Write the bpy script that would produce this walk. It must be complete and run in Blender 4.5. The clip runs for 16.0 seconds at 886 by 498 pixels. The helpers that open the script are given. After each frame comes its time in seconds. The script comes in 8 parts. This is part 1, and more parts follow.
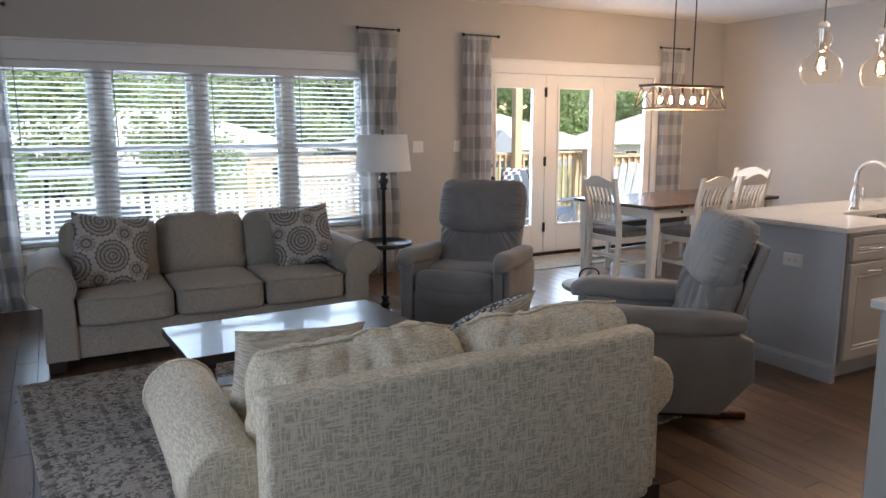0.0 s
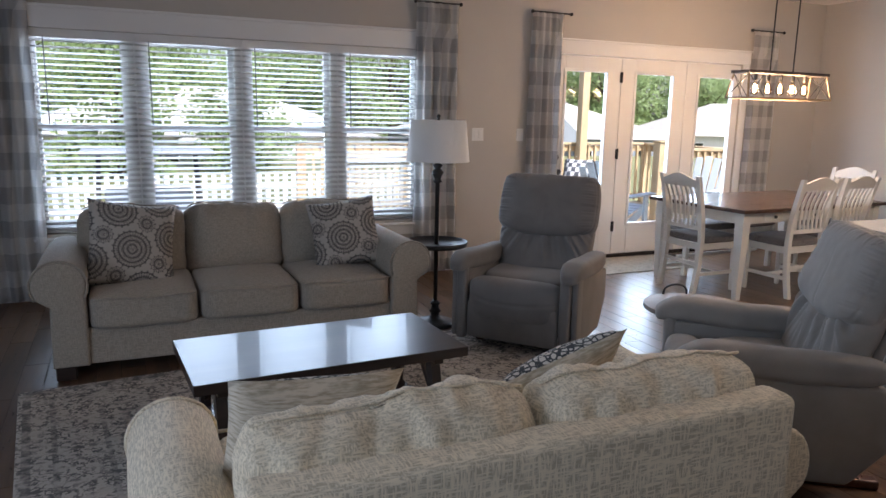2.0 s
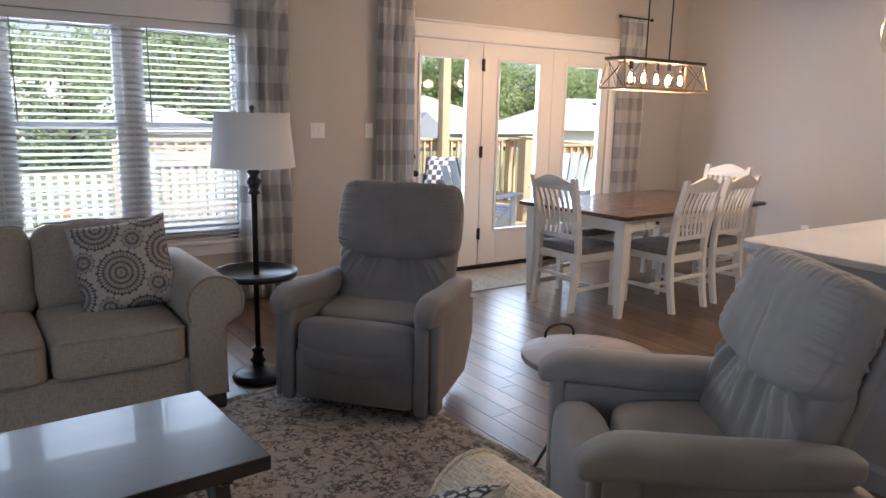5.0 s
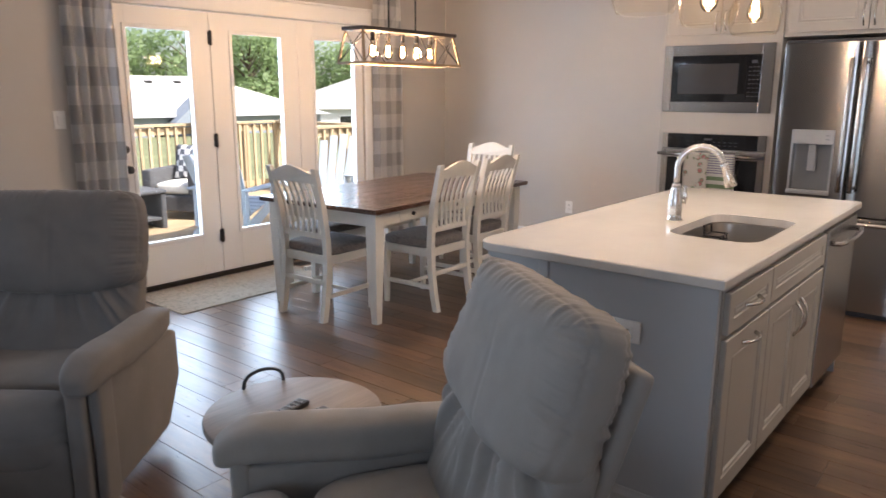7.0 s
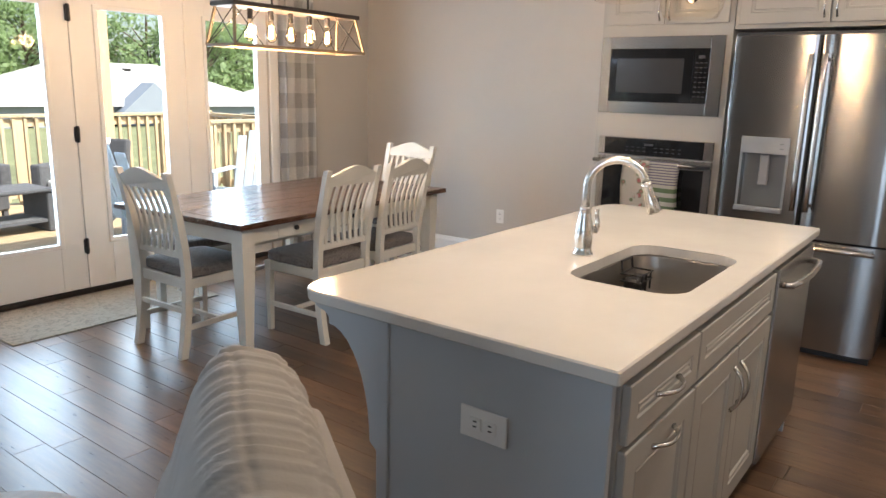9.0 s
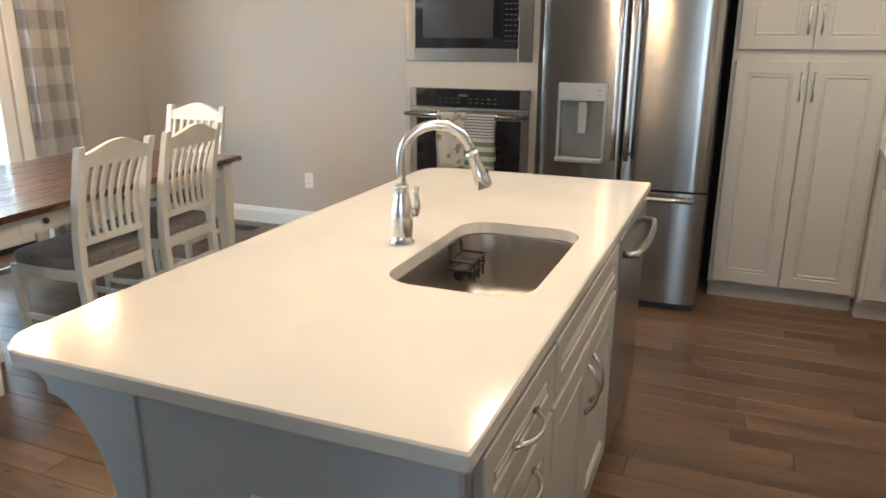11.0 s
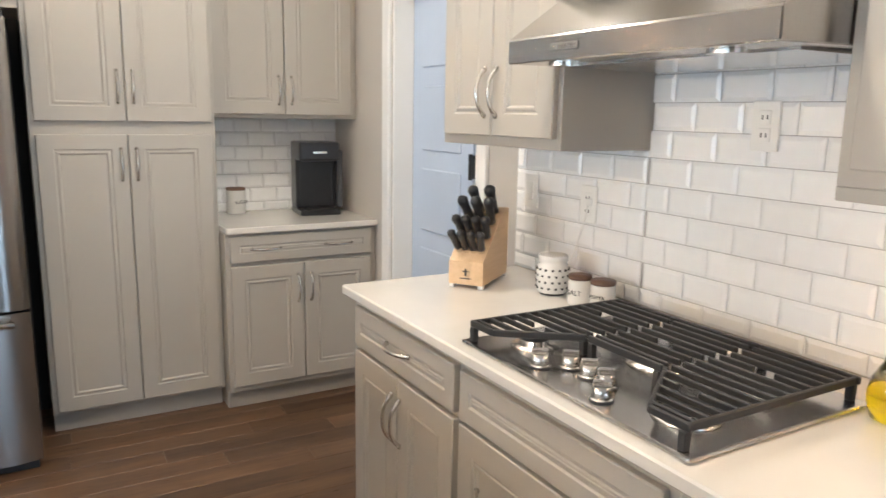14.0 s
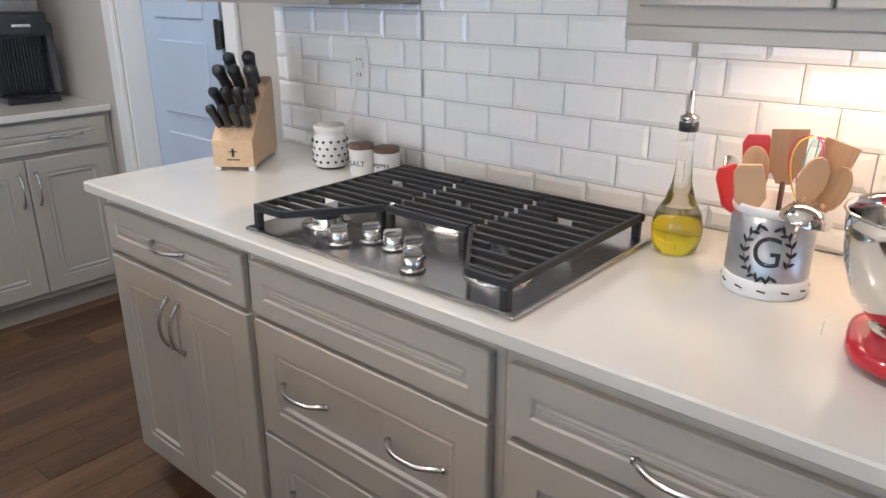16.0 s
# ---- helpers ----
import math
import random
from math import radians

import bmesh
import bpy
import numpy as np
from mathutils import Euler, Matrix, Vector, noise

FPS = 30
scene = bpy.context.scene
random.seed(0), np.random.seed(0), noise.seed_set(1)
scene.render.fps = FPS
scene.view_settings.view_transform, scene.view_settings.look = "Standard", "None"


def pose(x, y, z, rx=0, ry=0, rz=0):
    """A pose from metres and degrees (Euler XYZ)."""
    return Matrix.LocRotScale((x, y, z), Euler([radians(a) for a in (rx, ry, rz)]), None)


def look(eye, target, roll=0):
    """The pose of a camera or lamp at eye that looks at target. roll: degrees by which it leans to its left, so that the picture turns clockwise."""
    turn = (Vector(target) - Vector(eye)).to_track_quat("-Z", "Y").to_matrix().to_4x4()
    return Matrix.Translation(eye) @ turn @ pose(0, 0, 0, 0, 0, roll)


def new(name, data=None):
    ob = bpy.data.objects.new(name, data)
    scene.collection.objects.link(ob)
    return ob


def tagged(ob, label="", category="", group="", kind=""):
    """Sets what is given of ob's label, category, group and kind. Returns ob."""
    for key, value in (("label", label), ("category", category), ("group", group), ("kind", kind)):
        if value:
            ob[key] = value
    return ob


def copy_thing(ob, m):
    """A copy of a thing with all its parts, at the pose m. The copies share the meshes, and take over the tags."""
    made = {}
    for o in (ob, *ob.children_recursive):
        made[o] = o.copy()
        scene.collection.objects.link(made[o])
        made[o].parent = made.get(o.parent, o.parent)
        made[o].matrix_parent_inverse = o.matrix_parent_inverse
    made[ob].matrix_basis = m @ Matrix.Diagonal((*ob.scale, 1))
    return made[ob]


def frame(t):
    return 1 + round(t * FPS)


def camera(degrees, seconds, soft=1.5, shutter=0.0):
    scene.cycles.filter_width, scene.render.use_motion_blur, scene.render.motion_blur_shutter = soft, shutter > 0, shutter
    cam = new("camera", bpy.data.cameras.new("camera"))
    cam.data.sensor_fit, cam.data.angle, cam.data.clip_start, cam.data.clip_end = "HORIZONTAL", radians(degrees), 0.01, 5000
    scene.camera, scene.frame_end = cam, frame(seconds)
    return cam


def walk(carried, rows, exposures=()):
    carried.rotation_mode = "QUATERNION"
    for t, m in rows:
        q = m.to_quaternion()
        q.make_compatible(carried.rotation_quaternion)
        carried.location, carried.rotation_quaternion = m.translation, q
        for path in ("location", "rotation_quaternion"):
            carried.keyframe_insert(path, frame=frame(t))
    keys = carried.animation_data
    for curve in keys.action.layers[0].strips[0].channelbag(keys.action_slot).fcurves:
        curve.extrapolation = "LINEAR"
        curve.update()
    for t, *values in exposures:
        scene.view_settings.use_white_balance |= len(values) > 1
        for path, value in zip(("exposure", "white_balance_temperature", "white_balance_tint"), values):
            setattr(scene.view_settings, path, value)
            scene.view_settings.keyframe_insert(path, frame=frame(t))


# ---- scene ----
cam = camera(63.2, 16.0, soft=1.5, shutter=0.2)
PATH = [
    (0, (0.642, 0.448, 1.476), (1.58, 2.183, 1.143), -0.2),
    (0.5, (0.753, 0.532, 1.468), (1.652, 2.284, 1.117), 0.2),
    (1, (0.86, 0.664, 1.465), (1.711, 2.438, 1.107), 0.7),
    (1.5, (0.896, 0.851, 1.465), (1.713, 2.64, 1.099), 1.0),
    (2, (0.916, 1.041, 1.474), (1.718, 2.835, 1.102), 1.2),
    (2.5, (0.98, 1.19, 1.46), (1.807, 2.97, 1.078), 1.3),
    (3, (1.105, 1.34, 1.464), (1.973, 3.098, 1.071), 1.1),
    (3.5, (1.191, 1.496, 1.46), (2.155, 3.2, 1.052), 1.2),
    (6, (1.92, 2.109, 1.461), (3.157, 3.641, 1.108), 1.1),
    (6.5, (2.114, 2.176, 1.476), (3.472, 3.597, 1.107), 0.7),
    (7, (2.346, 2.188, 1.468), (3.854, 3.431, 1.04), 0.1),
    (7.5, (2.584, 2.188, 1.468), (4.151, 3.345, 1.014), 1.2),
    (8, (2.77, 2.259, 1.473), (4.328, 3.436, 1.038), 1.6),
    (8.2, (2.866, 2.293, 1.471), (4.417, 3.483, 1.05), 1.7),
    (10.3, (3.538, 2.493, 1.437), (5.208, 3.448, 0.89), 0.3),
    (10.5, (3.566, 2.545, 1.448), (5.265, 3.436, 0.883), 0.1),
    (11, (3.676, 2.571, 1.46), (5.454, 3.291, 0.894), 0.2),
    (11.5, (3.861, 2.56, 1.462), (5.709, 3.188, 1.024), 0.3),
    (12, (4.033, 2.592, 1.46), (5.922, 3.122, 1.07), 0.2),
    (12.5, (4.168, 2.683, 1.464), (6.11, 2.951, 1.069), 0.3),
    (13, (4.304, 2.734, 1.463), (6.258, 2.569, 1.068), 0.7),
    (13.5, (4.411, 2.676, 1.449), (6.277, 2.061, 1.076), 1.2),
    (14, (4.46, 2.641, 1.454), (6.166, 1.662, 1.087), 1.0),
    (14.5, (4.526, 2.632, 1.445), (6.062, 1.426, 1.014), 0.5),
    (15, (4.587, 2.618, 1.426), (5.965, 1.279, 0.873), 0.0),
    (15.5, (4.611, 2.618, 1.407), (5.878, 1.208, 0.769), -0.1),
    (16, (4.612, 2.614, 1.405), (5.825, 1.179, 0.72), 0.0),
]
EXPOSURES = [
    (0.0, 1.1, 6350, 18), (3.5, 0.92, 6350, 21), (6.0, 1.07, 6550, 21), (8.0, 1.17, 6400, 14),
    (10.4, 1.18, 6500, 9), (11.0, 1.33, 6550, 7), (11.5, 1.28, 6250, 6), (12.3, 1.27, 6100, 6), (13.3, 1.4, 6150, 9), (14.0, 1.52, 6150, 8), (14.6, 1.35, 6050, 8), (16.0, 1.13, 5350, 8),
]
walk(cam, [(t, look(eye, target, roll)) for t, eye, target, roll in PATH], EXPOSURES)

# ---- light ----
world = bpy.data.worlds.new("sky")
scene.world = world
world.use_nodes = True
wn = world.node_tree
sky = wn.nodes.new("ShaderNodeTexSky")
sky.sky_type = 'NISHITA'
sky.sun_disc = False
sky.sun_elevation = radians(52)
sky.sun_rotation = radians(160)
sky.air_density, sky.dust_density, sky.ozone_density = 1.0, 3.0, 1.0
wn.links.new(sky.outputs[0], wn.nodes["Background"].inputs[0])
wn.nodes["Background"].inputs[1].default_value = 0.15

sun_data = bpy.data.lights.new("sun", 'SUN')
sun_data.energy, sun_data.angle, sun_data.color = 4.8, radians(0.6), (1.0, 0.95, 0.88)
sun = new("sun", sun_data)
sun.matrix_world = look((0, 0, 0), (-0.21, 0.58, -0.79))


def area_lamp(name, m, w, h, watts, col):
    d = bpy.data.lights.new(name, 'AREA')
    d.shape, d.size, d.size_y, d.energy, d.color = 'RECTANGLE', w, h, watts, col
    ob = new(name, d)
    ob.matrix_world = m
    return ob


def point_lamp(name, at, watts, col, radius=0.03):
    d = bpy.data.lights.new(name, 'POINT')
    d.energy, d.color, d.shadow_soft_size = watts, col, radius
    ob = new(name, d)
    ob.location = at
    return ob


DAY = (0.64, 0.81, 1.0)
WARM = (1.0, 0.79, 0.60)
area_lamp("window_daylight", look((1.87, 7.42, 1.3), (1.87, 5.0, 0.9)), 3.0, 1.45, 62, DAY)
area_lamp("door_daylight", look((6.0, 7.42, 1.15), (6.0, 5.0, 0.8)), 2.2, 1.5, 58, DAY)
# added lamp at the unseen west opening, to brighten island and recliner
area_lamp("added_side_light", look((-2.30, 1.5, 1.45), (0.5, 1.9, 1.0)), 2.4, 1.6, 36, DAY)

# ---- helpers for materials ----
def node_mat(name):
    m = bpy.data.materials.new(name)
    m.use_nodes = True
    nt = m.node_tree
    return m, nt, nt.nodes["Principled BSDF"]


def nd(nt, kind, **kw):
    n = nt.nodes.new(kind)
    for k, v in kw.items():
        if k in n.inputs:
            n.inputs[k].default_value = v
    return n


def coords(nt, stretch=(1, 1, 1), turn=(0, 0, 0)):
    tc = nt.nodes.new("ShaderNodeTexCoord")
    mp = nt.nodes.new("ShaderNodeMapping")
    mp.inputs["Scale"].default_value = stretch
    mp.inputs["Rotation"].default_value = [radians(a) for a in turn]
    nt.links.new(tc.outputs["Object"], mp.inputs["Vector"])
    return mp.outputs["Vector"]


def noise_tex(nt, vec, scale, detail=3.0, rough=0.55):
    n = nt.nodes.new("ShaderNodeTexNoise")
    n.inputs["Scale"].default_value, n.inputs["Detail"].default_value, n.inputs["Roughness"].default_value = scale, detail, rough
    nt.links.new(vec, n.inputs["Vector"])
    return n.outputs["Fac"]


def ramp(nt, fac, stops):
    r = nt.nodes.new("ShaderNodeValToRGB")
    e = r.color_ramp.elements
    while len(e) < len(stops):
        e.new(0.5)
    for el, (p, c) in zip(e, stops):
        el.position, el.color = p, (*c, 1) if len(c) == 3 else c
    nt.links.new(fac, r.inputs["Fac"])
    return r.outputs["Color"]


def mixc(nt, fac, a, b, kind='MIX'):
    n = nt.nodes.new("ShaderNodeMix")
    n.data_type, n.blend_type = 'RGBA', kind
    for sock, v in ((n.inputs[0], fac), (n.inputs[6], a), (n.inputs[7], b)):
        if hasattr(v, "is_output"):
            nt.links.new(v, sock)
        elif isinstance(v, (int, float)):
            sock.default_value = v
        else:
            sock.default_value = (*v, 1)
    return n.outputs[2]


def mathn(nt, op, a, b=None):
    n = nt.nodes.new("ShaderNodeMath")
    n.operation = op
    for sock, v in zip(n.inputs, (a, b)):
        if v is None:
            continue
        if hasattr(v, "is_output"):
            nt.links.new(v, sock)
        else:
            sock.default_value = v
    return n.outputs[0]


def bump(nt, bs, height, strength, dist=0.01):
    b = nt.nodes.new("ShaderNodeBump")
    b.inputs["Strength"].default_value, b.inputs["Distance"].default_value = strength, dist
    nt.links.new(height, b.inputs["Height"])
    nt.links.new(b.outputs[0], bs.inputs["Normal"])


def tint(c, k):
    return tuple(min(1.0, v * k) for v in c)


def mat(name, col, rough=0.5, metal=0.0, var=0.08, scale=3.0, fine=60.0, bmp=0.08, dist=0.002, stretch=(1, 1, 1), rvar=0.08, coat=0.0, rand=0.0, spec=0.5, col2=None):
    """A surface with broad tone changes, a fine grain in gloss and relief, and a tone of its own for each piece where rand is set."""
    m, nt, bs = node_mat(name)
    v = coords(nt, stretch)
    broad = noise_tex(nt, v, scale, 4)
    grain = noise_tex(nt, v, fine, 2)
    c = ramp(nt, broad, [(0.3, tint(col, 1 - var)), (0.7, col2 or tint(col, 1 + var))])
    c = mixc(nt, mathn(nt, 'MULTIPLY', grain, var), c, tint(col, 0.7))
    if rand:
        oi = nt.nodes.new("ShaderNodeObjectInfo")
        k = mathn(nt, 'ADD', mathn(nt, 'MULTIPLY', oi.outputs["Random"], 2 * rand), 1 - rand)
        h = nt.nodes.new("ShaderNodeHueSaturation")
        nt.links.new(c, h.inputs["Color"])
        nt.links.new(k, h.inputs["Value"])
        c = h.outputs["Color"]
    nt.links.new(c, bs.inputs["Base Color"])
    nt.links.new(mathn(nt, 'ADD', mathn(nt, 'MULTIPLY', grain, 2 * rvar), rough - rvar), bs.inputs["Roughness"])
    bs.inputs["Metallic"].default_value = metal
    bs.inputs["Coat Weight"].default_value = coat
    bs.inputs["Coat Roughness"].default_value = 0.08
    bs.inputs["Specular IOR Level"].default_value = spec
    if bmp:
        bump(nt, bs, grain, bmp, dist)
    return m


def glass_mat(name, col=(1, 1, 1), rough=0.0, ior=1.45, thin=False, sheen=1.18):
    m, nt, bs = node_mat(name)
    bs.inputs["Base Color"].default_value = (*col, 1)
    bs.inputs["Transmission Weight"].default_value = 1.0
    bs.inputs["Roughness"].default_value = rough
    bs.inputs["IOR"].default_value = ior
    if thin:
        film = 0.45 if sheen < 1.1 else 1.0
        nt.nodes.remove(bs)
        tr, gl, mx, fr = (nt.nodes.new("ShaderNodeBsdf" + "Transparent"), nt.nodes.new("ShaderNodeBsdfGlossy"), nt.nodes.new("ShaderNodeMixShader"), nt.nodes.new("ShaderNodeFresnel"))
        tr.inputs[0].default_value = (*col, 1)
        gl.inputs["Roughness"].default_value = 0.02 if film == 1.0 else 0.12
        fr.inputs["IOR"].default_value = sheen
        nt.links.new(mathn(nt, 'MULTIPLY', fr.outputs[0], film), mx.inputs[0])
        nt.links.new(tr.outputs[0], mx.inputs[1])
        nt.links.new(gl.outputs[0], mx.inputs[2])
        nt.links.new(mx.outputs[0], nt.nodes["Material Output"].inputs[0])
    return m


def glow_mat(name, col, strength):
    m, nt, bs = node_mat(name)
    bs.inputs["Base Color"].default_value = (*col, 1)
    bs.inputs["Emission Color"].default_value = (*col, 1)
    bs.inputs["Emission Strength"].default_value = strength
    return m


def weave_mat(name, light, dark, sx=70, sz=70, rough=0.9, bmp=0.5):
    """Woven cloth: crossing streaks of thread in two tones."""
    m, nt, bs = node_mat(name)
    tc = nt.nodes.new("ShaderNodeTexCoord")
    nsep = nt.nodes.new("ShaderNodeSeparateXYZ")
    nt.links.new(tc.outputs["Normal"], nsep.inputs[0])
    w = None
    for k in range(3):
        st = [sx, sx, sz]
        st[k] *= 0.13
        thread = mathn(nt, 'SUBTRACT', noise_tex(nt, coords(nt, tuple(st)), 3.0, 1, 0.5), 0.42)
        lies = mathn(nt, 'SUBTRACT', 1.0, mathn(nt, 'POWER', mathn(nt, 'ABSOLUTE', nsep.outputs[k]), 2.0))
        thread = mathn(nt, 'MULTIPLY', thread, lies)
        w = thread if w is None else mathn(nt, 'MAXIMUM', w, thread)
    c = ramp(nt, w, [(0.04, dark), (0.11, tint(light, 0.88)), (0.2, tint(light, 1.06))])
    broad = noise_tex(nt, coords(nt), 2.2, 3)
    c = mixc(nt, mathn(nt, 'MULTIPLY', broad, 0.14), c, tint(light, 0.78))
    nt.links.new(c, bs.inputs["Base Color"])
    bs.inputs["Roughness"].default_value = rough
    bs.inputs["Specular IOR Level"].default_value = 0.2
    bs.inputs["Sheen Weight"].default_value = 0.15
    bump(nt, bs, w, bmp, 0.003)
    return m


def wood_mat(name, light, dark, rough=0.35, along='x', rand=0.12, ring=9.0, coat=0.0, rv=0.2, relief=0.12):
    m, nt, bs = node_mat(name)
    s = {'x': (0.9, 9, 9), 'y': (9, 0.9, 9), 'z': (9, 9, 0.9)}[along]
    oi = nt.nodes.new("ShaderNodeObjectInfo")
    v = coords(nt, s)
    sh = nt.nodes.new("ShaderNodeVectorMath")
    sh.operation = 'ADD'
    cb = nt.nodes.new("ShaderNodeCombineXYZ")
    for i in range(3):
        nt.links.new(mathn(nt, 'MULTIPLY', oi.outputs["Random"], 37.0 + 11 * i), cb.inputs[i])
    nt.links.new(v, sh.inputs[0])
    nt.links.new(cb.outputs[0], sh.inputs[1])
    v = sh.outputs[0]
    g1 = noise_tex(nt, v, 1.2, 5, 0.6)
    g2 = noise_tex(nt, v, ring, 4, 0.7)
    g = mathn(nt, 'ADD', mathn(nt, 'MULTIPLY', g1, 0.6), mathn(nt, 'MULTIPLY', g2, 0.4))
    c = ramp(nt, g, [(0.36, dark), (0.62, light)])
    h = nt.nodes.new("ShaderNodeHueSaturation")
    nt.links.new(c, h.inputs["Color"])
    nt.links.new(mathn(nt, 'ADD', mathn(nt, 'MULTIPLY', oi.outputs["Random"], 2 * rand), 1 - rand), h.inputs["Value"])
    nt.links.new(h.outputs[0], bs.inputs["Base Color"])
    nt.links.new(mathn(nt, 'ADD', mathn(nt, 'MULTIPLY', g2, rv), rough - rv / 2), bs.inputs["Roughness"])
    bs.inputs["Coat Weight"].default_value = coat
    bump(nt, bs, g2, relief, 0.002)
    return m


# ---- materials ----
M_WALL = mat("greige_wall_paint", (0.50, 0.465, 0.42), 0.7, var=0.03, scale=0.8, fine=160, bmp=0.05)
M_CEIL = mat("white_ceiling_paint", (0.80, 0.78, 0.75), 0.85, var=0.03, scale=1.0, fine=120, bmp=0.1)
M_TRIM = mat("white_trim_paint", (0.78, 0.77, 0.75), 0.4, var=0.02, scale=2, fine=90, bmp=0.03)
M_CAB = mat("grey_cabinet_paint", (0.40, 0.375, 0.335), 0.42, var=0.03, scale=2, fine=100, bmp=0.03)
M_ISLE = mat("blue_grey_island_paint", (0.44, 0.46, 0.475), 0.45, var=0.03, scale=2, fine=100, bmp=0.03)
M_QUARTZ = mat("white_quartz", (0.63, 0.605, 0.56), 0.14, var=0.045, scale=3.5, fine=25, bmp=0.0, rvar=0.03, coat=0.3)
M_NICKEL = mat("brushed_nickel", (0.70, 0.68, 0.65), 0.21, metal=1.0, var=0.02, fine=90, bmp=0.0, rvar=0.02)
M_CHROME = mat("polished_steel", (0.75, 0.74, 0.72), 0.1, metal=1.0, var=0.02, fine=140, bmp=0.0, rvar=0.03)
M_STEEL = mat("brushed_stainless_steel", (0.37, 0.365, 0.36), 0.21, metal=1.0, var=0.03, scale=2.0, fine=14, bmp=0.004, stretch=(40, 40, 0.3), rvar=0.03)
M_STEELH = mat("brushed_steel_sheet", (0.52, 0.50, 0.48), 0.24, metal=1.0, var=0.03, scale=2.0, fine=14, bmp=0.004, stretch=(0.3, 40, 40), rvar=0.03)
for m_ in (M_STEEL, M_STEELH):
    m_.node_tree.nodes["Principled BSDF"].inputs["Anisotropic"].default_value = 0.8
    m_.node_tree.nodes["Principled BSDF"].inputs["Anisotropic Rotation"].default_value = 0.25
M_SINK = mat("satin_steel_basin", (0.37, 0.34, 0.305), 0.37, metal=1.0, var=0.03, scale=3, fine=60, bmp=0.0, rvar=0.02)
M_BLACKGLASS = mat("black_oven_glass", (0.012, 0.012, 0.013), 0.06, var=0.2, bmp=0.0, rvar=0.02)
M_BLACK = mat("black_metal", (0.016, 0.015, 0.015), 0.42, var=0.2, fine=120, bmp=0.05)
M_BLACKPL = mat("black_plastic", (0.02, 0.02, 0.022), 0.3, var=0.15, fine=200, bmp=0.05)
M_IRON = mat("cast_iron", (0.02, 0.02, 0.021), 0.55, var=0.2, fine=220, bmp=0.25)
M_WHITEPL = mat("white_plastic", (0.78, 0.77, 0.74), 0.35, var=0.02, bmp=0.0)
# near-black for bases and slots; behind the refrigerator it paints shade
M_DARKGAP = mat("dark_fill_and_shade", (0.02, 0.017, 0.015), 0.8, bmp=0.0)
M_TILE = mat("white_glazed_tile", (0.85, 0.845, 0.835), 0.17, var=0.03, scale=9, fine=30, bmp=0.03, rvar=0.03, coat=0.1, rand=0.03)
M_GROUT = mat("grey_grout", (0.42, 0.405, 0.39), 0.9, fine=200, bmp=0.2)
M_FLOOR = wood_mat("dark_hardwood", (0.145, 0.082, 0.045), (0.052, 0.028, 0.016), 0.31, 'y', rand=0.26, coat=0.0)
M_DOORBLUE = mat("pale_blue_door_paint", (0.47, 0.55, 0.68), 0.4, var=0.02, bmp=0.02)
M_GLASS = glass_mat("window_glass", (0.96, 0.98, 0.97), thin=True)
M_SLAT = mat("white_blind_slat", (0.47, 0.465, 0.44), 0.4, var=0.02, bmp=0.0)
M_VINYL = mat("white_window_vinyl", (0.76, 0.76, 0.74), 0.35, var=0.02, bmp=0.0)


# ---- helpers for meshes ----
def box(bm, x0, x1, y0, y1, z0, z1, bev=0.0, seg=1):
    m = Matrix.LocRotScale(((x0 + x1) / 2, (y0 + y1) / 2, (z0 + z1) / 2), None, (abs(x1 - x0), abs(y1 - y0), abs(z1 - z0)))
    r = bmesh.ops.create_cube(bm, size=1, matrix=m)
    if bev:
        es = list({e for v in r["verts"] for e in v.link_edges})
        bmesh.ops.bevel(bm, geom=es, offset=bev, segments=seg, profile=0.6, affect='EDGES', clamp_overlap=True)
    return r["verts"]


def boxb(*a, **k):
    bm = bmesh.new()
    box(bm, *a, **k)
    return bm


def cyl(bm, at, r, h, segs=24, r2=None, bev=0.0, axis='z'):
    turn = {'z': Matrix(), 'x': Matrix.Rotation(math.pi / 2, 4, 'Y'), 'y': Matrix.Rotation(-math.pi / 2, 4, 'X')}[axis]
    res = bmesh.ops.create_cone(bm, cap_ends=True, segments=segs, radius1=r, radius2=r if r2 is None else r2, depth=h, matrix=Matrix.Translation(at) @ turn @ Matrix.Translation((0, 0, h / 2)))
    if bev:
        es = [e for e in {e for v in res["verts"] for e in v.link_edges} if any(len(f.verts) > 4 for f in e.link_faces)]
        bmesh.ops.bevel(bm, geom=es, offset=bev, segments=2, profile=0.5, affect='EDGES', clamp_overlap=True)
    return res["verts"]


def lathe(bm, prof, segs=32, at=(0, 0, 0)):
    """Turns a profile of (radius, height) about the z axis."""
    rings = []
    for r, z in prof:
        if r < 1e-5:
            rings.append([bm.verts.new((at[0], at[1], at[2] + z))])
        else:
            rings.append([bm.verts.new((at[0] + r * math.cos(2 * math.pi * i / segs), at[1] + r * math.sin(2 * math.pi * i / segs), at[2] + z)) for i in range(segs)])
    for a, b in zip(rings, rings[1:]):
        for i in range(segs):
            j = (i + 1) % segs
            if len(a) == 1 and len(b) == 1:
                continue
            if len(a) == 1:
                bm.faces.new((a[0], b[j], b[i]))
            elif len(b) == 1:
                bm.faces.new((a[i], a[j], b[0]))
            else:
                bm.faces.new((a[i], a[j], b[j], b[i]))
    return bm


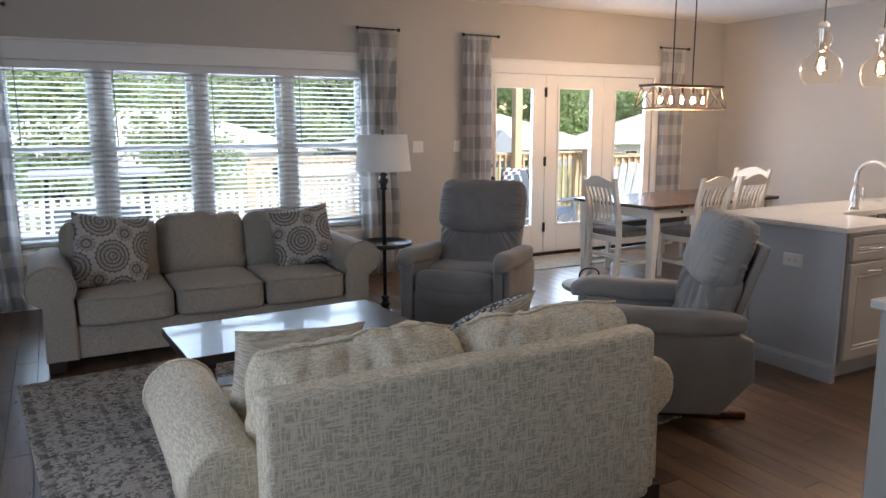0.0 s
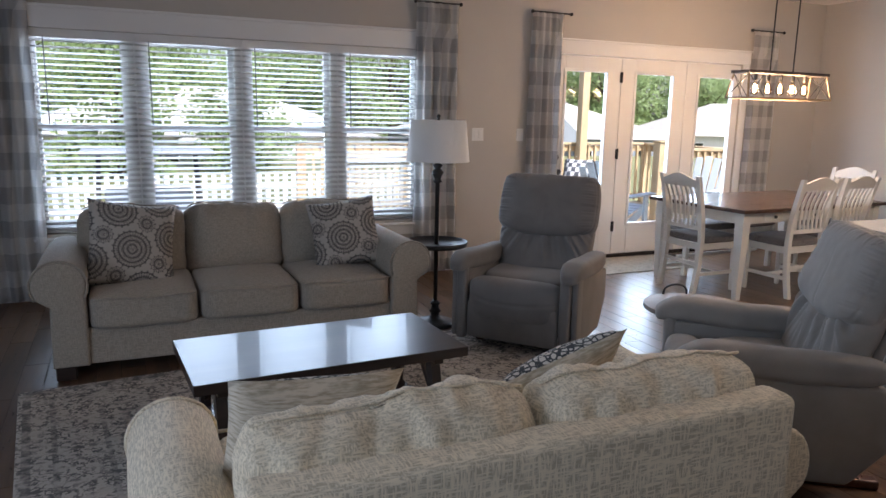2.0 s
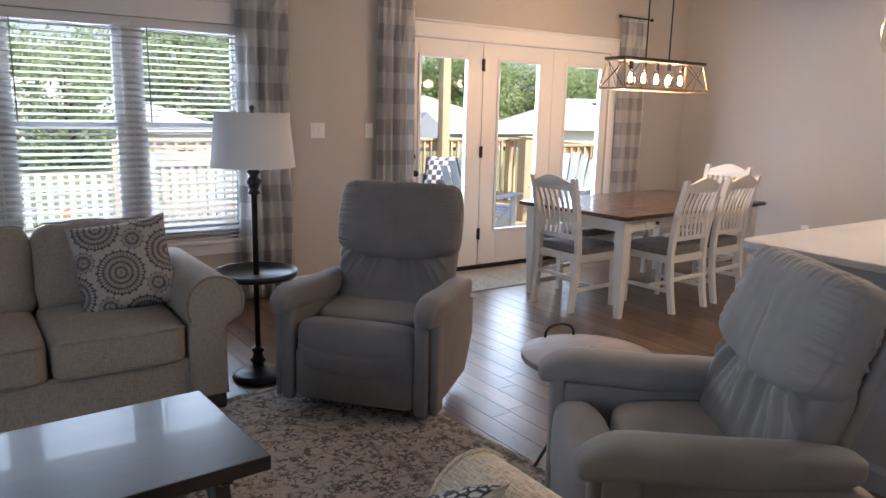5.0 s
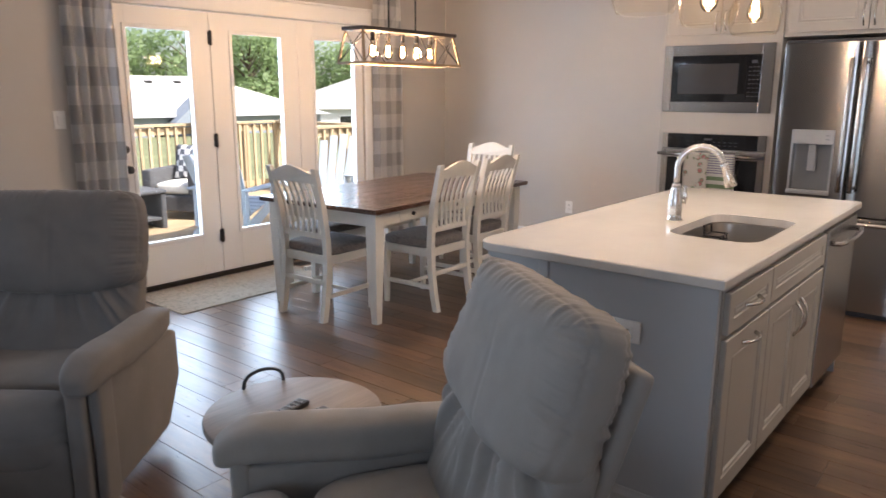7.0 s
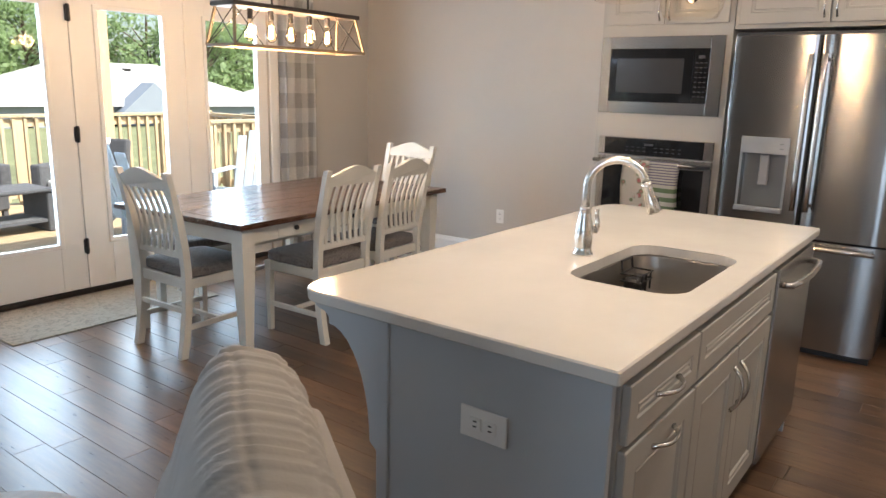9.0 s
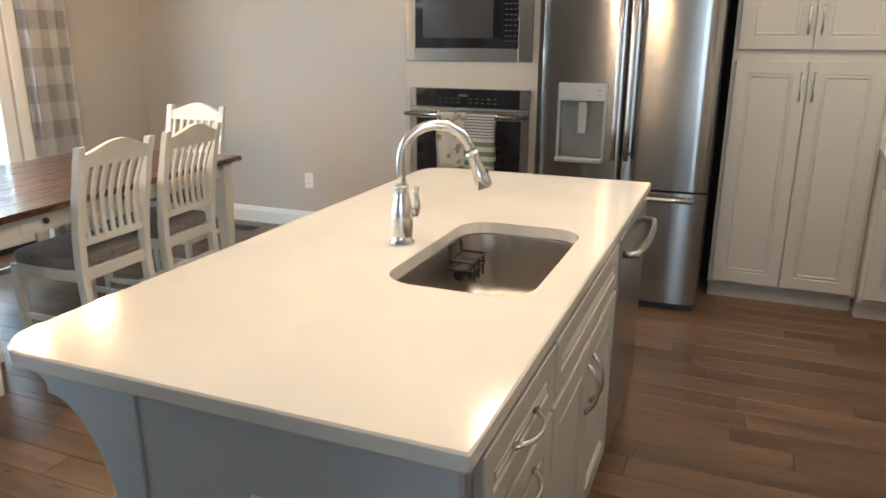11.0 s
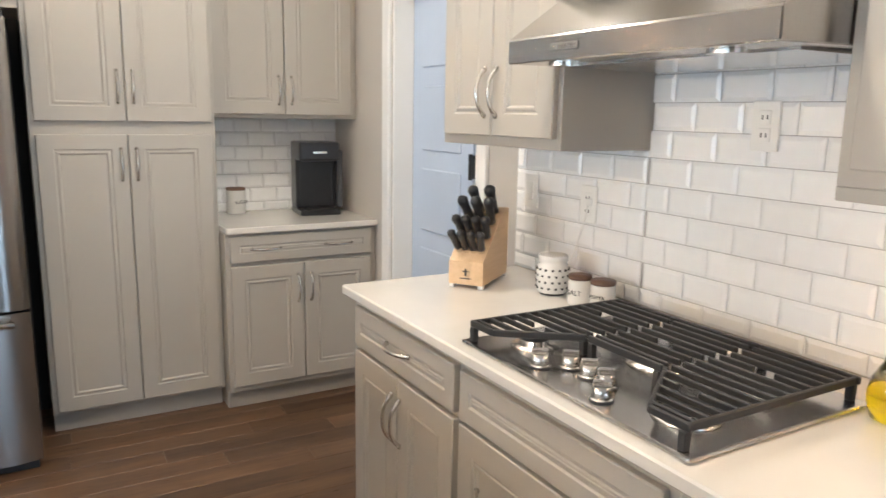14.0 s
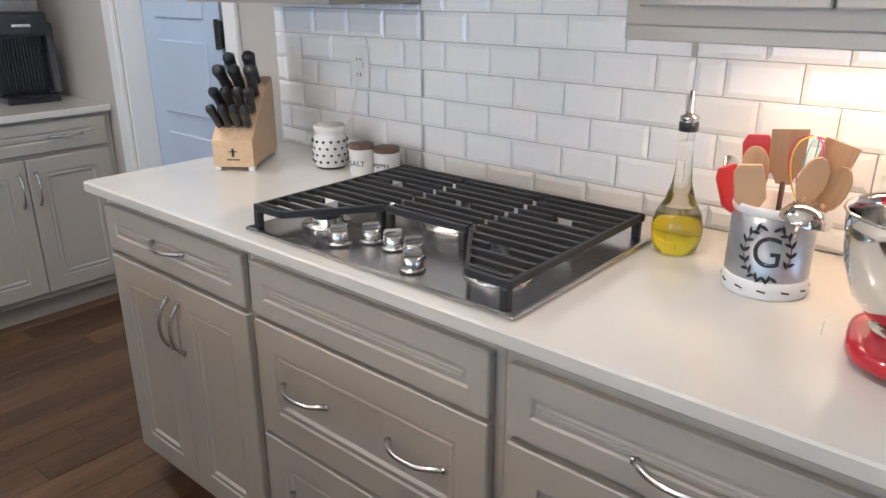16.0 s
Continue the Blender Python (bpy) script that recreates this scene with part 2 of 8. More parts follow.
def tube(bm, pts, r, segs=10, cap=True):
    """A round bar through points; r may be one radius or one for each point."""
    pts = [Vector(p) for p in pts]
    rs = r if isinstance(r, (list, tuple)) else [r] * len(pts)
    side, rings = None, []
    for i, p in enumerate(pts):
        d = (pts[min(i + 1, len(pts) - 1)] - pts[max(i - 1, 0)]).normalized()
        if side is None:
            side = d.orthogonal().normalized()
        side = (side - d * side.dot(d)).normalized()
        up = d.cross(side)
        rings.append([bm.verts.new(p + rs[i] * (math.cos(2 * math.pi * k / segs) * side + math.sin(2 * math.pi * k / segs) * up)) for k in range(segs)])
    for a, b in zip(rings, rings[1:]):
        for k in range(segs):
            bm.faces.new((a[k], a[(k + 1) % segs], b[(k + 1) % segs], b[k]))
    if cap:
        bm.faces.new(rings[0][::-1])
        bm.faces.new(rings[-1])
    return bm


def prism(bm, outline, y0, y1, axis='y'):
    """Extrudes an outline in the x, z plane from y0 to y1 (or, with axis x, an outline in y, z)."""
    put = (lambda a, b, c: (a, c, b)) if axis == 'y' else ((lambda a, b, c: (c, a, b)) if axis == 'x' else (lambda a, b, c: (a, b, c)))
    a = [bm.verts.new(put(u, w, y0)) for u, w in outline]
    b = [bm.verts.new(put(u, w, y1)) for u, w in outline]
    n = len(outline)
    for i in range(n):
        bm.faces.new((a[i], a[(i + 1) % n], b[(i + 1) % n], b[i]))
    bm.faces.new(a[::-1])
    bm.faces.new(b)
    bmesh.ops.recalc_face_normals(bm, faces=bm.faces)
    return bm


def puffy(bm, size, at=(0, 0, 0), k=5.0, crown=(0, 0, 0), n=10, wrinkle=0.0, wscale=6.0, turn=None, seed=0.0):
    """A stuffed block: a box with soft round edges, crowned faces and small wrinkles."""
    n += 1
    grid = {}

    def at_grid(i, j, k3):
        key = (i, j, k3)
        if key not in grid:
            grid[key] = bm.verts.new((2 * i / n - 1, 2 * j / n - 1, 2 * k3 / n - 1))
        return grid[key]

    for i in range(n):
        for j in range(n):
            for s in (0, n):
                for q in (((i, j, s), (i + 1, j, s), (i + 1, j + 1, s), (i, j + 1, s)), ((s, i, j), (s, i + 1, j), (s, i + 1, j + 1), (s, i, j + 1)), ((j, s, i), (j, s, i + 1), (j + 1, s, i + 1), (j + 1, s, i))):
                    f = [at_grid(*c) for c in q]
                    bm.faces.new(f if s else f[::-1])
    vs = list(grid.values())
    hs = Vector(size) / 2
    t = turn or Matrix()
    for v in vs:
        u = v.co.copy()
        r = (abs(u.x) ** k + abs(u.y) ** k + abs(u.z) ** k) ** (1 / k)
        q = u / r
        p = Vector((q.x * hs.x, q.y * hs.y, q.z * hs.z))
        ex, ey, ez = 1 - q.x * q.x, 1 - q.y * q.y, 1 - q.z * q.z
        p.x += crown[0] * q.x * ey * ez
        p.y += crown[1] * q.y * ex * ez
        p.z += crown[2] * q.z * ex * ey
        if wrinkle:
            w = noise.noise((p + Vector((seed, seed * 1.7, 0))) * wscale) + 0.5 * noise.noise((p + Vector((seed, 3, 1))) * wscale * 2.3)
            p += q.normalized() * wrinkle * w
        v.co = t @ p + Vector(at)
    return vs


def puff(size, at=(0, 0, 0), **kw):
    bm = bmesh.new()
    puffy(bm, size, at, **kw)
    return bm


def part(name, bm, material, parent=None, label="", smooth=False, at=None):
    """Links a bmesh as one mesh object under a thing or part."""
    if smooth:
        for f in bm.faces:
            f.smooth = True
    me = bpy.data.meshes.new(name)
    bm.to_mesh(me)
    bm.free()
    me.materials.append(material)
    ob = new(name, me)
    ob.parent = parent
    if at is not None:
        ob.matrix_basis = at if isinstance(at, Matrix) else Matrix.Translation(at)
    if label:
        tagged(ob, label)
    return ob


def soft(ob, angle=40):
    """Smooth shading with sharp edges kept."""
    me = ob.data
    me.polygons.foreach_set("use_smooth", [True] * len(me.polygons))
    me.set_sharp_from_angle(angle=radians(angle))
    return ob


def thing(name, m, label, category, group="", kind=""):
    ob = new(name)
    ob.empty_display_size = 0.1
    ob.matrix_basis = m
    return tagged(ob, label, category, group, kind)


def struct(name, bm, material, label="", category=""):
    return tagged(part(name, bm, material), label, category, kind="structure")


def share(name, ob, parent, m):
    """Another piece on the same mesh."""
    o = new(name, ob.data)
    o.parent = parent
    o.matrix_basis = m
    return o


def words(text, size, material, parent, m, name="lettering", depth=0.0004):
    c = bpy.data.curves.new(name, 'FONT')
    c.body, c.size, c.extrude, c.align_x, c.align_y = text, size, depth, 'CENTER', 'CENTER'
    tmp = new("tmp_text", c)
    bpy.context.view_layer.update()
    me = bpy.data.meshes.new_from_object(tmp.evaluated_get(bpy.context.evaluated_depsgraph_get()))
    bpy.data.objects.remove(tmp)
    me.materials.clear()
    me.materials.append(material)
    ob = new(name, me)
    ob.parent = parent
    ob.matrix_basis = m
    return ob

# ---- the shell of the room ----
CEIL = 2.775
NY, EX, SY = 7.17, 8.42, 1.10      # faces of the window wall, the oven wall and the range wall
WIN = (0.33, 3.41, 0.50, 2.02)     # the window opening: x0, x1, z0, z1
DOOR = (4.80, 7.22, 0.0, 2.06)     # the patio door opening


def wall_with_holes(name, x0, x1, y0, y1, holes, label, z1=CEIL):
    """A wall along x, from y0 to y1 thick, with holes (x0, x1, z0, z1) through it."""
    bm = bmesh.new()
    x = x0
    for hx0, hx1, hz0, hz1 in sorted(holes):
        box(bm, x, hx0, y0, y1, 0, z1)
        if hz0 > 0:
            box(bm, hx0, hx1, y0, y1, 0, hz0)
        box(bm, hx0, hx1, y0, y1, hz1, z1)
        x = hx1
    box(bm, x, x1, y0, y1, 0, z1)
    return struct(name, bm, M_WALL, label, "wall")


wall_with_holes("wall_north", -2.2, EX + 0.15, NY, NY + 0.16, [WIN, DOOR], "greige painted wall with a wide window and patio doors")
struct("wall_east", boxb(EX, EX + 0.15, SY - 0.12, NY, 0, CEIL), M_WALL, "smooth greige painted wall behind the dining table", "wall")
PD = (6.87, 7.665, 0.0, 2.06)
wall_with_holes("wall_south", 2.95, EX, SY - 0.12, SY, [PD], "greige painted kitchen wall with a panelled door")
struct("wall_inner", boxb(2.80, 2.95, -2.2, SY, 0, CEIL), M_WALL, "plain greige painted wall", "wall")
# out-of-view west wall; its opening is added to let side light in
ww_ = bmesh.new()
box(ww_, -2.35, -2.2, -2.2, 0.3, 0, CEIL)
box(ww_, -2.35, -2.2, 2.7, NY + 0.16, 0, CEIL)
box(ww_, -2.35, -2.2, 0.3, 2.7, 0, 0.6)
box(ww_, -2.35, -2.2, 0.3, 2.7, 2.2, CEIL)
struct("wall_west", ww_, M_WALL, "plain greige painted wall, unseen, with an opening added for light", "wall")
wall_with_holes("wall_back", -2.35, 2.95, -2.35, -2.2, [], "plain greige painted wall")
struct("wall_pantry", boxb(6.6, 8.0, -0.2, -0.1, 0, CEIL), M_WALL, "plain wall of a closet", "wall")
# out-of-view side walls, added to block sun behind the pantry door
for wx in (6.5, 8.0):
    struct("wall_pantry_sunblock", boxb(wx, wx + 0.1, -0.2, SY - 0.12, 0, CEIL), M_WALL, "unseen closet side wall, added to keep the sun out", "wall")
struct("ceiling", boxb(-2.35, EX + 0.15, -2.35, NY + 0.16, CEIL, CEIL + 0.12), M_CEIL, "flat white painted ceiling", "ceiling")
struct("subfloor", boxb(-2.35, EX + 0.15, -2.35, NY + 0.16, -0.12, -0.012), M_DARKGAP, "dark base under the floorboards", "floor")


def moulding(name, runs, prof, material, label):
    """Straight runs of one profile (out, up) along walls: (x, y) to (x, y), with the room on the left hand."""
    for (ax, ay), (bx, by) in runs:
        d = Vector((bx - ax, by - ay, 0))
        ln = d.length
        d.normalize()
        m = Matrix(((d.x, -d.y, 0, ax), (d.y, d.x, 0, ay), (0, 0, 1, 0), (0, 0, 0, 1)))
        bm = bmesh.new()
        prism(bm, prof, 0, ln, axis='x')
        bm.transform(m)
        struct(name, bm, material, label, "moulding")


BASE = [(0, 0), (0.016, 0), (0.016, 0.095), (0.011, 0.112), (0.008, 0.128), (0, 0.13)]
moulding("baseboard", [((4.70, NY), (-2.2, NY)), ((EX, NY), (7.33, NY)), ((EX, 4.57), (EX, NY)), ((6.79, SY), (6.60, SY)), ((-2.2, NY), (-2.2, -2.2)), ((-2.2, -2.2), (2.8, -2.2))], BASE, M_TRIM, "white painted baseboard")


def casing(name, x0, x1, z0, z1, y, out, w, sill=False, label=""):
    """Flat trim boards round an opening, on the side to which out points."""
    bm = bmesh.new()
    a, b = sorted((y, y + out * 0.02))
    box(bm, x0 - w, x0, a, b, z0 if not sill else z0 - 0.02, z1, 0.004)
    box(bm, x1, x1 + w, a, b, z0 if not sill else z0 - 0.02, z1, 0.004)
    c, d = sorted((y, y + out * 0.025))
    box(bm, x0 - w - 0.01, x1 + w + 0.01, c, d, z1, z1 + w * 1.45, 0.004)
    e, f = sorted((y, y + out * 0.04))
    box(bm, x0 - w - 0.025, x1 + w + 0.025, e, f, z1 + w * 1.45, z1 + w * 1.45 + 0.022, 0.005)
    if sill:
        g, h = sorted((y, y + out * 0.05))
        box(bm, x0 - w - 0.02, x1 + w + 0.02, g, h, z0 - 0.045, z0 - 0.02, 0.006)
        box(bm, x0 - w, x1 + w, a, b, z0 - 0.13, z0 - 0.045, 0.004)
    return struct(name, bm, M_TRIM, label, "trim")


casing("window_trim", WIN[0], WIN[1], WIN[2], WIN[3], NY, -1, 0.10, True, "wide white window casing with a sill")
casing("door_trim", DOOR[0], DOOR[1], 0.0, DOOR[3], NY, -1, 0.085, False, "white casing round the patio doors")
casing("door_trim", PD[0], PD[1], 0.0, PD[3], SY, 1, 0.075, False, "white casing round the pantry door")

# window: four double-hung units between wide mullions
win = thing("window_1", pose(0, NY + 0.10, 0), "four white double-hung windows mulled side by side", "window", kind="structure")
fr = bmesh.new()
w0, w1, z0, z1 = WIN
box(fr, w0, w1, 0, 0.06, z0, z0 + 0.05)
box(fr, w0, w1, 0, 0.06, z1 - 0.04, z1)
UN = [(w0, 1.00), (1.10, 1.80), (1.90, 2.60), (2.70, w1)]
for a, b in zip(UN, UN[1:]):
    box(fr, a[1], b[0], -0.02, 0.06, z0, z1)
box(fr, w0, w0 + 0.03, 0, 0.06, z0, z1)
box(fr, w1 - 0.03, w1, 0, 0.06, z0, z1)
part("window_frame", fr, M_VINYL, win)
for a, b in UN:
    for lo, hi, off in ((z0 + 0.05, 1.33, 0.0), (1.29, z1 - 0.04, 0.03)):
        s = bmesh.new()
        box(s, a, a + 0.05, off + 0.004, off + 0.03, lo, hi, 0.003)
        box(s, b - 0.05, b, off + 0.004, off + 0.03, lo, hi, 0.003)
        box(s, a + 0.05, b - 0.05, off + 0.004, off + 0.03, lo, lo + 0.045, 0.003)
        box(s, a + 0.05, b - 0.05, off + 0.004, off + 0.03, hi - 0.04, hi, 0.003)
        sash = part("sash", s, M_VINYL, win)
        g = part("pane", boxb(a + 0.05, b - 0.05, off + 0.015, off + 0.019, lo + 0.045, hi - 0.04), M_GLASS, sash)
        g.visible_shadow = False

# patio doors: an active leaf and two fixed leaves
DY = NY + 0.0
LEAF = [(4.80, 5.605, 4.945, 5.44), (5.615, 6.455, 5.80, 6.285), (6.47, 7.22, 6.635, 7.12)]
fr = bmesh.new()
box(fr, DOOR[0], DOOR[1], NY + 0.004, NY + 0.16, 0.0, 0.03)
part_sill = tagged(part("door_sill", fr, M_DARKGAP), "dark bronze threshold under the patio doors", "threshold", kind="structure")
for i, (a, b, ga, gb) in enumerate(LEAF):
    leaf = thing("door_1", pose(0, DY, 0), "white patio door leaf with a tall clear glass pane" if i else "white hinged patio door with a tall glass pane and black hardware", "door", kind="structure")
    s = bmesh.new()
    gz0, gz1 = 0.36, 1.905
    box(s, a, ga, 0.02, 0.065, 0.035, 2.05, 0.002)
    box(s, gb, b, 0.02, 0.065, 0.035, 2.05, 0.002)
    box(s, ga, gb, 0.02, 0.065, 0.035, gz0, 0.002)
    box(s, ga, gb, 0.02, 0.065, gz1, 2.05, 0.002)
    part("leaf", s, M_TRIM, leaf)
    s = bmesh.new()
    for x0, x1, zz0, zz1 in ((ga - 0.025, ga + 0.006, gz0 - 0.025, gz1 + 0.025), (gb - 0.006, gb + 0.025, gz0 - 0.025, gz1 + 0.025), (ga, gb, gz0 - 0.025, gz0 + 0.006), (ga, gb, gz1 - 0.006, gz1 + 0.025)):
        box(s, x0, x1, 0.008, 0.022, zz0, zz1, 0.004)
    part("glazing_bead", s, M_TRIM, leaf)
    g = part("pane", boxb(ga, gb, 0.04, 0.045, gz0, gz1), M_GLASS, leaf)
    g.visible_shadow = False
    if i == 0:
        for hz in (0.332, 1.09, 1.862):
            h = boxb(b - 0.012, b + 0.022, 0.006, 0.02, hz - 0.05, hz + 0.05, 0.003)
            cyl(h, (b + 0.005, 0.004, hz - 0.055), 0.009, 0.11, 10)
            part("hinge", h, M_BLACK, leaf, "matte black hinge")
        h = bmesh.new()
        cyl(h, (4.87, 0.02, 0.92), 0.03, -0.012, 20, axis='y')
        cyl(h, (4.87, 0.01, 0.92), 0.012, -0.04, 14, axis='y')
        puffy(h, (0.055, 0.045, 0.055), (4.87, -0.045, 0.92), k=2.2, n=5)
        soft(part("door_knob", h, M_BLACK, leaf, "oil-rubbed black door knob"))
        h = bmesh.new()
        cyl(h, (4.87, 0.02, 1.06), 0.03, -0.015, 20, axis='y')
        box(h, 4.862, 4.878, -0.012, 0.006, 1.04, 1.08, 0.003)
        part("deadbolt", h, M_BLACK, leaf, "black thumb-turn deadbolt")
# posts between the fixed leaves
s = bmesh.new()
box(s, 5.605, 5.615, NY + 0.03, NY + 0.06, 0.035, 2.05)
box(s, 6.455, 6.47, NY + 0.012, NY + 0.07, 0.035, 2.05)
struct("door_post", s, M_TRIM, "white post between the patio door leaves", "trim")

# pantry door: pale blue, five raised horizontal panels, black hinges
pd = thing("door_2", pose(0, SY - 0.11, 0), "pale blue five-panel interior door with black hinges, closed", "door", kind="structure")
HX = 7.085                          # the hinged edge of the slab
part("slab", boxb(HX, PD[1] - 0.014, -0.035, 0.0, 0.012, PD[3] - 0.014), M_DOORBLUE, pd)
for i in range(5):
    za = 0.13 + i * 0.385
    part("panel", boxb(HX + 0.10, PD[1] - 0.12, 0.0, 0.010, za, za + 0.30, 0.008), M_DOORBLUE, pd)
for hz in (0.3, 1.235, 1.85):
    h = boxb(HX - 0.022, HX + 0.016, 0.0005, 0.02, hz - 0.05, hz + 0.05, 0.003)
    cyl(h, (HX - 0.004, 0.02, hz - 0.055), 0.009, 0.11, 10)
    part("hinge", h, M_BLACK, pd, "matte black hinge")
part("jamb", boxb(PD[0] + 0.0005, PD[0] + 0.012, 0.0005, 0.106, 0, PD[3]), M_TRIM, pd)
part("jamb_panel", boxb(PD[0] + 0.0125, HX - 0.045, -0.035, 0.0, 0, PD[3]), M_TRIM, pd)
part("jamb", boxb(PD[1] - 0.012, PD[1] - 0.0005, 0.001, 0.106, 0, PD[3]), M_TRIM, pd)

# ---- kitchen ----
def rounded_slab(bm, x0, x1, y0, y1, z0, z1, radii, hole=None, bev=0.004):
    """A worktop with corner radii for (x0y0, x1y0, x1y1, x0y1) and, if given, a rounded hole."""
    def ring(a, b, c, d, rr, n=8):
        pts = []
        for (cx, cy, sx, sy, st), r in zip(((a, c, 1, 1, math.pi), (b, c, -1, 1, 1.5 * math.pi), (b, d, -1, -1, 0), (a, d, 1, -1, 0.5 * math.pi)), rr):
            for i in range(n + 1):
                t = st + 0.5 * math.pi * i / n
                pts.append((cx + sx * r + r * math.cos(t), cy + sy * r + r * math.sin(t)))
        return pts
    out = ring(x0, x1, y0, y1, radii)
    inn = ring(*hole[:4], [hole[4]] * 4) if hole else None
    rings = []
    for z, k in ((z0, -bev), (z0 + bev, 0), (z1 - bev, 0), (z1, -bev)):
        cx, cy = (x0 + x1) / 2, (y0 + y1) / 2
        rings.append([bm.verts.new((x + (k if x > cx else -k), y + (k if y > cy else -k), z)) for x, y in out])
    for a, b in zip(rings, rings[1:]):
        for i in range(len(a)):
            j = (i + 1) % len(a)
            bm.faces.new((a[i], a[j], b[j], b[i]))
    if not hole:
        bm.faces.new(rings[0][::-1])
        bm.faces.new(rings[-1])
    else:
        hr = [[bm.verts.new((x, y, z)) for x, y in inn] for z in (z0, z1)]
        n = len(inn)
        for i in range(n):
            j = (i + 1) % n
            bm.faces.new((hr[0][j], hr[0][i], hr[1][i], hr[1][j]))
            bm.faces.new((rings[-1][i], rings[-1][j], hr[1][j], hr[1][i]))
            bm.faces.new((rings[0][j], rings[0][i], hr[0][i], hr[0][j]))
    bmesh.ops.recalc_face_normals(bm, faces=bm.faces)
    return bm


def panel_front(w, h, t=0.02, rail=0.06, plain=False):
    """A door or drawer front, its face towards -y, with a beaded and sunken panel; local x 0..w, z 0..h."""
    bm = bmesh.new()
    box(bm, 0, w, -t, 0, 0, h, 0.003)
    if plain:
        return bm
    f = max((q for q in bm.faces if q.normal.y < -0.9), key=lambda q: q.calc_area())
    r = min(rail, 0.32 * min(w, h))
    for th, dp in ((r, 0), (0.004, -0.004), (0.006, 0.0), (0.003, 0.0025), (0.005, 0.0), (0.006, -0.006)):
        bmesh.ops.inset_region(bm, faces=[f], thickness=th, depth=dp, use_even_offset=True)
    return bm


def pull(length=0.13, upright=False):
    """An arched bar pull on the face y = 0, towards -y."""
    bm = bmesh.new()
    n = 12
    pts, rs = [], []
    for i in range(n + 1):
        u = i / n * 2 - 1
        pts.append((u * length / 2, -0.030 * (1 - abs(u) ** 2.6) - 0.002, 0))
        rs.append(0.0052 + 0.0022 * abs(u) ** 3)
    tube(bm, pts, rs, 8)
    for s in (-1, 1):
        box(bm, s * length / 2 - 0.007, s * length / 2 + 0.007, -0.008, 0.0, -0.006, 0.006, 0.002)
    if upright:
        bm.transform(Matrix.Rotation(math.pi / 2, 4, 'Y'))
    for f in bm.faces:
        f.smooth = True
    return bm


def fronted(root, kind, x0, x1, z0, z1, handle, material, y=0.0, plain=False):
    """A door or drawer on a cabinet, with its pull: handle is (x, z, 'h' or 'v')."""
    ob = part(kind, panel_front(x1 - x0, z1 - z0, plain=plain), material, root, at=(x0, y, z0))
    for hx, hz, way in handle:
        part("handle", pull(0.137, way == 'v'), M_NICKEL, ob, "brushed nickel arched pull", at=(hx - x0, -0.02, hz - z0))
    return ob


def cabinet(name, m, w, z0, z1, depth, label, toe=0.10, material=None, category="cabinet", side=True):
    """A carcass with a face frame; its front is the local plane y = 0, towards -y, and x runs to the right."""
    material = material or M_CAB
    root = thing(name, m, label, category)
    bm = bmesh.new()
    box(bm, 0, w, 0.0, depth, z0 + toe, z1, 0.002)
    part("body", bm, material, root)
    if toe:
        part("toe_kick", boxb(0.003, w - 0.003, 0.06, depth - 0.01, z0, z0 + toe), material, root)
    return root


G = 0.004
# oven wall, facing -x: local x runs towards -y
def on_east(y, x=7.94):
    return Matrix(((0, 1, 0, x), (-1, 0, 0, y), (0, 0, 1, 0), (0, 0, 0, 1)))


DEP = EX - 7.94 - 0.003
TOPZ = 2.42
# oven tower
oc = cabinet("oven_cabinet", on_east(4.56), 0.865, 0, TOPZ, DEP, "tall grey painted cabinet holding a built-in microwave and oven")
fronted(oc, "drawer", 0.03, 0.835, 0.12, 0.40, [(0.25, 0.29, 'h'), (0.61, 0.29, 'h')], M_CAB)
fronted(oc, "door", 0.03, 0.43, 1.885, 2.38, [(0.40, 1.98, 'v')], M_CAB)
fronted(oc, "door", 0.435, 0.835, 1.885, 2.38, [(0.465, 1.98, 'v')], M_CAB)
# pantry tower
pc = cabinet("pantry_cabinet", on_east(2.635), 0.755, 0, TOPZ, DEP, "tall grey painted pantry cabinet with four panelled doors")
for a, b, hx in ((0.02, 0.373, 0.345), (0.378, 0.735, 0.408)):
    fronted(pc, "door", a, b, 0.115, 1.345, [(hx, 1.215, 'v')], M_CAB)
    fronted(pc, "door", a, b, 1.40, 2.38, [(hx, 1.55, 'v')], M_CAB)
# above the fridge, and its side panel
fc = cabinet("fridge_cabinet", on_east(3.69), 1.05, 1.845, TOPZ, DEP, "grey painted two-door cabinet above the refrigerator", toe=0)
fronted(fc, "door", 0.025, 0.52, 1.87, 2.38, [(0.49, 1.97, 'v')], M_CAB)
fronted(fc, "door", 0.525, 1.025, 1.87, 2.38, [(0.555, 1.97, 'v')], M_CAB)
# dark sheet on the wall stands in for the recess's shade
struct("fridge_recess_shade", boxb(8.30, EX - 0.002, 2.64, 3.69, 0.0, 1.84), M_DARKGAP, "near-black sheet for the shade at the back of the refrigerator recess", "recess")
tagged(part("crown_moulding", prism(bmesh.new(), [(7.935, TOPZ), (7.90, TOPZ + 0.05), (7.89, TOPZ + 0.08), (7.95, TOPZ + 0.08), (7.95, TOPZ)], 1.88, 4.56), M_CAB), "grey painted crown moulding on the tall cabinets", "moulding", kind="structure")

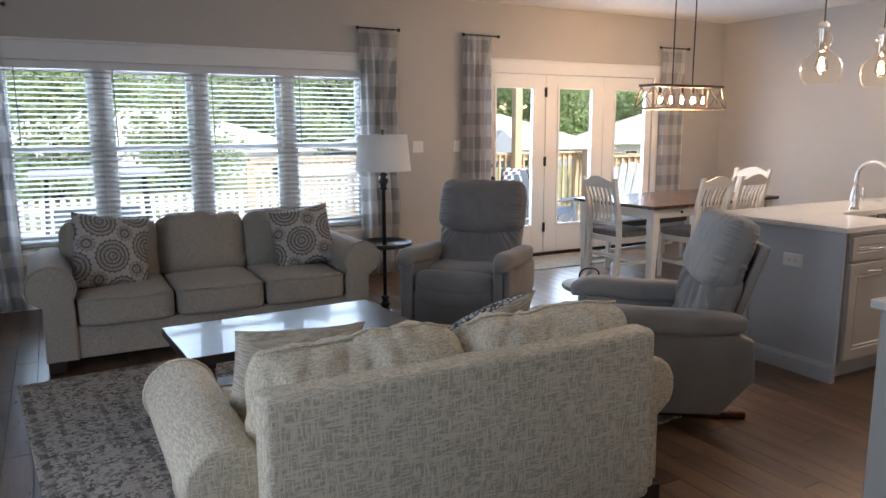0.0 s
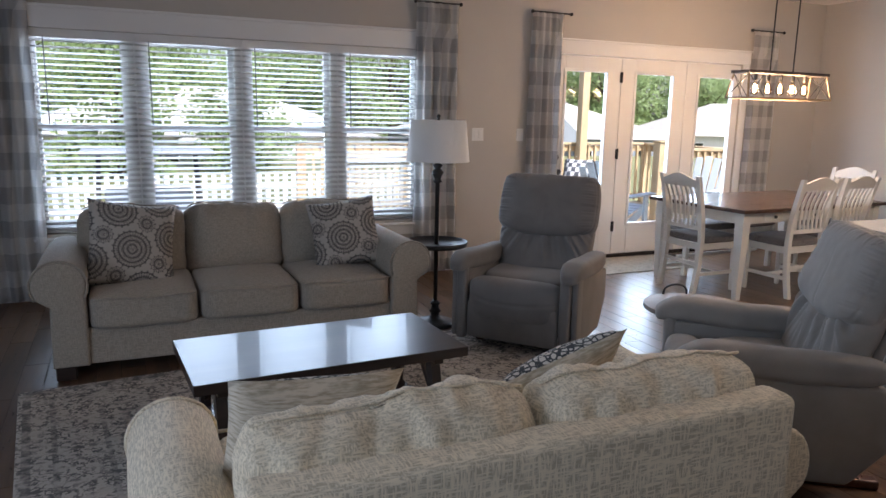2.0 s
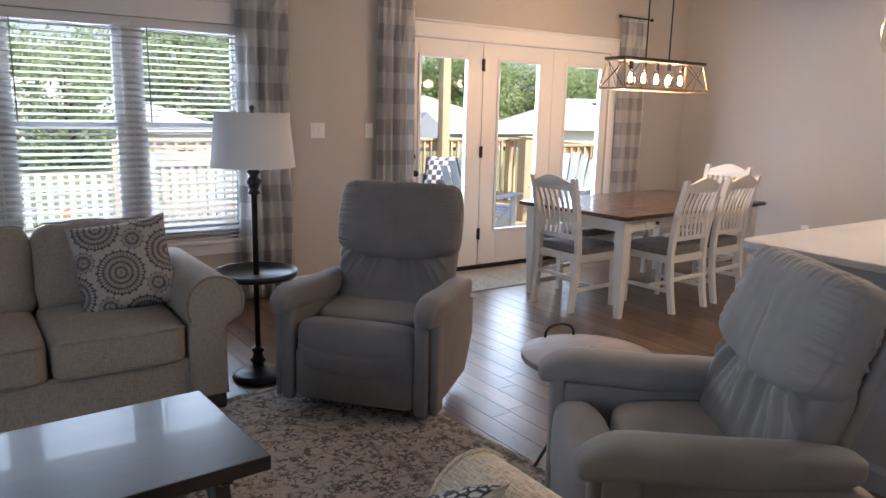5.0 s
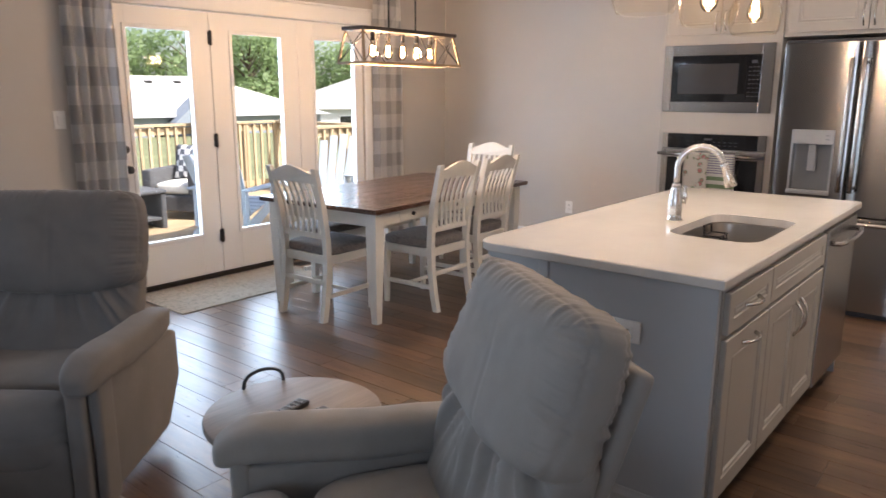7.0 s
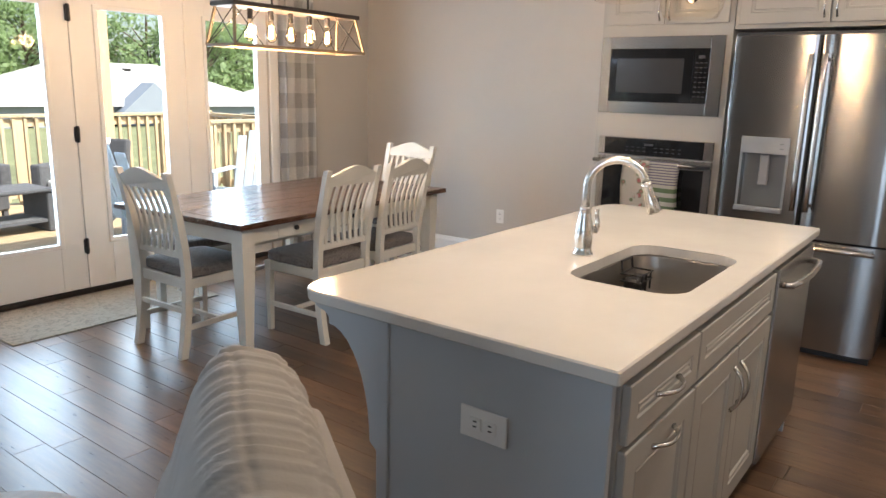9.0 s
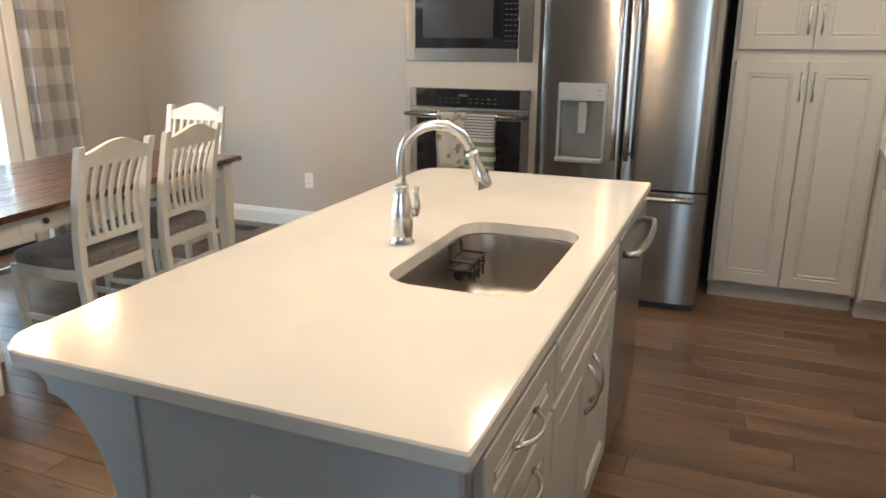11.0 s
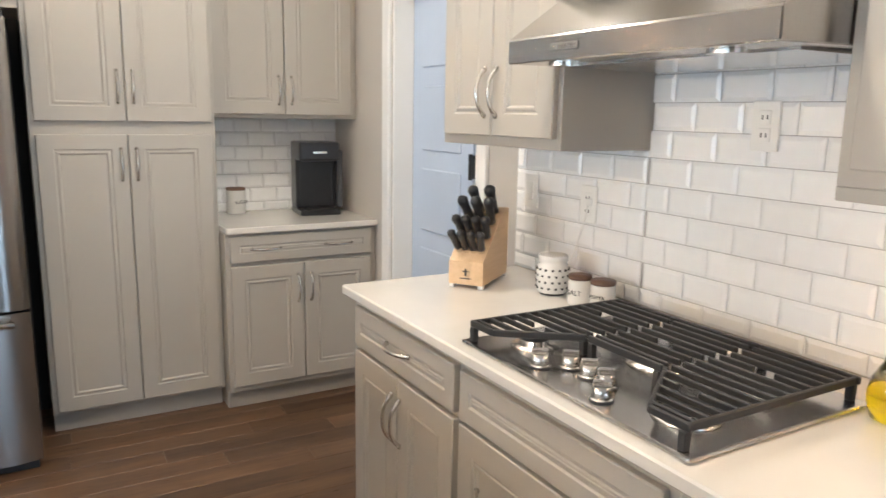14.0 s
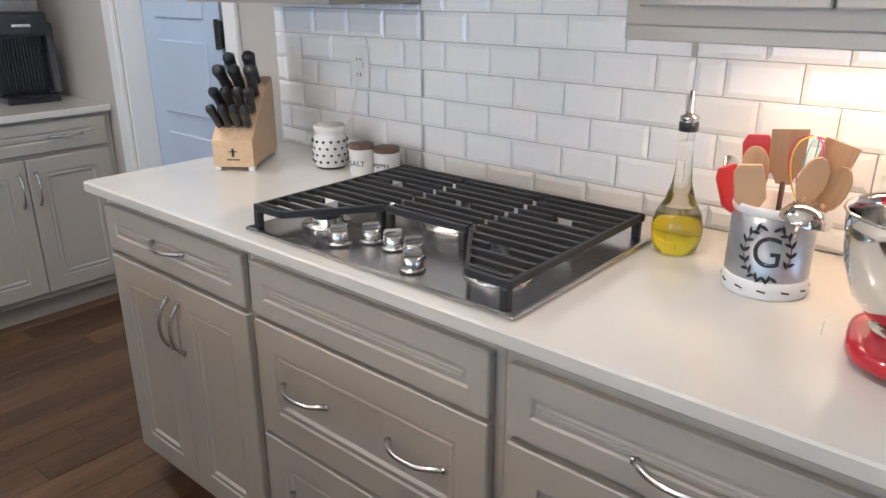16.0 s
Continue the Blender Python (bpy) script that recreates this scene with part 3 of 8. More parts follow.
# coffee nook
nb = cabinet("base_cabinet", on_east(1.876, 7.85), 0.77, 0, 0.885, EX - 7.85 - 0.003, "grey painted base cabinet with a wide drawer over two doors")
fronted(nb, "drawer", 0.02, 0.74, 0.745, 0.872, [(0.19, 0.808, 'h'), (0.56, 0.808, 'h')], M_CAB)
fronted(nb, "door", 0.02, 0.376, 0.13, 0.725, [(0.345, 0.60, 'v')], M_CAB)
fronted(nb, "door", 0.381, 0.74, 0.13, 0.725, [(0.412, 0.60, 'v')], M_CAB)
nu = cabinet("wall_cabinet", on_east(1.876, 8.10), 0.77, 1.42, TOPZ, EX - 8.10 - 0.003, "grey painted wall cabinet with two panelled doors above the coffee counter", toe=0)
fronted(nu, "door", 0.02, 0.376, 1.44, 2.38, [(0.345, 1.56, 'v')], M_CAB)
fronted(nu, "door", 0.381, 0.74, 1.44, 2.38, [(0.412, 1.56, 'v')], M_CAB)
tagged(part("countertop", rounded_slab(bmesh.new(), 7.815, EX - 0.002, 1.103, 1.876, 0.886, 0.916, [0.01] * 4), M_QUARTZ), "white quartz counter with coffee things on it", "countertop")

# range run, facing +y: local x runs towards -x
def on_range(x, y=1.78):
    return Matrix(((-1, 0, 0, x), (0, -1, 0, y), (0, 0, 1, 0), (0, 0, 0, 1)))


RD = 1.78 - SY - 0.003
RX = 6.50
r1 = cabinet("base_cabinet", on_range(RX), 0.65, 0, 0.885, RD, "grey painted base cabinet with one drawer over two doors")
fronted(r1, "drawer", 0.03, 0.635, 0.745, 0.868, [(0.335, 0.815, 'h')], M_CAB)
fronted(r1, "door", 0.03, 0.329, 0.125, 0.73, [(0.302, 0.607, 'v')], M_CAB)
fronted(r1, "door", 0.333, 0.635, 0.125, 0.73, [(0.352, 0.605, 'v')], M_CAB)
r2 = cabinet("drawer_cabinet", on_range(RX - 0.65), 0.665, 0, 0.885, RD, "grey painted cabinet of three wide drawers under the cooktop")
fronted(r2, "drawer", 0.012, 0.645, 0.742, 0.865, [], M_CAB)
fronted(r2, "drawer", 0.012, 0.645, 0.453, 0.732, [(0.173, 0.602, 'h'), (0.483, 0.602, 'h')], M_CAB)
fronted(r2, "drawer", 0.012, 0.645, 0.125, 0.443, [(0.173, 0.32, 'h'), (0.483, 0.32, 'h')], M_CAB)
r3 = cabinet("base_cabinet", on_range(RX - 1.315), 0.62, 0, 0.885, RD, "grey painted base cabinet with a drawer beside the cooktop")
fronted(r3, "drawer", 0.016, 0.60, 0.735, 0.86, [(0.305, 0.787, 'h')], M_CAB)
fronted(r3, "door", 0.016, 0.306, 0.125, 0.72, [(0.278, 0.60, 'v')], M_CAB)
fronted(r3, "door", 0.31, 0.60, 0.125, 0.72, [(0.338, 0.60, 'v')], M_CAB)
r4 = cabinet("base_cabinet", on_range(RX - 1.935), 1.56, 0, 0.885, RD, "grey painted base cabinet at the end of the counter")
fronted(r4, "door", 0.02, 0.77, 0.125, 0.865, [(0.73, 0.70, 'v')], M_CAB)
fronted(r4, "door", 0.78, 1.54, 0.125, 0.865, [(0.82, 0.70, 'v')], M_CAB)
tagged(part("countertop", rounded_slab(bmesh.new(), 2.97, 6.56, 1.118, 1.808, 0.886, 0.916, [0.01] * 4), M_QUARTZ), "long white quartz counter with faint grey veins", "countertop")

u1 = cabinet("wall_cabinet", on_range(6.555, 1.44), 0.605, 1.365, TOPZ, 1.44 - SY - 0.003, "grey painted wall cabinet with two panelled doors beside the hood", toe=0)
fronted(u1, "door", 0.03, 0.30, 1.395, 2.38, [(0.272, 1.52, 'v')], M_CAB)
fronted(u1, "door", 0.305, 0.59, 1.395, 2.38, [(0.333, 1.52, 'v')], M_CAB)
u2 = cabinet("wall_cabinet", on_range(5.20, 1.44), 0.78, 1.345, TOPZ, 1.44 - SY - 0.003, "grey painted wall cabinet with a light fixed beneath it", toe=0)
fronted(u2, "door", 0.03, 0.32, 1.375, 2.38, [(0.292, 1.50, 'v')], M_CAB)
fronted(u2, "door", 0.325, 0.76, 1.375, 2.38, [(0.353, 1.50, 'v')], M_CAB)
u3 = cabinet("wall_cabinet", on_range(4.42, 1.44), 1.40, 1.345, TOPZ, 1.44 - SY - 0.003, "grey painted wall cabinet at the end of the run", toe=0)
fronted(u3, "door", 0.02, 0.69, 1.375, 2.38, [(0.65, 1.50, 'v')], M_CAB)
fronted(u3, "door", 0.70, 1.38, 1.375, 2.38, [(0.74, 1.50, 'v')], M_CAB)

for cab_, wide in ((u2, 0.78), (u3, 1.40)):
    part("light_rail", boxb(0, wide, 0.0, 0.02, 1.320, 1.3448, 0.002), M_CAB, cab_)

# island
ISL = (4.525, 6.505, 2.886, 3.52)
isle = thing("kitchen_island", pose(0, 0, 0), "kitchen island with blue-grey end panel, grey doors and drawers", "island")
bm = bmesh.new()
x0, x1, y0, y1 = ISL
box(bm, x0 + 0.02, x0 + 0.04, y0 + 0.02, y1, 0.0, 0.885)
box(bm, x1 - 0.02, x1, y0, y1, 0.0, 0.885)
box(bm, x0 + 0.04, x1 - 0.02, y1 - 0.02, y1, 0.0, 0.885)
box(bm, x0 + 0.04, x1 - 0.02, y0, y1 - 0.02, 0.10, 0.12)
box(bm, x0 + 0.04, x1 - 0.02, y0 + 0.07, y0 + 0.085, 0.0, 0.10)
part("body", bm, M_ISLE, isle)
fb = bmesh.new()
box(fb, x0 + 0.04, x1 - 0.02, y0, y0 + 0.02, 0.12, 0.885)
part("face_frame", fb, M_CAB, isle)
part("end_panel", boxb(x0, x0 + 0.02, y0, y1 + 0.002, 0.0, 0.885, 0.002), M_ISLE, isle)
part("corner_post", boxb(x0 - 0.006, x0 + 0.03, y1 - 0.03, y1 + 0.012, 0.0, 0.885, 0.003), M_ISLE, isle)
moulding_bm = bmesh.new()
prism(moulding_bm, [(x0 - 0.016, 0), (x0 - 0.016, 0.085), (x0 - 0.008, 0.10), (x0 - 0.004, 0.11), (x0, 0.11), (x0, 0)], y0 + 0.002, y1 + 0.012)
part("base_trim", moulding_bm, M_ISLE, isle)
# curved bracket under the overhang
br = bmesh.new()
out = [(3.525, 0.885), (3.76, 0.885), (3.76, 0.862)]
for i in range(9):
    t = i / 8 * math.pi / 2
    out.append((3.745 - 0.06 * math.sin(t) * 0.6, 0.855 - 0.025 * (1 - math.cos(t))))
for i in range(11):
    t = i / 10 * math.pi / 2
    out.append((3.71 - 0.15 * math.sin(t), 0.82 - 0.30 * (1 - math.cos(t))))
out += [(3.535, 0.50), (3.525, 0.48)]
prism(br, out, x0 + 0.0, x0 + 0.03, axis='x')
part("bracket", br, M_ISLE, isle, "scroll-cut bracket under the overhang")
bm2 = bmesh.new()
prism(bm2, out, x1 - 0.04, x1 - 0.01, axis='x')
part("bracket", bm2, M_ISLE, isle)
for a, b, dr in ((4.575, 5.03, 1), (5.04, 5.85, 2)):
    hx = (a + b) / 2
    fronted(isle, "drawer", a, b, 0.715, 0.855, [(hx, 0.785, 'h')] if dr == 1 else [], M_CAB, y=y0)
    if dr == 1:
        fronted(isle, "door", a, b, 0.13, 0.70, [(hx, 0.655, 'h')], M_CAB, y=y0)
    else:
        fronted(isle, "door", a, hx - 0.002, 0.13, 0.70, [(hx - 0.035, 0.57, 'v')], M_CAB, y=y0)
        fronted(isle, "door", hx + 0.002, b, 0.13, 0.70, [(hx + 0.035, 0.57, 'v')], M_CAB, y=y0)
SINK = (5.085, 5.705, 2.948, 3.308, 0.09)
tagged(part("countertop", rounded_slab(bmesh.new(), 4.482, 6.54, 2.857, 3.80, 0.884, 0.918, [0.006, 0.006, 0.11, 0.09], SINK, 0.004), M_QUARTZ), "polished white quartz island top with a sink cut-out", "countertop")


# unseen recessed ceiling lights, added to brighten the kitchen aisle
def added_downlight(x, y):
    root = thing("recessed_light", pose(x, y, CEIL), "white recessed ceiling light, unseen, added to brighten the kitchen aisle", "ceiling lamp", "recessed lights")
    b = bmesh.new()
    lathe(b, [(0.075, -0.001), (0.095, -0.001), (0.095, -0.006), (0.072, -0.008), (0.075, -0.001)], 28)
    part("trim_ring", b, M_TRIM, root, smooth=True)
    b = bmesh.new()
    cyl(b, (0, 0, -0.005), 0.073, 0.004, 28)
    part("lens", b, glow_mat("soft_white_lens", (1.0, 0.90, 0.76), 5.0), root)
    d = bpy.data.lights.new("added_downlight", 'AREA')
    d.shape, d.size, d.energy, d.color = 'DISK', 0.14, DOWN_W, (1.0, 0.88, 0.74)
    o = new("added_downlight", d)
    o.matrix_world = look((x, y, CEIL - 0.012), (x, y + 0.0001, 0))


DOWN_W = 8.0
for dx_, dy_ in ((5.6, 2.2), (6.9, 2.0)):
    added_downlight(dx_, dy_)

# ---- living room ----
M_SOFA = weave_mat("taupe_sofa_cloth", (0.315, 0.275, 0.225), (0.25, 0.216, 0.175), 95, 95, bmp=0.2)
M_LOVE = weave_mat("oatmeal_chenille", (0.75, 0.65, 0.485), (0.48, 0.405, 0.29), 72, 72, bmp=0.35)
# one suede in a shaded and a window-lit tone, the light put into colour
M_SUEDE = mat("grey_suede_shaded", (0.175, 0.162, 0.15), 0.8, var=0.12, scale=5, fine=180, bmp=0.2, spec=0.2)
M_SUEDE_LIT = mat("grey_suede_lit", (0.275, 0.258, 0.24), 0.8, var=0.12, scale=5, fine=180, bmp=0.2, spec=0.2)
for m_ in (M_SUEDE, M_SUEDE_LIT):
    m_.node_tree.nodes["Principled BSDF"].inputs["Sheen Weight"].default_value = 0.15
M_ESPRESSO = wood_mat("espresso_wood", (0.040, 0.024, 0.018), (0.012, 0.008, 0.007), 0.32, 'x', rand=0.08, coat=0.25, rv=0.10, relief=0.02)
M_PIPING = mat("taupe_welt", (0.24, 0.22, 0.19), 0.9, fine=200)
M_DARKWOOD = wood_mat("dark_cherry_wood", (0.10, 0.035, 0.02), (0.04, 0.015, 0.01), 0.3, 'x')


def medallions(nt, v, scale, shift, radius, petals, rings):
    """Round flowers of dots on a square net: 1 where the dark yarn shows."""
    mp = nt.nodes.new("ShaderNodeMapping")
    mp.inputs["Location"].default_value = (shift, 0, shift)
    nt.links.new(v, mp.inputs["Vector"])
    vo = nt.nodes.new("ShaderNodeTexVoronoi")
    vo.inputs["Scale"].default_value, vo.inputs["Randomness"].default_value = scale, 0.0
    nt.links.new(mp.outputs[0], vo.inputs["Vector"])
    off = nt.nodes.new("ShaderNodeVectorMath")
    off.operation = 'SUBTRACT'
    nt.links.new(mp.outputs[0], off.inputs[0])
    nt.links.new(vo.outputs["Position"], off.inputs[1])
    sep = nt.nodes.new("ShaderNodeSeparateXYZ")
    nt.links.new(off.outputs[0], sep.inputs[0])
    ang = mathn(nt, 'ARCTAN2', sep.outputs[2], sep.outputs[0])
    r = mathn(nt, 'DIVIDE', vo.outputs["Distance"], radius)
    edge = mathn(nt, 'LESS_THAN', mathn(nt, 'ADD', r, mathn(nt, 'MULTIPLY', mathn(nt, 'COSINE', mathn(nt, 'MULTIPLY', ang, petals)), 0.05)), 0.95)
    beads = mathn(nt, 'MULTIPLY', mathn(nt, 'SINE', mathn(nt, 'MULTIPLY', ang, petals)), mathn(nt, 'SINE', mathn(nt, 'MULTIPLY', r, rings * math.pi)))
    lines = mathn(nt, 'GREATER_THAN', mathn(nt, 'COSINE', mathn(nt, 'MULTIPLY', r, rings * math.pi)), -0.86)
    dark = mathn(nt, 'MULTIPLY', mathn(nt, 'LESS_THAN', mathn(nt, 'ABSOLUTE', beads), 0.62), lines)
    return mathn(nt, 'MULTIPLY', dark, edge)


def medallion_mat():
    m, nt, bs = node_mat("medallion_cloth")
    v = coords(nt, (1, 0.001, 1), (0, 18, 0))
    f = mathn(nt, 'MAXIMUM', medallions(nt, v, 4.1, 0.03, 0.47, 20, 9), medallions(nt, v, 4.1, 0.03 + 0.5 / 4.1, 0.22, 12, 4))
    c = mixc(nt, f, (0.37, 0.335, 0.295), (0.08, 0.073, 0.068))
    nt.links.new(c, bs.inputs["Base Color"])
    bs.inputs["Roughness"].default_value = 0.95
    bump(nt, bs, noise_tex(nt, coords(nt), 160, 2), 0.3, 0.002)
    return m


M_MEDAL = medallion_mat()


def rug_mat(name, w, h, cream, dark, border=True):
    """A worn oriental pattern in two tones, with a border of bands."""
    m, nt, bs = node_mat(name)
    v = coords(nt)
    n1 = noise_tex(nt, v, 13, 5, 0.65)
    vo = nt.nodes.new("ShaderNodeTexVoronoi")
    vo.feature = 'DISTANCE_TO_EDGE'
    vo.inputs["Scale"].default_value = 7
    wv = nt.nodes.new("ShaderNodeVectorMath")
    wv.operation = 'ADD'
    nz = nt.nodes.new("ShaderNodeTexNoise")
    nz.inputs["Scale"].default_value = 9
    nt.links.new(v, nz.inputs["Vector"])
    sc = nt.nodes.new("ShaderNodeVectorMath")
    sc.operation = 'SCALE'
    sc.inputs[3].default_value = 0.28
    nt.links.new(nz.outputs["Color"], sc.inputs[0])
    nt.links.new(v, wv.inputs[0])
    nt.links.new(sc.outputs[0], wv.inputs[1])
    nt.links.new(wv.outputs[0], vo.inputs["Vector"])
    scroll = mathn(nt, 'LESS_THAN', vo.outputs["Distance"], 0.032)
    vo2 = nt.nodes.new("ShaderNodeTexVoronoi")
    vo2.inputs["Scale"].default_value = 27
    nt.links.new(wv.outputs[0], vo2.inputs["Vector"])
    petals = mathn(nt, 'MAXIMUM', mathn(nt, 'LESS_THAN', vo2.outputs["Distance"], 0.30), mathn(nt, 'GREATER_THAN', noise_tex(nt, v, 52, 3), 0.56))
    pat = mathn(nt, 'MAXIMUM', scroll, petals)
    worn = ramp(nt, n1, [(0.37, (0.06, 0.06, 0.06)), (0.55, (0.95, 0.95, 0.95))])
    fac = mathn(nt, 'MULTIPLY', pat, worn)
    sep = nt.nodes.new("ShaderNodeSeparateXYZ")
    nt.links.new(v, sep.inputs[0])
    dx = mathn(nt, 'SUBTRACT', w / 2, mathn(nt, 'ABSOLUTE', sep.outputs[0]))
    dy = mathn(nt, 'SUBTRACT', h / 2, mathn(nt, 'ABSOLUTE', sep.outputs[1]))
    d = mathn(nt, 'MINIMUM', dx, dy)
    base = mixc(nt, n1, tint(cream, 0.85), cream)
    if border:
        for at, hw, amt in ((0.04, 0.018, 0.8), (0.15, 0.012, 0.6), (0.36, 0.012, 0.6), (0.46, 0.018, 0.7)):
            band = mathn(nt, 'LESS_THAN', mathn(nt, 'ABSOLUTE', mathn(nt, 'SUBTRACT', d, at)), hw)
            fac = mathn(nt, 'MAXIMUM', fac, mathn(nt, 'MULTIPLY', mathn(nt, 'MULTIPLY', band, worn), amt))
    c = mixc(nt, mathn(nt, 'MULTIPLY', fac, 0.85), base, dark)
    c = mixc(nt, mathn(nt, 'MULTIPLY', noise_tex(nt, v, 220, 2), 0.3), c, tint(dark, 1.3))
    nt.links.new(c, bs.inputs["Base Color"])
    bs.inputs["Roughness"].default_value = 1.0
    bs.inputs["Specular IOR Level"].default_value = 0.1
    bump(nt, bs, noise_tex(nt, v, 300, 2), 0.4, 0.004)
    return m


def flat_rug(name, x0, x1, y0, y1, material, label, th=0.009):
    cx, cy = (x0 + x1) / 2, (y0 + y1) / 2
    bm = boxb(-(x1 - x0) / 2, (x1 - x0) / 2, -(y1 - y0) / 2, (y1 - y0) / 2, 0.001, th, 0.004)
    ob = part(name, bm, material, at=(cx, cy, 0))
    return tagged(ob, label, "rug")


rug = flat_rug("area_rug", 0.466, 3.496, 2.825, 5.265, rug_mat("faded_oriental_rug", 3.03, 2.44, (0.56, 0.50, 0.43), (0.05, 0.05, 0.055)), "large faded cream and charcoal oriental rug under the seating")
rug.matrix_basis = pose(1.981, 4.045, 0, 0, 0, 5.3)
flat_rug("door_mat", 4.80, 6.15, 6.47, 7.13, rug_mat("beige_mat", 1.35, 0.66, (0.40, 0.35, 0.28), (0.22, 0.19, 0.16), False), "beige patterned mat in front of the patio doors", 0.008)


def cushion(size, outline=7.0, plump=3.0, n=44, shape=None):
    """A plump cushion, upright in x and z and thick in y: a rounded outline with a soft edge, then moved point by point by shape(q, p)."""
    bm = bmesh.new()
    puffy(bm, (2, 2, 2), k=40, n=n)
    hs = Vector(size) / 2
    for v in bm.verts:
        u = v.co.copy()
        s = (abs(u.x) ** outline + abs(u.z) ** outline) ** (1 / outline)
        r = (s ** plump + abs(u.y) ** plump) ** (1 / plump)
        q = u / r
        p = Vector((q.x * hs.x, q.y * hs.y, q.z * hs.z))
        v.co = shape(q, p) if shape else p
    return bm


def smooth_step(a, b, x):
    t = max(0.0, min(1.0, (x - a) / (b - a)))
    return t * t * (3 - 2 * t)


def sofa(name, m, w, d, seats, cloth, label, back_top=0.86, back_frame=0.70, arm=0.23, inset=0.09, seat_top=0.47, roll=(0.535, 0.135), panel=False):
    """A roll-arm sofa, its front along y = 0, towards -y."""
    root = thing(name, m, label, "sofa")
    ai = arm + inset
    cush_y, thick = (0.075, 0.27) if panel else (0.0, 0.25)
    part("base", boxb(inset + 0.06, w - inset - 0.06, 0.03, d - 0.06, 0.085, 0.29, 0.015, seg=2), cloth, root)
    for side in (0, 1):
        cx, cz, r = inset + 0.055, *roll
        out = [(inset, 0.085)]
        out.append((inset + 0.005, cz - 0.115))
        for i in range(17):
            t = radians(212 - i * 242 / 16)
            out.append((cx + r * math.cos(t), cz + r * math.sin(t)))
        out += [(ai - 0.05, cz - 0.115), (ai - 0.05, 0.085)]
        if side:
            out = [(w - x, z) for x, z in out][::-1]
        bm = bmesh.new()
        prism(bm, out, 0.0, d - 0.10)
        es = [e for e in bm.edges if all(abs(v.co.y) < 1e-4 for v in e.verts) or all(abs(v.co.y - d + 0.10) < 1e-4 for v in e.verts)]
        bmesh.ops.bevel(bm, geom=es, offset=0.018, segments=3, profile=0.5, affect='EDGES', clamp_overlap=True)
        soft(part("arm", bm, cloth, root), 35)
        bm = bmesh.new()
        pts = [((cx if not side else w - cx) + (r + 0.002) * math.cos(radians(212 - i * 242 / 16)) * (1 if not side else -1), 0.008, cz + (r + 0.002) * math.sin(radians(212 - i * 242 / 16))) for i in range(17)]
        tube(bm, pts, 0.006, 6)
        part("piping", bm, cloth, root, smooth=True)
    bf = bmesh.new()
    prism(bf, [(d - 0.22, 0.085), (d - 0.15, back_frame - 0.01), (d - 0.12, back_frame + 0.01), (d - 0.03, back_frame + 0.02), (d, back_frame - 0.01), (d - 0.03, 0.085)], ai - 0.07, w - ai + 0.07, axis='x')
    if panel:
        bf.clear()
        box(bf, ai - 0.085, w - ai + 0.085, d - 0.105, d, 0.085, back_frame + 0.012)
        for v in bf.verts:
            if v.co.z > 0.4 and v.co.y < d - 0.05:
                v.co.y -= 0.015
    bmesh.ops.bevel(bf, geom=list(bf.edges), offset=0.022 if not panel else 0.03, segments=4, profile=0.5, affect='EDGES', clamp_overlap=True)
    soft(part("back_frame", bf, cloth, root), 50)
    sw = (w - 2 * ai + 0.10) / seats
    x = ai - 0.05
    for i in range(seats):
        part("seat_cushion", puff((sw - 0.006, d - 0.26, seat_top - 0.28), (x + sw / 2, (d - 0.26) / 2 - 0.015, 0.275 + (seat_top - 0.28) / 2), k=9, crown=(0, 0, 0.018), n=14, wrinkle=0.004, seed=i * 3.1), cloth, root, smooth=True)
        pc = bmesh.new()
        y0, z0 = -0.013, seat_top - 0.018
        tube(pc, [(x + 0.02 + (sw - 0.04) * t / 8, y0, z0 + 0.006 * math.sin(t)) for t in range(9)], 0.006, 6)
        part("piping", pc, cloth, root, smooth=True)
        h = back_top - seat_top + 0.05
        t = Matrix.Rotation(radians(-11), 4, 'X')
        over = 0.075 if panel else 0.10
        ww = (w - 2 * ai + 2 * over) / seats
        xx = ai - over + (i + 0.5) * ww

        def back_shape(q, p, k=i * 7.7 + w):
            top = smooth_step(0.1, 1.0, q.z)
            ruck = noise.noise((p.x * 15, q.y * 1.2, k)) + 0.6 * noise.noise((p.x * 34, q.y * 2, k + 3))
            p.z += 0.011 * ruck * top + 0.02 * top * noise.noise((p.x * 4, 0, k + 6)) - 0.035 * top * abs(q.x) ** 6
            p.y += (0.012 * ruck * top + 0.012 * noise.noise((p.x * 5, p.z * 5, k))) * math.copysign(1, q.y)
            p.x += 0.010 * noise.noise((p.z * 16, q.y * 2, k + 9)) * smooth_step(0.7, 1.0, abs(q.x))
            return p
        bc = cushion((ww + 0.01, thick, h), 9, 2.6, 40, back_shape)
        bc.transform(Matrix.Translation((xx, d - 0.29 + cush_y, seat_top + h / 2 - 0.045)) @ t)
        ridge = []
        for j in range(15):
            px = xx - ww * 0.46 + ww * 0.92 * j / 14
            near = [v.co for v in bc.verts if abs(v.co.x - px) < 0.03 and abs(v.co.y - (d - 0.27 + cush_y)) < 0.04]
            if near:
                ridge.append((px, d - 0.265 + cush_y + 0.006 * math.sin(j * 1.7 + i), max(q.z for q in near) - 0.001))
        part("back_cushion", bc, cloth, root, smooth=True)
        pp = bmesh.new()
        tube(pp, ridge, 0.0045, 6)
        part("piping", pp, cloth, root, smooth=True)
        x += sw
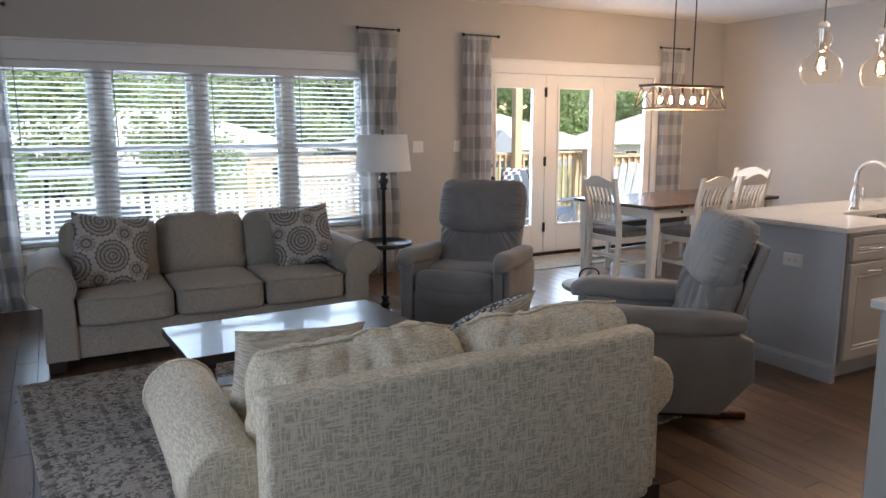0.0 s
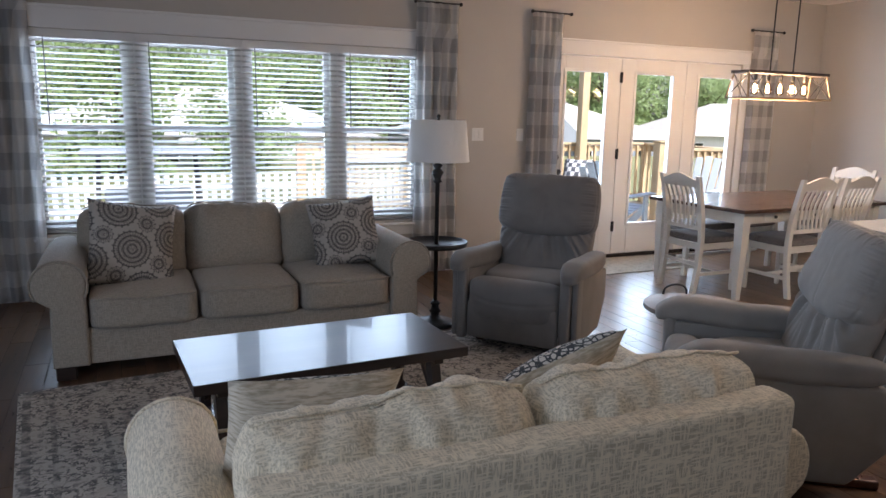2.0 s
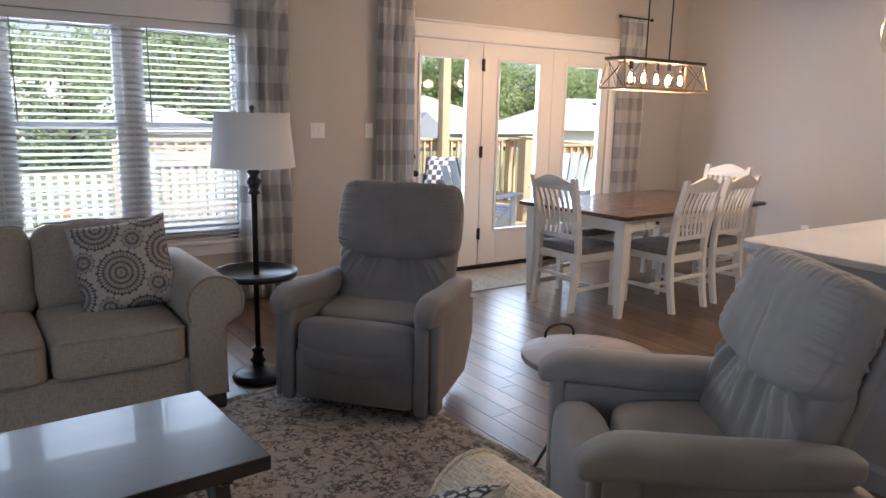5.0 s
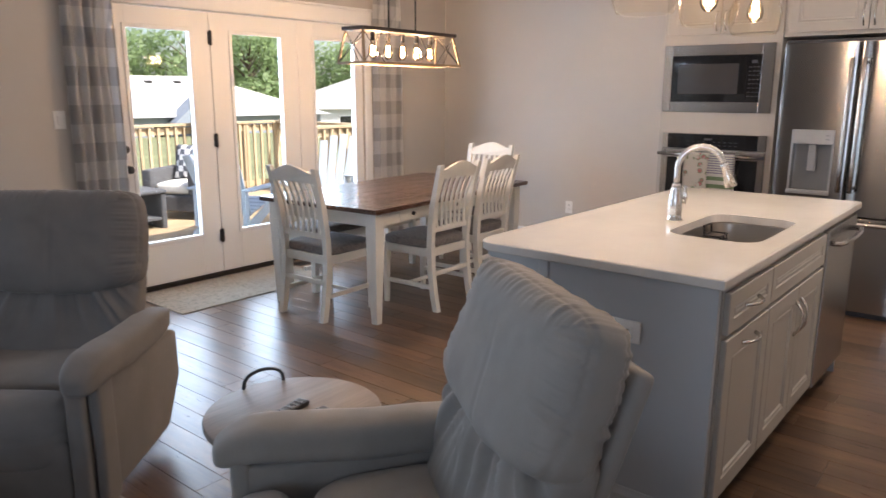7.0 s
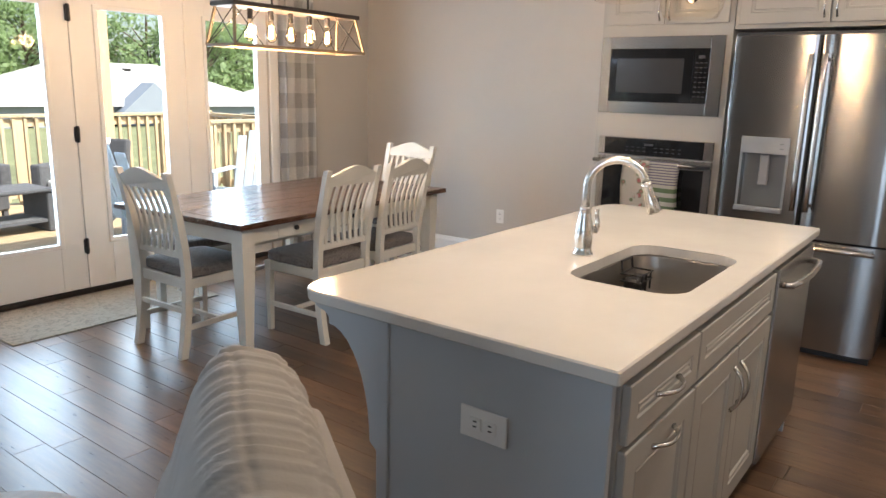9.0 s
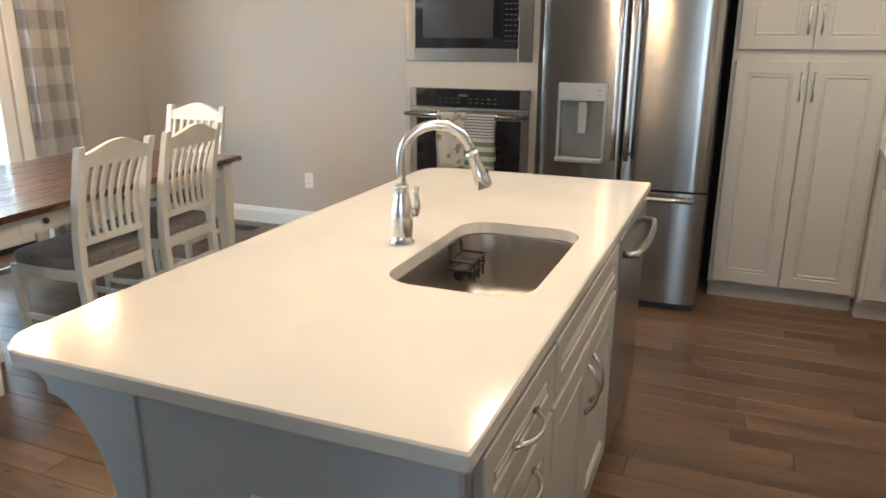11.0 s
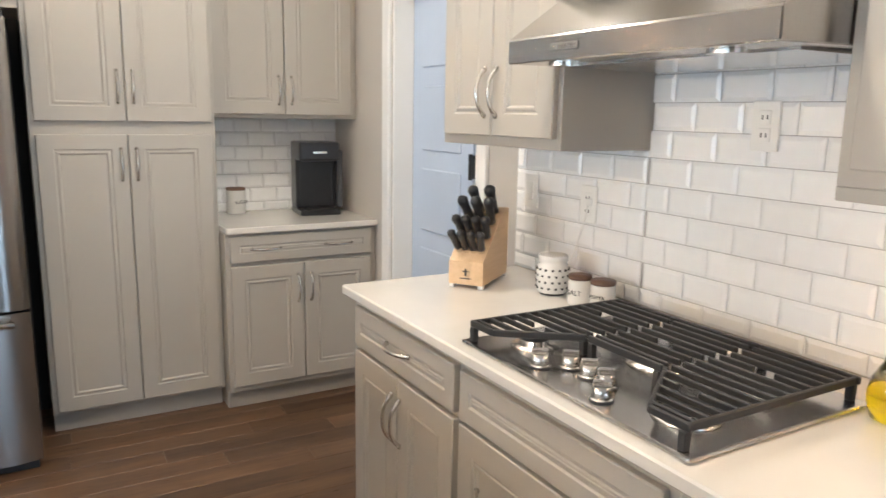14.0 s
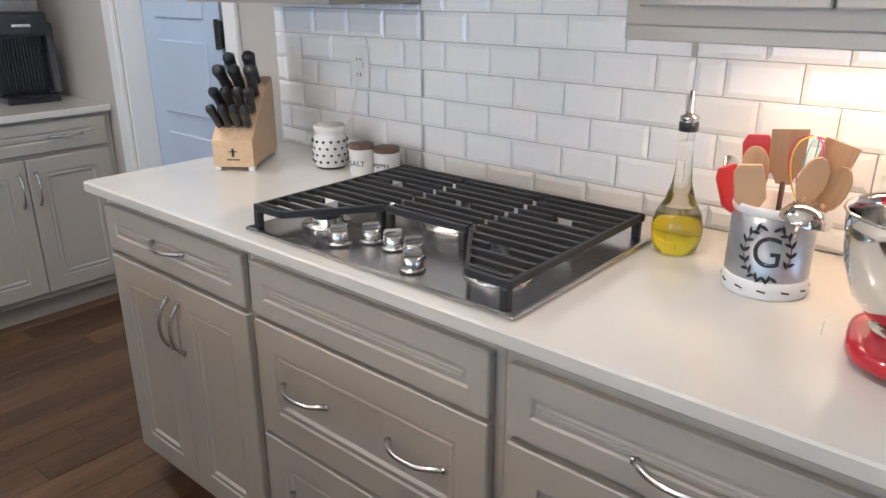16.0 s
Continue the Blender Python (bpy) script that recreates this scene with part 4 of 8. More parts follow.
    for fx in (inset + 0.06, w - inset - 0.06):
        for fy in (0.07, d - 0.12):
            part("foot", boxb(fx - 0.05, fx + 0.05, fy - 0.05, fy + 0.05, 0.009, 0.088, 0.006), M_ESPRESSO, root)
    return root


sofa("sofa", pose(0.43, 5.20, 0.0), 2.27, 0.97, 3, M_SOFA, "taupe three-seat roll-arm sofa with loose back cushions under the window")
sofa("loveseat", pose(2.765, 3.28, 0.0, 0, 0, 180), 1.90, 0.97, 2, M_LOVE, "oatmeal chenille two-seat sofa seen from behind", back_top=0.825, back_frame=0.738, arm=0.22, inset=0.09, roll=(0.467, 0.13), panel=True)


def pillow(name, m, w, material, label, th=0.15, flange=None):
    root = thing(name, m, label, "pillow")
    bm = bmesh.new()
    n = 16
    for s in (-1, 1):
        g = {}
        for i in range(n + 1):
            for j in range(n + 1):
                u, v = 2 * i / n - 1, 2 * j / n - 1
                e = max(0.0, (1 - abs(u) ** 2.4) * (1 - abs(v) ** 2.4)) ** 0.55
                pinch = 1 - 0.07 * (1 - abs(u) ** 2) * abs(v) ** 3
                pv = 1 - 0.07 * (1 - abs(v) ** 2) * abs(u) ** 3
                wr = 0.006 * noise.noise((u * 3 + s, v * 3, w * 9))
                g[i, j] = bm.verts.new((u * w / 2 * pv, s * (th / 2 * e + wr * e), v * w / 2 * pinch))
        for i in range(n):
            for j in range(n):
                f = [g[i, j], g[i + 1, j], g[i + 1, j + 1], g[i, j + 1]]
                bm.faces.new(f if s < 0 else f[::-1])
    bmesh.ops.remove_doubles(bm, verts=bm.verts, dist=0.0005)
    part("cover", bm, material, root, smooth=True)
    return root


pillow("throw_pillow", pose(0.945, 5.56, 0.68, -16, 9, 14), 0.50, M_MEDAL, "square throw pillow with grey medallion pattern, leaning on the sofa")
pillow("throw_pillow", pose(2.24, 5.60, 0.68, -18, -8, -10), 0.45, M_MEDAL, "square throw pillow with grey medallion pattern, tilted against the sofa arm")


def script_pillow_mat():
    m, nt, bs = node_mat("stitched_script_cloth")
    w = noise_tex(nt, coords(nt, (7, 7, 55)), 3, 2, 0.6)
    base = ramp(nt, w, [(0.40, (0.60, 0.53, 0.42)), (0.66, (0.34, 0.29, 0.21))])
    v = coords(nt, (1, 1, 1))
    vo = nt.nodes.new("ShaderNodeTexVoronoi")
    vo.feature = 'DISTANCE_TO_EDGE'
    vo.inputs["Scale"].default_value = 48
    nt.links.new(v, vo.inputs["Vector"])
    sep = nt.nodes.new("ShaderNodeSeparateXYZ")
    nt.links.new(v, sep.inputs[0])
    band = mathn(nt, 'GREATER_THAN', sep.outputs[1], 0.004)
    base = mixc(nt, band, base, (0.62, 0.59, 0.54))
    f = mathn(nt, 'MULTIPLY', mathn(nt, 'LESS_THAN', vo.outputs["Distance"], 0.13), band)
    nt.links.new(mixc(nt, f, base, (0.06, 0.065, 0.07)), bs.inputs["Base Color"])
    bs.inputs["Roughness"].default_value = 0.95
    bump(nt, bs, w, 0.5, 0.003)
    return m


M_SCRIPT = script_pillow_mat()
pillow("throw_pillow", pose(1.33, 2.83, 0.60, 20, 4, 2), 0.46, M_SCRIPT, "oatmeal throw pillow with dark stitched pattern along its top edge")
pillow("throw_pillow", pose(2.2, 2.98, 0.60, 48, -20, -8), 0.46, M_SCRIPT, "oatmeal throw pillow with dark stitched leaves, in the sofa corner")


def recliner(m, cloth, label, lean=14, back_h=1.05, seed=0.0):
    """A rocker recliner that faces -y, centred on x = 0."""
    root = thing("recliner", m, label, "armchair")
    for s in (-1, 1):
        bm = bmesh.new()
        prism(bm, [(-0.385, 0.055), (-0.40, 0.49), (0.28, 0.47), (0.36, 0.44), (0.37, 0.24), (0.21, 0.055)], s * 0.31, s * 0.395, axis='x')
        bmesh.ops.bevel(bm, geom=list(bm.edges), offset=0.016, segments=3, profile=0.5, affect='EDGES', clamp_overlap=True)
        soft(part("side_panel", bm, cloth, root), 50)
        bm = boxb(min(s * 0.305, s * 0.372), max(s * 0.305, s * 0.372), -0.432, -0.38, 0.045, 0.52, 0.02, seg=3)
        soft(part("arm_front", bm, cloth, root), 50)
        bm = boxb(min(s * 0.378, s * 0.415), max(s * 0.378, s * 0.415), -0.405, -0.30, 0.05, 0.50, 0.014, seg=3)
        soft(part("arm_welt", bm, cloth, root), 50)
        a = bmesh.new()
        puffy(a, (0.14, 0.80, 0.115), (0, 0, 0), k=3.8, n=26, crown=(0, 0, 0.008), wrinkle=0.004, wscale=5, seed=seed + s)
        for v in a.verts:
            f = smooth_step(0.10, -0.40, v.co.y)
            v.co.x *= 0.95 + 0.13 * f
            v.co.z += 0.030 * f - 0.55 * max(0.0, -0.28 - v.co.y) ** 1.3
            v.co += Vector((s * (0.352 + 0.012 * f), -0.075, 0.52))
        part("armrest", a, cloth, root, smooth=True)

    def seat_shape(q, p):
        p.z += 0.010 * noise.noise((p.x * 4, p.y * 4, seed)) * smooth_step(0, 1, q.z)
        return p
    bm = cushion((0.60, 0.50, 0.17), 9, 4, 30, seat_shape)
    bm.transform(Matrix.Translation((0, 0.0, 0.365)))
    part("seat_cushion", bm, cloth, root, smooth=True)

    def bolster_shape(q, p):
        p.z -= 0.022 * (1 - q.x * q.x) * smooth_step(0.2, -1, q.z)
        gather = smooth_step(0.55, 1.0, q.y) * noise.noise((p.x * 38, 0.3, seed + 2))
        p.z += 0.006 * gather * smooth_step(0, 1, q.z)
        crease = math.exp(-((p.z - 0.015 + 0.03 * (1 - q.x * q.x)) / 0.012) ** 2)
        p.y += 0.004 * crease * smooth_step(0.2, -0.6, q.y)
        return p + Vector((0, 0.003, 0)) * noise.noise(p * 6)
    bm = cushion((0.605, 0.20, 0.255), 6, 3.0, 40, bolster_shape)
    bm.transform(Matrix.Translation((0, -0.355, 0.325)))
    part("seat_bolster", bm, cloth, root, smooth=True)
    bm = cushion((0.60, 0.09, 0.25), 14, 7, 20, lambda q, p: p + Vector((0, 0.004, 0)) * noise.noise(p * 5))
    bm.transform(Matrix.Translation((0, -0.385, 0.185)))
    part("footrest", bm, cloth, root, smooth=True)
    t = Matrix.Rotation(radians(-lean), 4, 'X')

    def on_back(x, y, z):
        return Matrix.Translation((0, 0.17, 0.40)) @ t @ Matrix.Translation((x, y, z))

    def lumbar_shape(q, p):
        p.x *= 1.0 + 0.05 * q.z
        ang = math.atan2(p.x, 0.40 - p.z)
        fan = noise.noise((ang * 11, 0.4 * p.z, seed + 3.3)) + 0.5 * noise.noise((ang * 24, 2.1, seed))
        front = smooth_step(0.1, -0.5, q.y)
        p.y -= 0.032 * fan * front * smooth_step(-0.65, 0.35, q.z) * (1 - 0.5 * smooth_step(0.7, 1.0, abs(q.x)))
        p.y += 0.022 * front * smooth_step(0.35, 0.85, q.z)
        return p + Vector((0, 0.004, 0)) * noise.noise(p * 7)
    bm = cushion((0.64, 0.17, 0.44), 9, 4, 54, lumbar_shape)
    bm.transform(on_back(0, -0.015, 0.15))
    part("lumbar_cushion", bm, cloth, root, smooth=True)
    hh = back_h - 0.70
    half = (hh + 0.11) / 2

    def head_shape(q, p):
        p.x *= 1.0 - 0.05 * smooth_step(0.1, 1.0, q.z)
        rim = (abs(q.x) ** 7 + abs(q.z) ** 7) ** (1 / 7)
        side_run = abs(q.z) < abs(q.x)
        run = p.z if side_run else p.x
        ruck = noise.noise((run * 52, 1.7 * (1 if q.x > 0 else -1), seed)) + 0.7 * noise.noise((run * 95, 0.2, seed + 4))
        keep = smooth_step(-1.0, -0.55, q.z) if side_run else smooth_step(0.0, 0.4, q.z)
        face = smooth_step(0.62, 0.95, rim)
        p.y += math.copysign(0.0085, q.y) * ruck * face * keep * smooth_step(0.05, 0.3, abs(q.y))
        if not side_run:
            p.z += 0.005 * ruck * smooth_step(0.8, 1.0, rim) * keep
        seam = math.exp(-((abs(q.y) - 0.42) / 0.07) ** 2) * smooth_step(0.8, 1.0, rim)
        p -= Vector((p.x, 0, p.z)) * (0.013 * seam)
        low = smooth_step(0.0, -1.0, q.z)
        p.z -= 0.05 * low * (1 - min(1.0, q.x * q.x)) - 0.012 * low * noise.noise((p.x * 9, 0, seed + 8))
        p.y -= 0.012 * low * smooth_step(0.0, -0.6, q.y)
        if q.y < 0:
            p.y += 0.004 * math.exp(-(p.x / 0.006) ** 2) * smooth_step(0.6, -0.2, q.z)
        return p + Vector((0, 0.010 * noise.noise((p.x * 4.5, p.z * 4.5, seed)) + 0.002 * noise.noise(p * 18), 0))
    bm = cushion((0.70, 0.20, 2 * half), 8, 3.1, 74, head_shape)
    bm.transform(on_back(0, -0.04, 0.335 + hh / 2 + 0.01))
    part("head_cushion", bm, cloth, root, smooth=True)
    sh = bmesh.new()
    box(sh, -0.30, 0.30, 0.055, 0.105, -0.10, 0.335 + hh * 0.90, 0.02, 3)
    for v in sh.verts:
        if v.co.z < 0.05:
            v.co.x *= 0.9
    sh.transform(on_back(0, 0, 0))
    soft(part("back_shell", sh, cloth, root), 50)
    b = bmesh.new()
    box(b, -0.24, 0.24, -0.30, 0.20, 0.03, 0.09, 0.01)
    part("underframe", b, M_BLACK, root)
    for s in (-1, 1):
        r = bmesh.new()
        box(r, s * 0.265 - 0.03, s * 0.265 + 0.03, -0.28, 0.37, 0.0, 0.04, 0.01, 2)
        part("runner", r, M_DARKWOOD, root, "dark cherry wooden base runner")
    return root


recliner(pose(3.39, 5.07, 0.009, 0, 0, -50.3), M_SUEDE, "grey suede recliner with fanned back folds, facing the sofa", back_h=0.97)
recliner(pose(3.51, 3.225, 0.0, 0, 0, -124), M_SUEDE_LIT, "grey suede recliner with gathered headrest beside the island, window light in its colour", lean=18, back_h=0.94, seed=6.0)

# coffee table
tb = thing("coffee_table", pose(1.678, 4.06, 0.009, 0, 0, 3.3), "dark espresso wood coffee table with splayed legs and a lower shelf", "table")
L, W, TZ = 1.17, 0.605, 0.446
part("top", boxb(-L / 2, L / 2, -W / 2, W / 2, TZ - 0.045, TZ, 0.004, seg=2), M_ESPRESSO, tb)
part("shelf", boxb(-0.47, 0.47, -0.21, 0.21, 0.13, 0.155, 0.004), M_ESPRESSO, tb)
for sx in (-1, 1):
    part("apron", boxb(sx * 0.47 - 0.02, sx * 0.47 + 0.02, -0.25, 0.25, TZ - 0.085, TZ - 0.046, 0.003), M_ESPRESSO, tb)
    for sy in (-1, 1):
        leg = bmesh.new()
        prism(leg, [(sy * 0.14, TZ - 0.05), (sy * 0.20, TZ - 0.05), (sy * 0.285, 0.0), (sy * 0.225, 0.0)], sx * 0.47 - 0.022, sx * 0.47 + 0.022, axis='x')
        part("leg", leg, M_ESPRESSO, tb)
        br = bmesh.new()
        tube(br, [(sx * 0.47, sy * 0.03, TZ - 0.08), (sx * 0.47, sy * 0.235, 0.15)], 0.014, 4)
        part("brace", br, M_ESPRESSO, tb)
    part("rail", boxb(sx * 0.47 - 0.018, sx * 0.47 + 0.018, -0.24, 0.24, 0.105, 0.131, 0.002), M_ESPRESSO, tb)

# floor lamp with a tray
M_SHADE = mat("white_linen_shade", (0.74, 0.72, 0.69), 0.9, var=0.02, fine=300, bmp=0.2)
lp = thing("floor_lamp", pose(2.88, 5.55, 0.0), "black metal floor lamp with a round tray and white drum shade", "lamp")
bm = bmesh.new()
lathe(bm, [(0, 0), (0.135, 0), (0.14, 0.012), (0.125, 0.03), (0.11, 0.035), (0.05, 0.05), (0.03, 0.07), (0.034, 0.09), (0.045, 0.10), (0.03, 0.115), (0.024, 0.14), (0.036, 0.155), (0.02, 0.175), (0.0, 0.175)], 32)
part("base", bm, M_BLACK, lp, smooth=True)
bm = bmesh.new()
lathe(bm, [(0, 0.17), (0.015, 0.17), (0.015, 1.00), (0.032, 1.01), (0.022, 1.03), (0.03, 1.05), (0.042, 1.075), (0.03, 1.09), (0.02, 1.10), (0.036, 1.125), (0.014, 1.135), (0.012, 1.20), (0, 1.20)], 24)
part("pole", bm, M_BLACK, lp, smooth=True)
bm = bmesh.new()
lathe(bm, [(0, 0.565), (0.20, 0.565), (0.215, 0.572), (0.218, 0.60), (0.212, 0.60), (0.208, 0.578), (0, 0.576)], 40)
part("tray", bm, M_BLACK, lp, smooth=True)
bm = bmesh.new()
lathe(bm, [(0.215, 1.15), (0.186, 1.425), (0.183, 1.425), (0.212, 1.15), (0.215, 1.15)], 40)
part("shade", bm, M_SHADE, lp, smooth=True)
bm = bmesh.new()
tube(bm, [(0, 0, 1.19), (0, 0.06, 1.25), (0, 0.06, 1.38), (0, 0, 1.42), (0, -0.06, 1.38), (0, -0.06, 1.25), (0, 0, 1.19)], 0.003, 6)
for k in range(3):
    a = k * 2.094
    tube(bm, [(0, 0, 1.415), (0.184 * math.cos(a), 0.184 * math.sin(a), 1.418)], 0.0025, 6)
part("harp", bm, M_BLACK, lp)
bm = bmesh.new()
lathe(bm, [(0, 1.415), (0.012, 1.42), (0.008, 1.435), (0.014, 1.45), (0.006, 1.462), (0, 1.465)], 16)
part("finial", bm, M_BLACK, lp, smooth=True)

# round side table with a handled tray top, and two remotes
M_GREYWOOD = wood_mat("weathered_grey_wood", (0.25, 0.21, 0.18), (0.14, 0.115, 0.10), 0.5, 'x')
st = thing("side_table", pose(3.655, 3.865, 0.0), "small round weathered-wood side table with black tray handles", "table")
bm = bmesh.new()
cyl(bm, (0, 0, 0.475), 0.272, 0.025, 48, bev=0.005)
soft(part("top", bm, M_GREYWOOD, st))
for a in (75, 255):
    h = bmesh.new()
    ca, sa = math.cos(radians(a)), math.sin(radians(a))
    pts = []
    for i in range(11):
        t = math.pi * i / 10
        o = -0.07 * math.cos(t)
        pts.append((0.245 * ca - o * sa, 0.245 * sa + o * ca, 0.50 + 0.055 * math.sin(t) ** 0.7))
    tube(h, pts, 0.006, 8)
    part("handle", h, M_BLACK, st, "black iron tray handle", smooth=True)
for k in range(3):
    a = radians(30 + 120 * k)
    lg = bmesh.new()
    tube(lg, [(0.17 * math.cos(a), 0.17 * math.sin(a), 0.475), (0.06 * math.cos(a), 0.06 * math.sin(a), 0.27), (0.20 * math.cos(a), 0.20 * math.sin(a), 0.006)], 0.007, 8)
    part("leg", lg, M_BLACK, st)


def remote(m, ln, label):
    root = thing("remote_control", m, label, "remote")
    part("case", boxb(-ln / 2, ln / 2, -0.022, 0.022, 0, 0.017, 0.006, seg=2), M_BLACKPL, root)
    bs = None
    for i in range(6):
        for j in (-1, 0, 1):
            mm = Matrix.Translation((-ln / 2 + 0.03 + i * (ln - 0.06) / 5, j * 0.012, 0.0165))
            if bs is None:
                bs = part("button", boxb(-0.0045, 0.0045, -0.0035, 0.0035, 0, 0.0025), M_GREYPL, root, at=mm)
            else:
                share("button", bs, root, mm)
    return root


M_GREYPL = mat("grey_rubber", (0.22, 0.22, 0.23), 0.6, bmp=0.0)
remote(pose(3.62, 3.86, 0.5005, 0, 0, 12), 0.18, "long black remote control lying on the side table")
remote(pose(3.64, 3.78, 0.5005, 0, 0, -4), 0.15, "short black remote control lying on the side table")

# ---- windows: blinds and curtains ----
for (a, b) in [(0.335, 1.0495), (1.0505, 1.8495), (1.8505, 2.6495), (2.6505, 3.405)]:
    bl = thing("window_blind", pose((a + b) / 2, NY + 0.05, 0), "white two-inch horizontal blind, lowered with open slats", "blind", "window blinds")
    w = b - a - 0.008
    part("headrail", boxb(-(b - a) / 2, (b - a) / 2, -0.03, 0.03, 1.955, 2.018, 0.001), M_VINYL, bl, "white valance over the headrail")
    sl = None
    n = 33
    for i in range(n):
        z = 0.555 + i * (1.935 - 0.555) / (n - 1)
        mm = Matrix.Translation((0, 0, z)) @ Matrix.Rotation(radians(18), 4, 'X')
        if sl is None:
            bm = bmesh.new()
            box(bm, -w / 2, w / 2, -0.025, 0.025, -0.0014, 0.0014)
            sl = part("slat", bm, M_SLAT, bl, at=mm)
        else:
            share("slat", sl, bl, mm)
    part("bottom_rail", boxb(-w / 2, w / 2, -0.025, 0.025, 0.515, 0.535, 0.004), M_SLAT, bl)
    for cx in (-w * 0.3, w * 0.3):
        c = bmesh.new()
        for cy in (-0.026, 0.026):
            tube(c, [(cx, cy, 0.53), (cx, cy, 1.96)], 0.0011, 4)
        part("ladder_cord", c, M_SLAT, bl)
    wd = bmesh.new()
    tube(wd, [(-w / 2 + 0.10, -0.034, 1.96), (-w / 2 + 0.105, -0.036, 1.33)], 0.004, 6)
    part("tilt_wand", wd, M_GREYPL, bl)


def check_mat():
    """Buffalo check in white and two greys, on softly woven cloth."""
    m, nt, bs = node_mat("buffalo_check_cloth")
    uv = nt.nodes.new("ShaderNodeUVMap")
    sep = nt.nodes.new("ShaderNodeSeparateXYZ")
    nt.links.new(uv.outputs[0], sep.inputs[0])
    st = []
    for i in (0, 1):
        st.append(mathn(nt, 'LESS_THAN', mathn(nt, 'FRACT', mathn(nt, 'MULTIPLY', sep.outputs[i], 1 / 0.25)), 0.5))
    f = mathn(nt, 'MULTIPLY', mathn(nt, 'ADD', st[0], st[1]), 0.5)
    n = noise_tex(nt, coords(nt), 220, 2)
    c = ramp(nt, f, [(0.0, (0.90, 0.89, 0.87)), (0.5, (0.75, 0.745, 0.735)), (1.0, (0.54, 0.54, 0.54))])
    c = mixc(nt, mathn(nt, 'MULTIPLY', n, 0.1), c, (0.5, 0.49, 0.47))
    nt.links.new(c, bs.inputs["Base Color"])
    bs.inputs["Roughness"].default_value = 0.95
    out = nt.nodes["Material Output"]
    tl = nt.nodes.new("ShaderNodeBsdfTranslucent")
    nt.links.new(c, tl.inputs[0])
    mx = nt.nodes.new("ShaderNodeMixShader")
    mx.inputs[0].default_value = 0.42
    nt.links.new(bs.outputs[0], mx.inputs[1])
    nt.links.new(tl.outputs[0], mx.inputs[2])
    nt.links.new(mx.outputs[0], out.inputs[0])
    bump(nt, bs, n, 0.2, 0.002)
    return m


M_CHECK = check_mat()


def curtain(x0, x1, label, folds, seed, top=2.385, bottom=0.015, rod=(0, 0), flare=0.03):
    """A gathered check panel on its short rod, hanging from rings, with rounded folds."""
    cx = (x0 + x1) / 2
    root = thing("curtain", pose(cx, NY - 0.065, 0), label, "curtain", "check curtains")
    w = x1 - x0
    nx, nz = folds * 12, 24
    bm = bmesh.new()
    uvl = bm.loops.layers.uv.new("UVMap")
    rows, us = [], []
    for j in range(nz + 1):
        t = j / nz
        z = top + 0.03 - (top + 0.03 - bottom) * t
        row, u, prev, ul = [], 0.0, None, []
        for i in range(nx + 1):
            s = i / nx
            amp = (0.016 + 0.016 * min(1, t * 3)) * (0.8 + 0.4 * noise.noise((s * 5, t * 2, seed)))
            x = (s - 0.5) * (w + flare * t) + 0.012 * noise.noise((s * 4, t * 3, seed + 5))
            y = amp * math.sin(2 * math.pi * folds * s + 0.8 * noise.noise((s * 3, t * 1.5, seed))) + 0.01 * noise.noise((s * 2, t * 4, seed + 9))
            if 0 < t < 0.10:
                y *= 0.7
            p = Vector((x, y, z))
            if prev is not None:
                u += (Vector((p.x - prev.x, p.y - prev.y, 0))).length
            prev = p
            ul.append(u)
            row.append(bm.verts.new(p))
        rows.append(row)
        us.append(ul)
    for j in range(nz):
        for i in range(nx):
            f = bm.faces.new((rows[j][i], rows[j + 1][i], rows[j + 1][i + 1], rows[j][i + 1]))
            for lp_, (jj, ii) in zip(f.loops, ((j, i), (j + 1, i), (j + 1, i + 1), (j, i + 1))):
                lp_[uvl].uv = (us[jj][ii], rows[jj][ii].co.z)
    bmesh.ops.solidify(bm, geom=bm.faces[:], thickness=0.002)
    part("panel", bm, M_CHECK, root, smooth=True)
    r = bmesh.new()
    a, b = rod[0] - cx, rod[1] - cx
    tube(r, [(a, 0.0, top + 0.035), (b, 0.0, top + 0.035)], 0.008, 10)
    rd = part("rod", r, M_BLACK, root)
    for e in (a, b):
        k = bmesh.new()
        puffy(k, (0.03, 0.034, 0.034), (e, 0, top + 0.035), k=2.3, n=4)
        part("finial", k, M_BLACK, rd, smooth=True)
    k = bmesh.new()
    box(k, -0.008, 0.008, 0.0, 0.064, top + 0.025, top + 0.045, 0.002)
    part("bracket", k, M_BLACK, rd)
    return root


curtain(-0.22, 0.36, "grey and white buffalo check curtain beside the window", 6, 1.0, rod=(-0.28, 0.42))
curtain(3.33, 3.73, "grey and white buffalo check curtain between window and light switch", 5, 2.0, rod=(3.32, 3.755))
curtain(4.49, 4.83, "grey and white buffalo check curtain covering the door's edge", 5, 3.0, rod=(4.49, 4.92))
curtain(7.29, 7.66, "grey and white buffalo check curtain in the dining corner", 5, 4.0, rod=(7.25, 7.72))

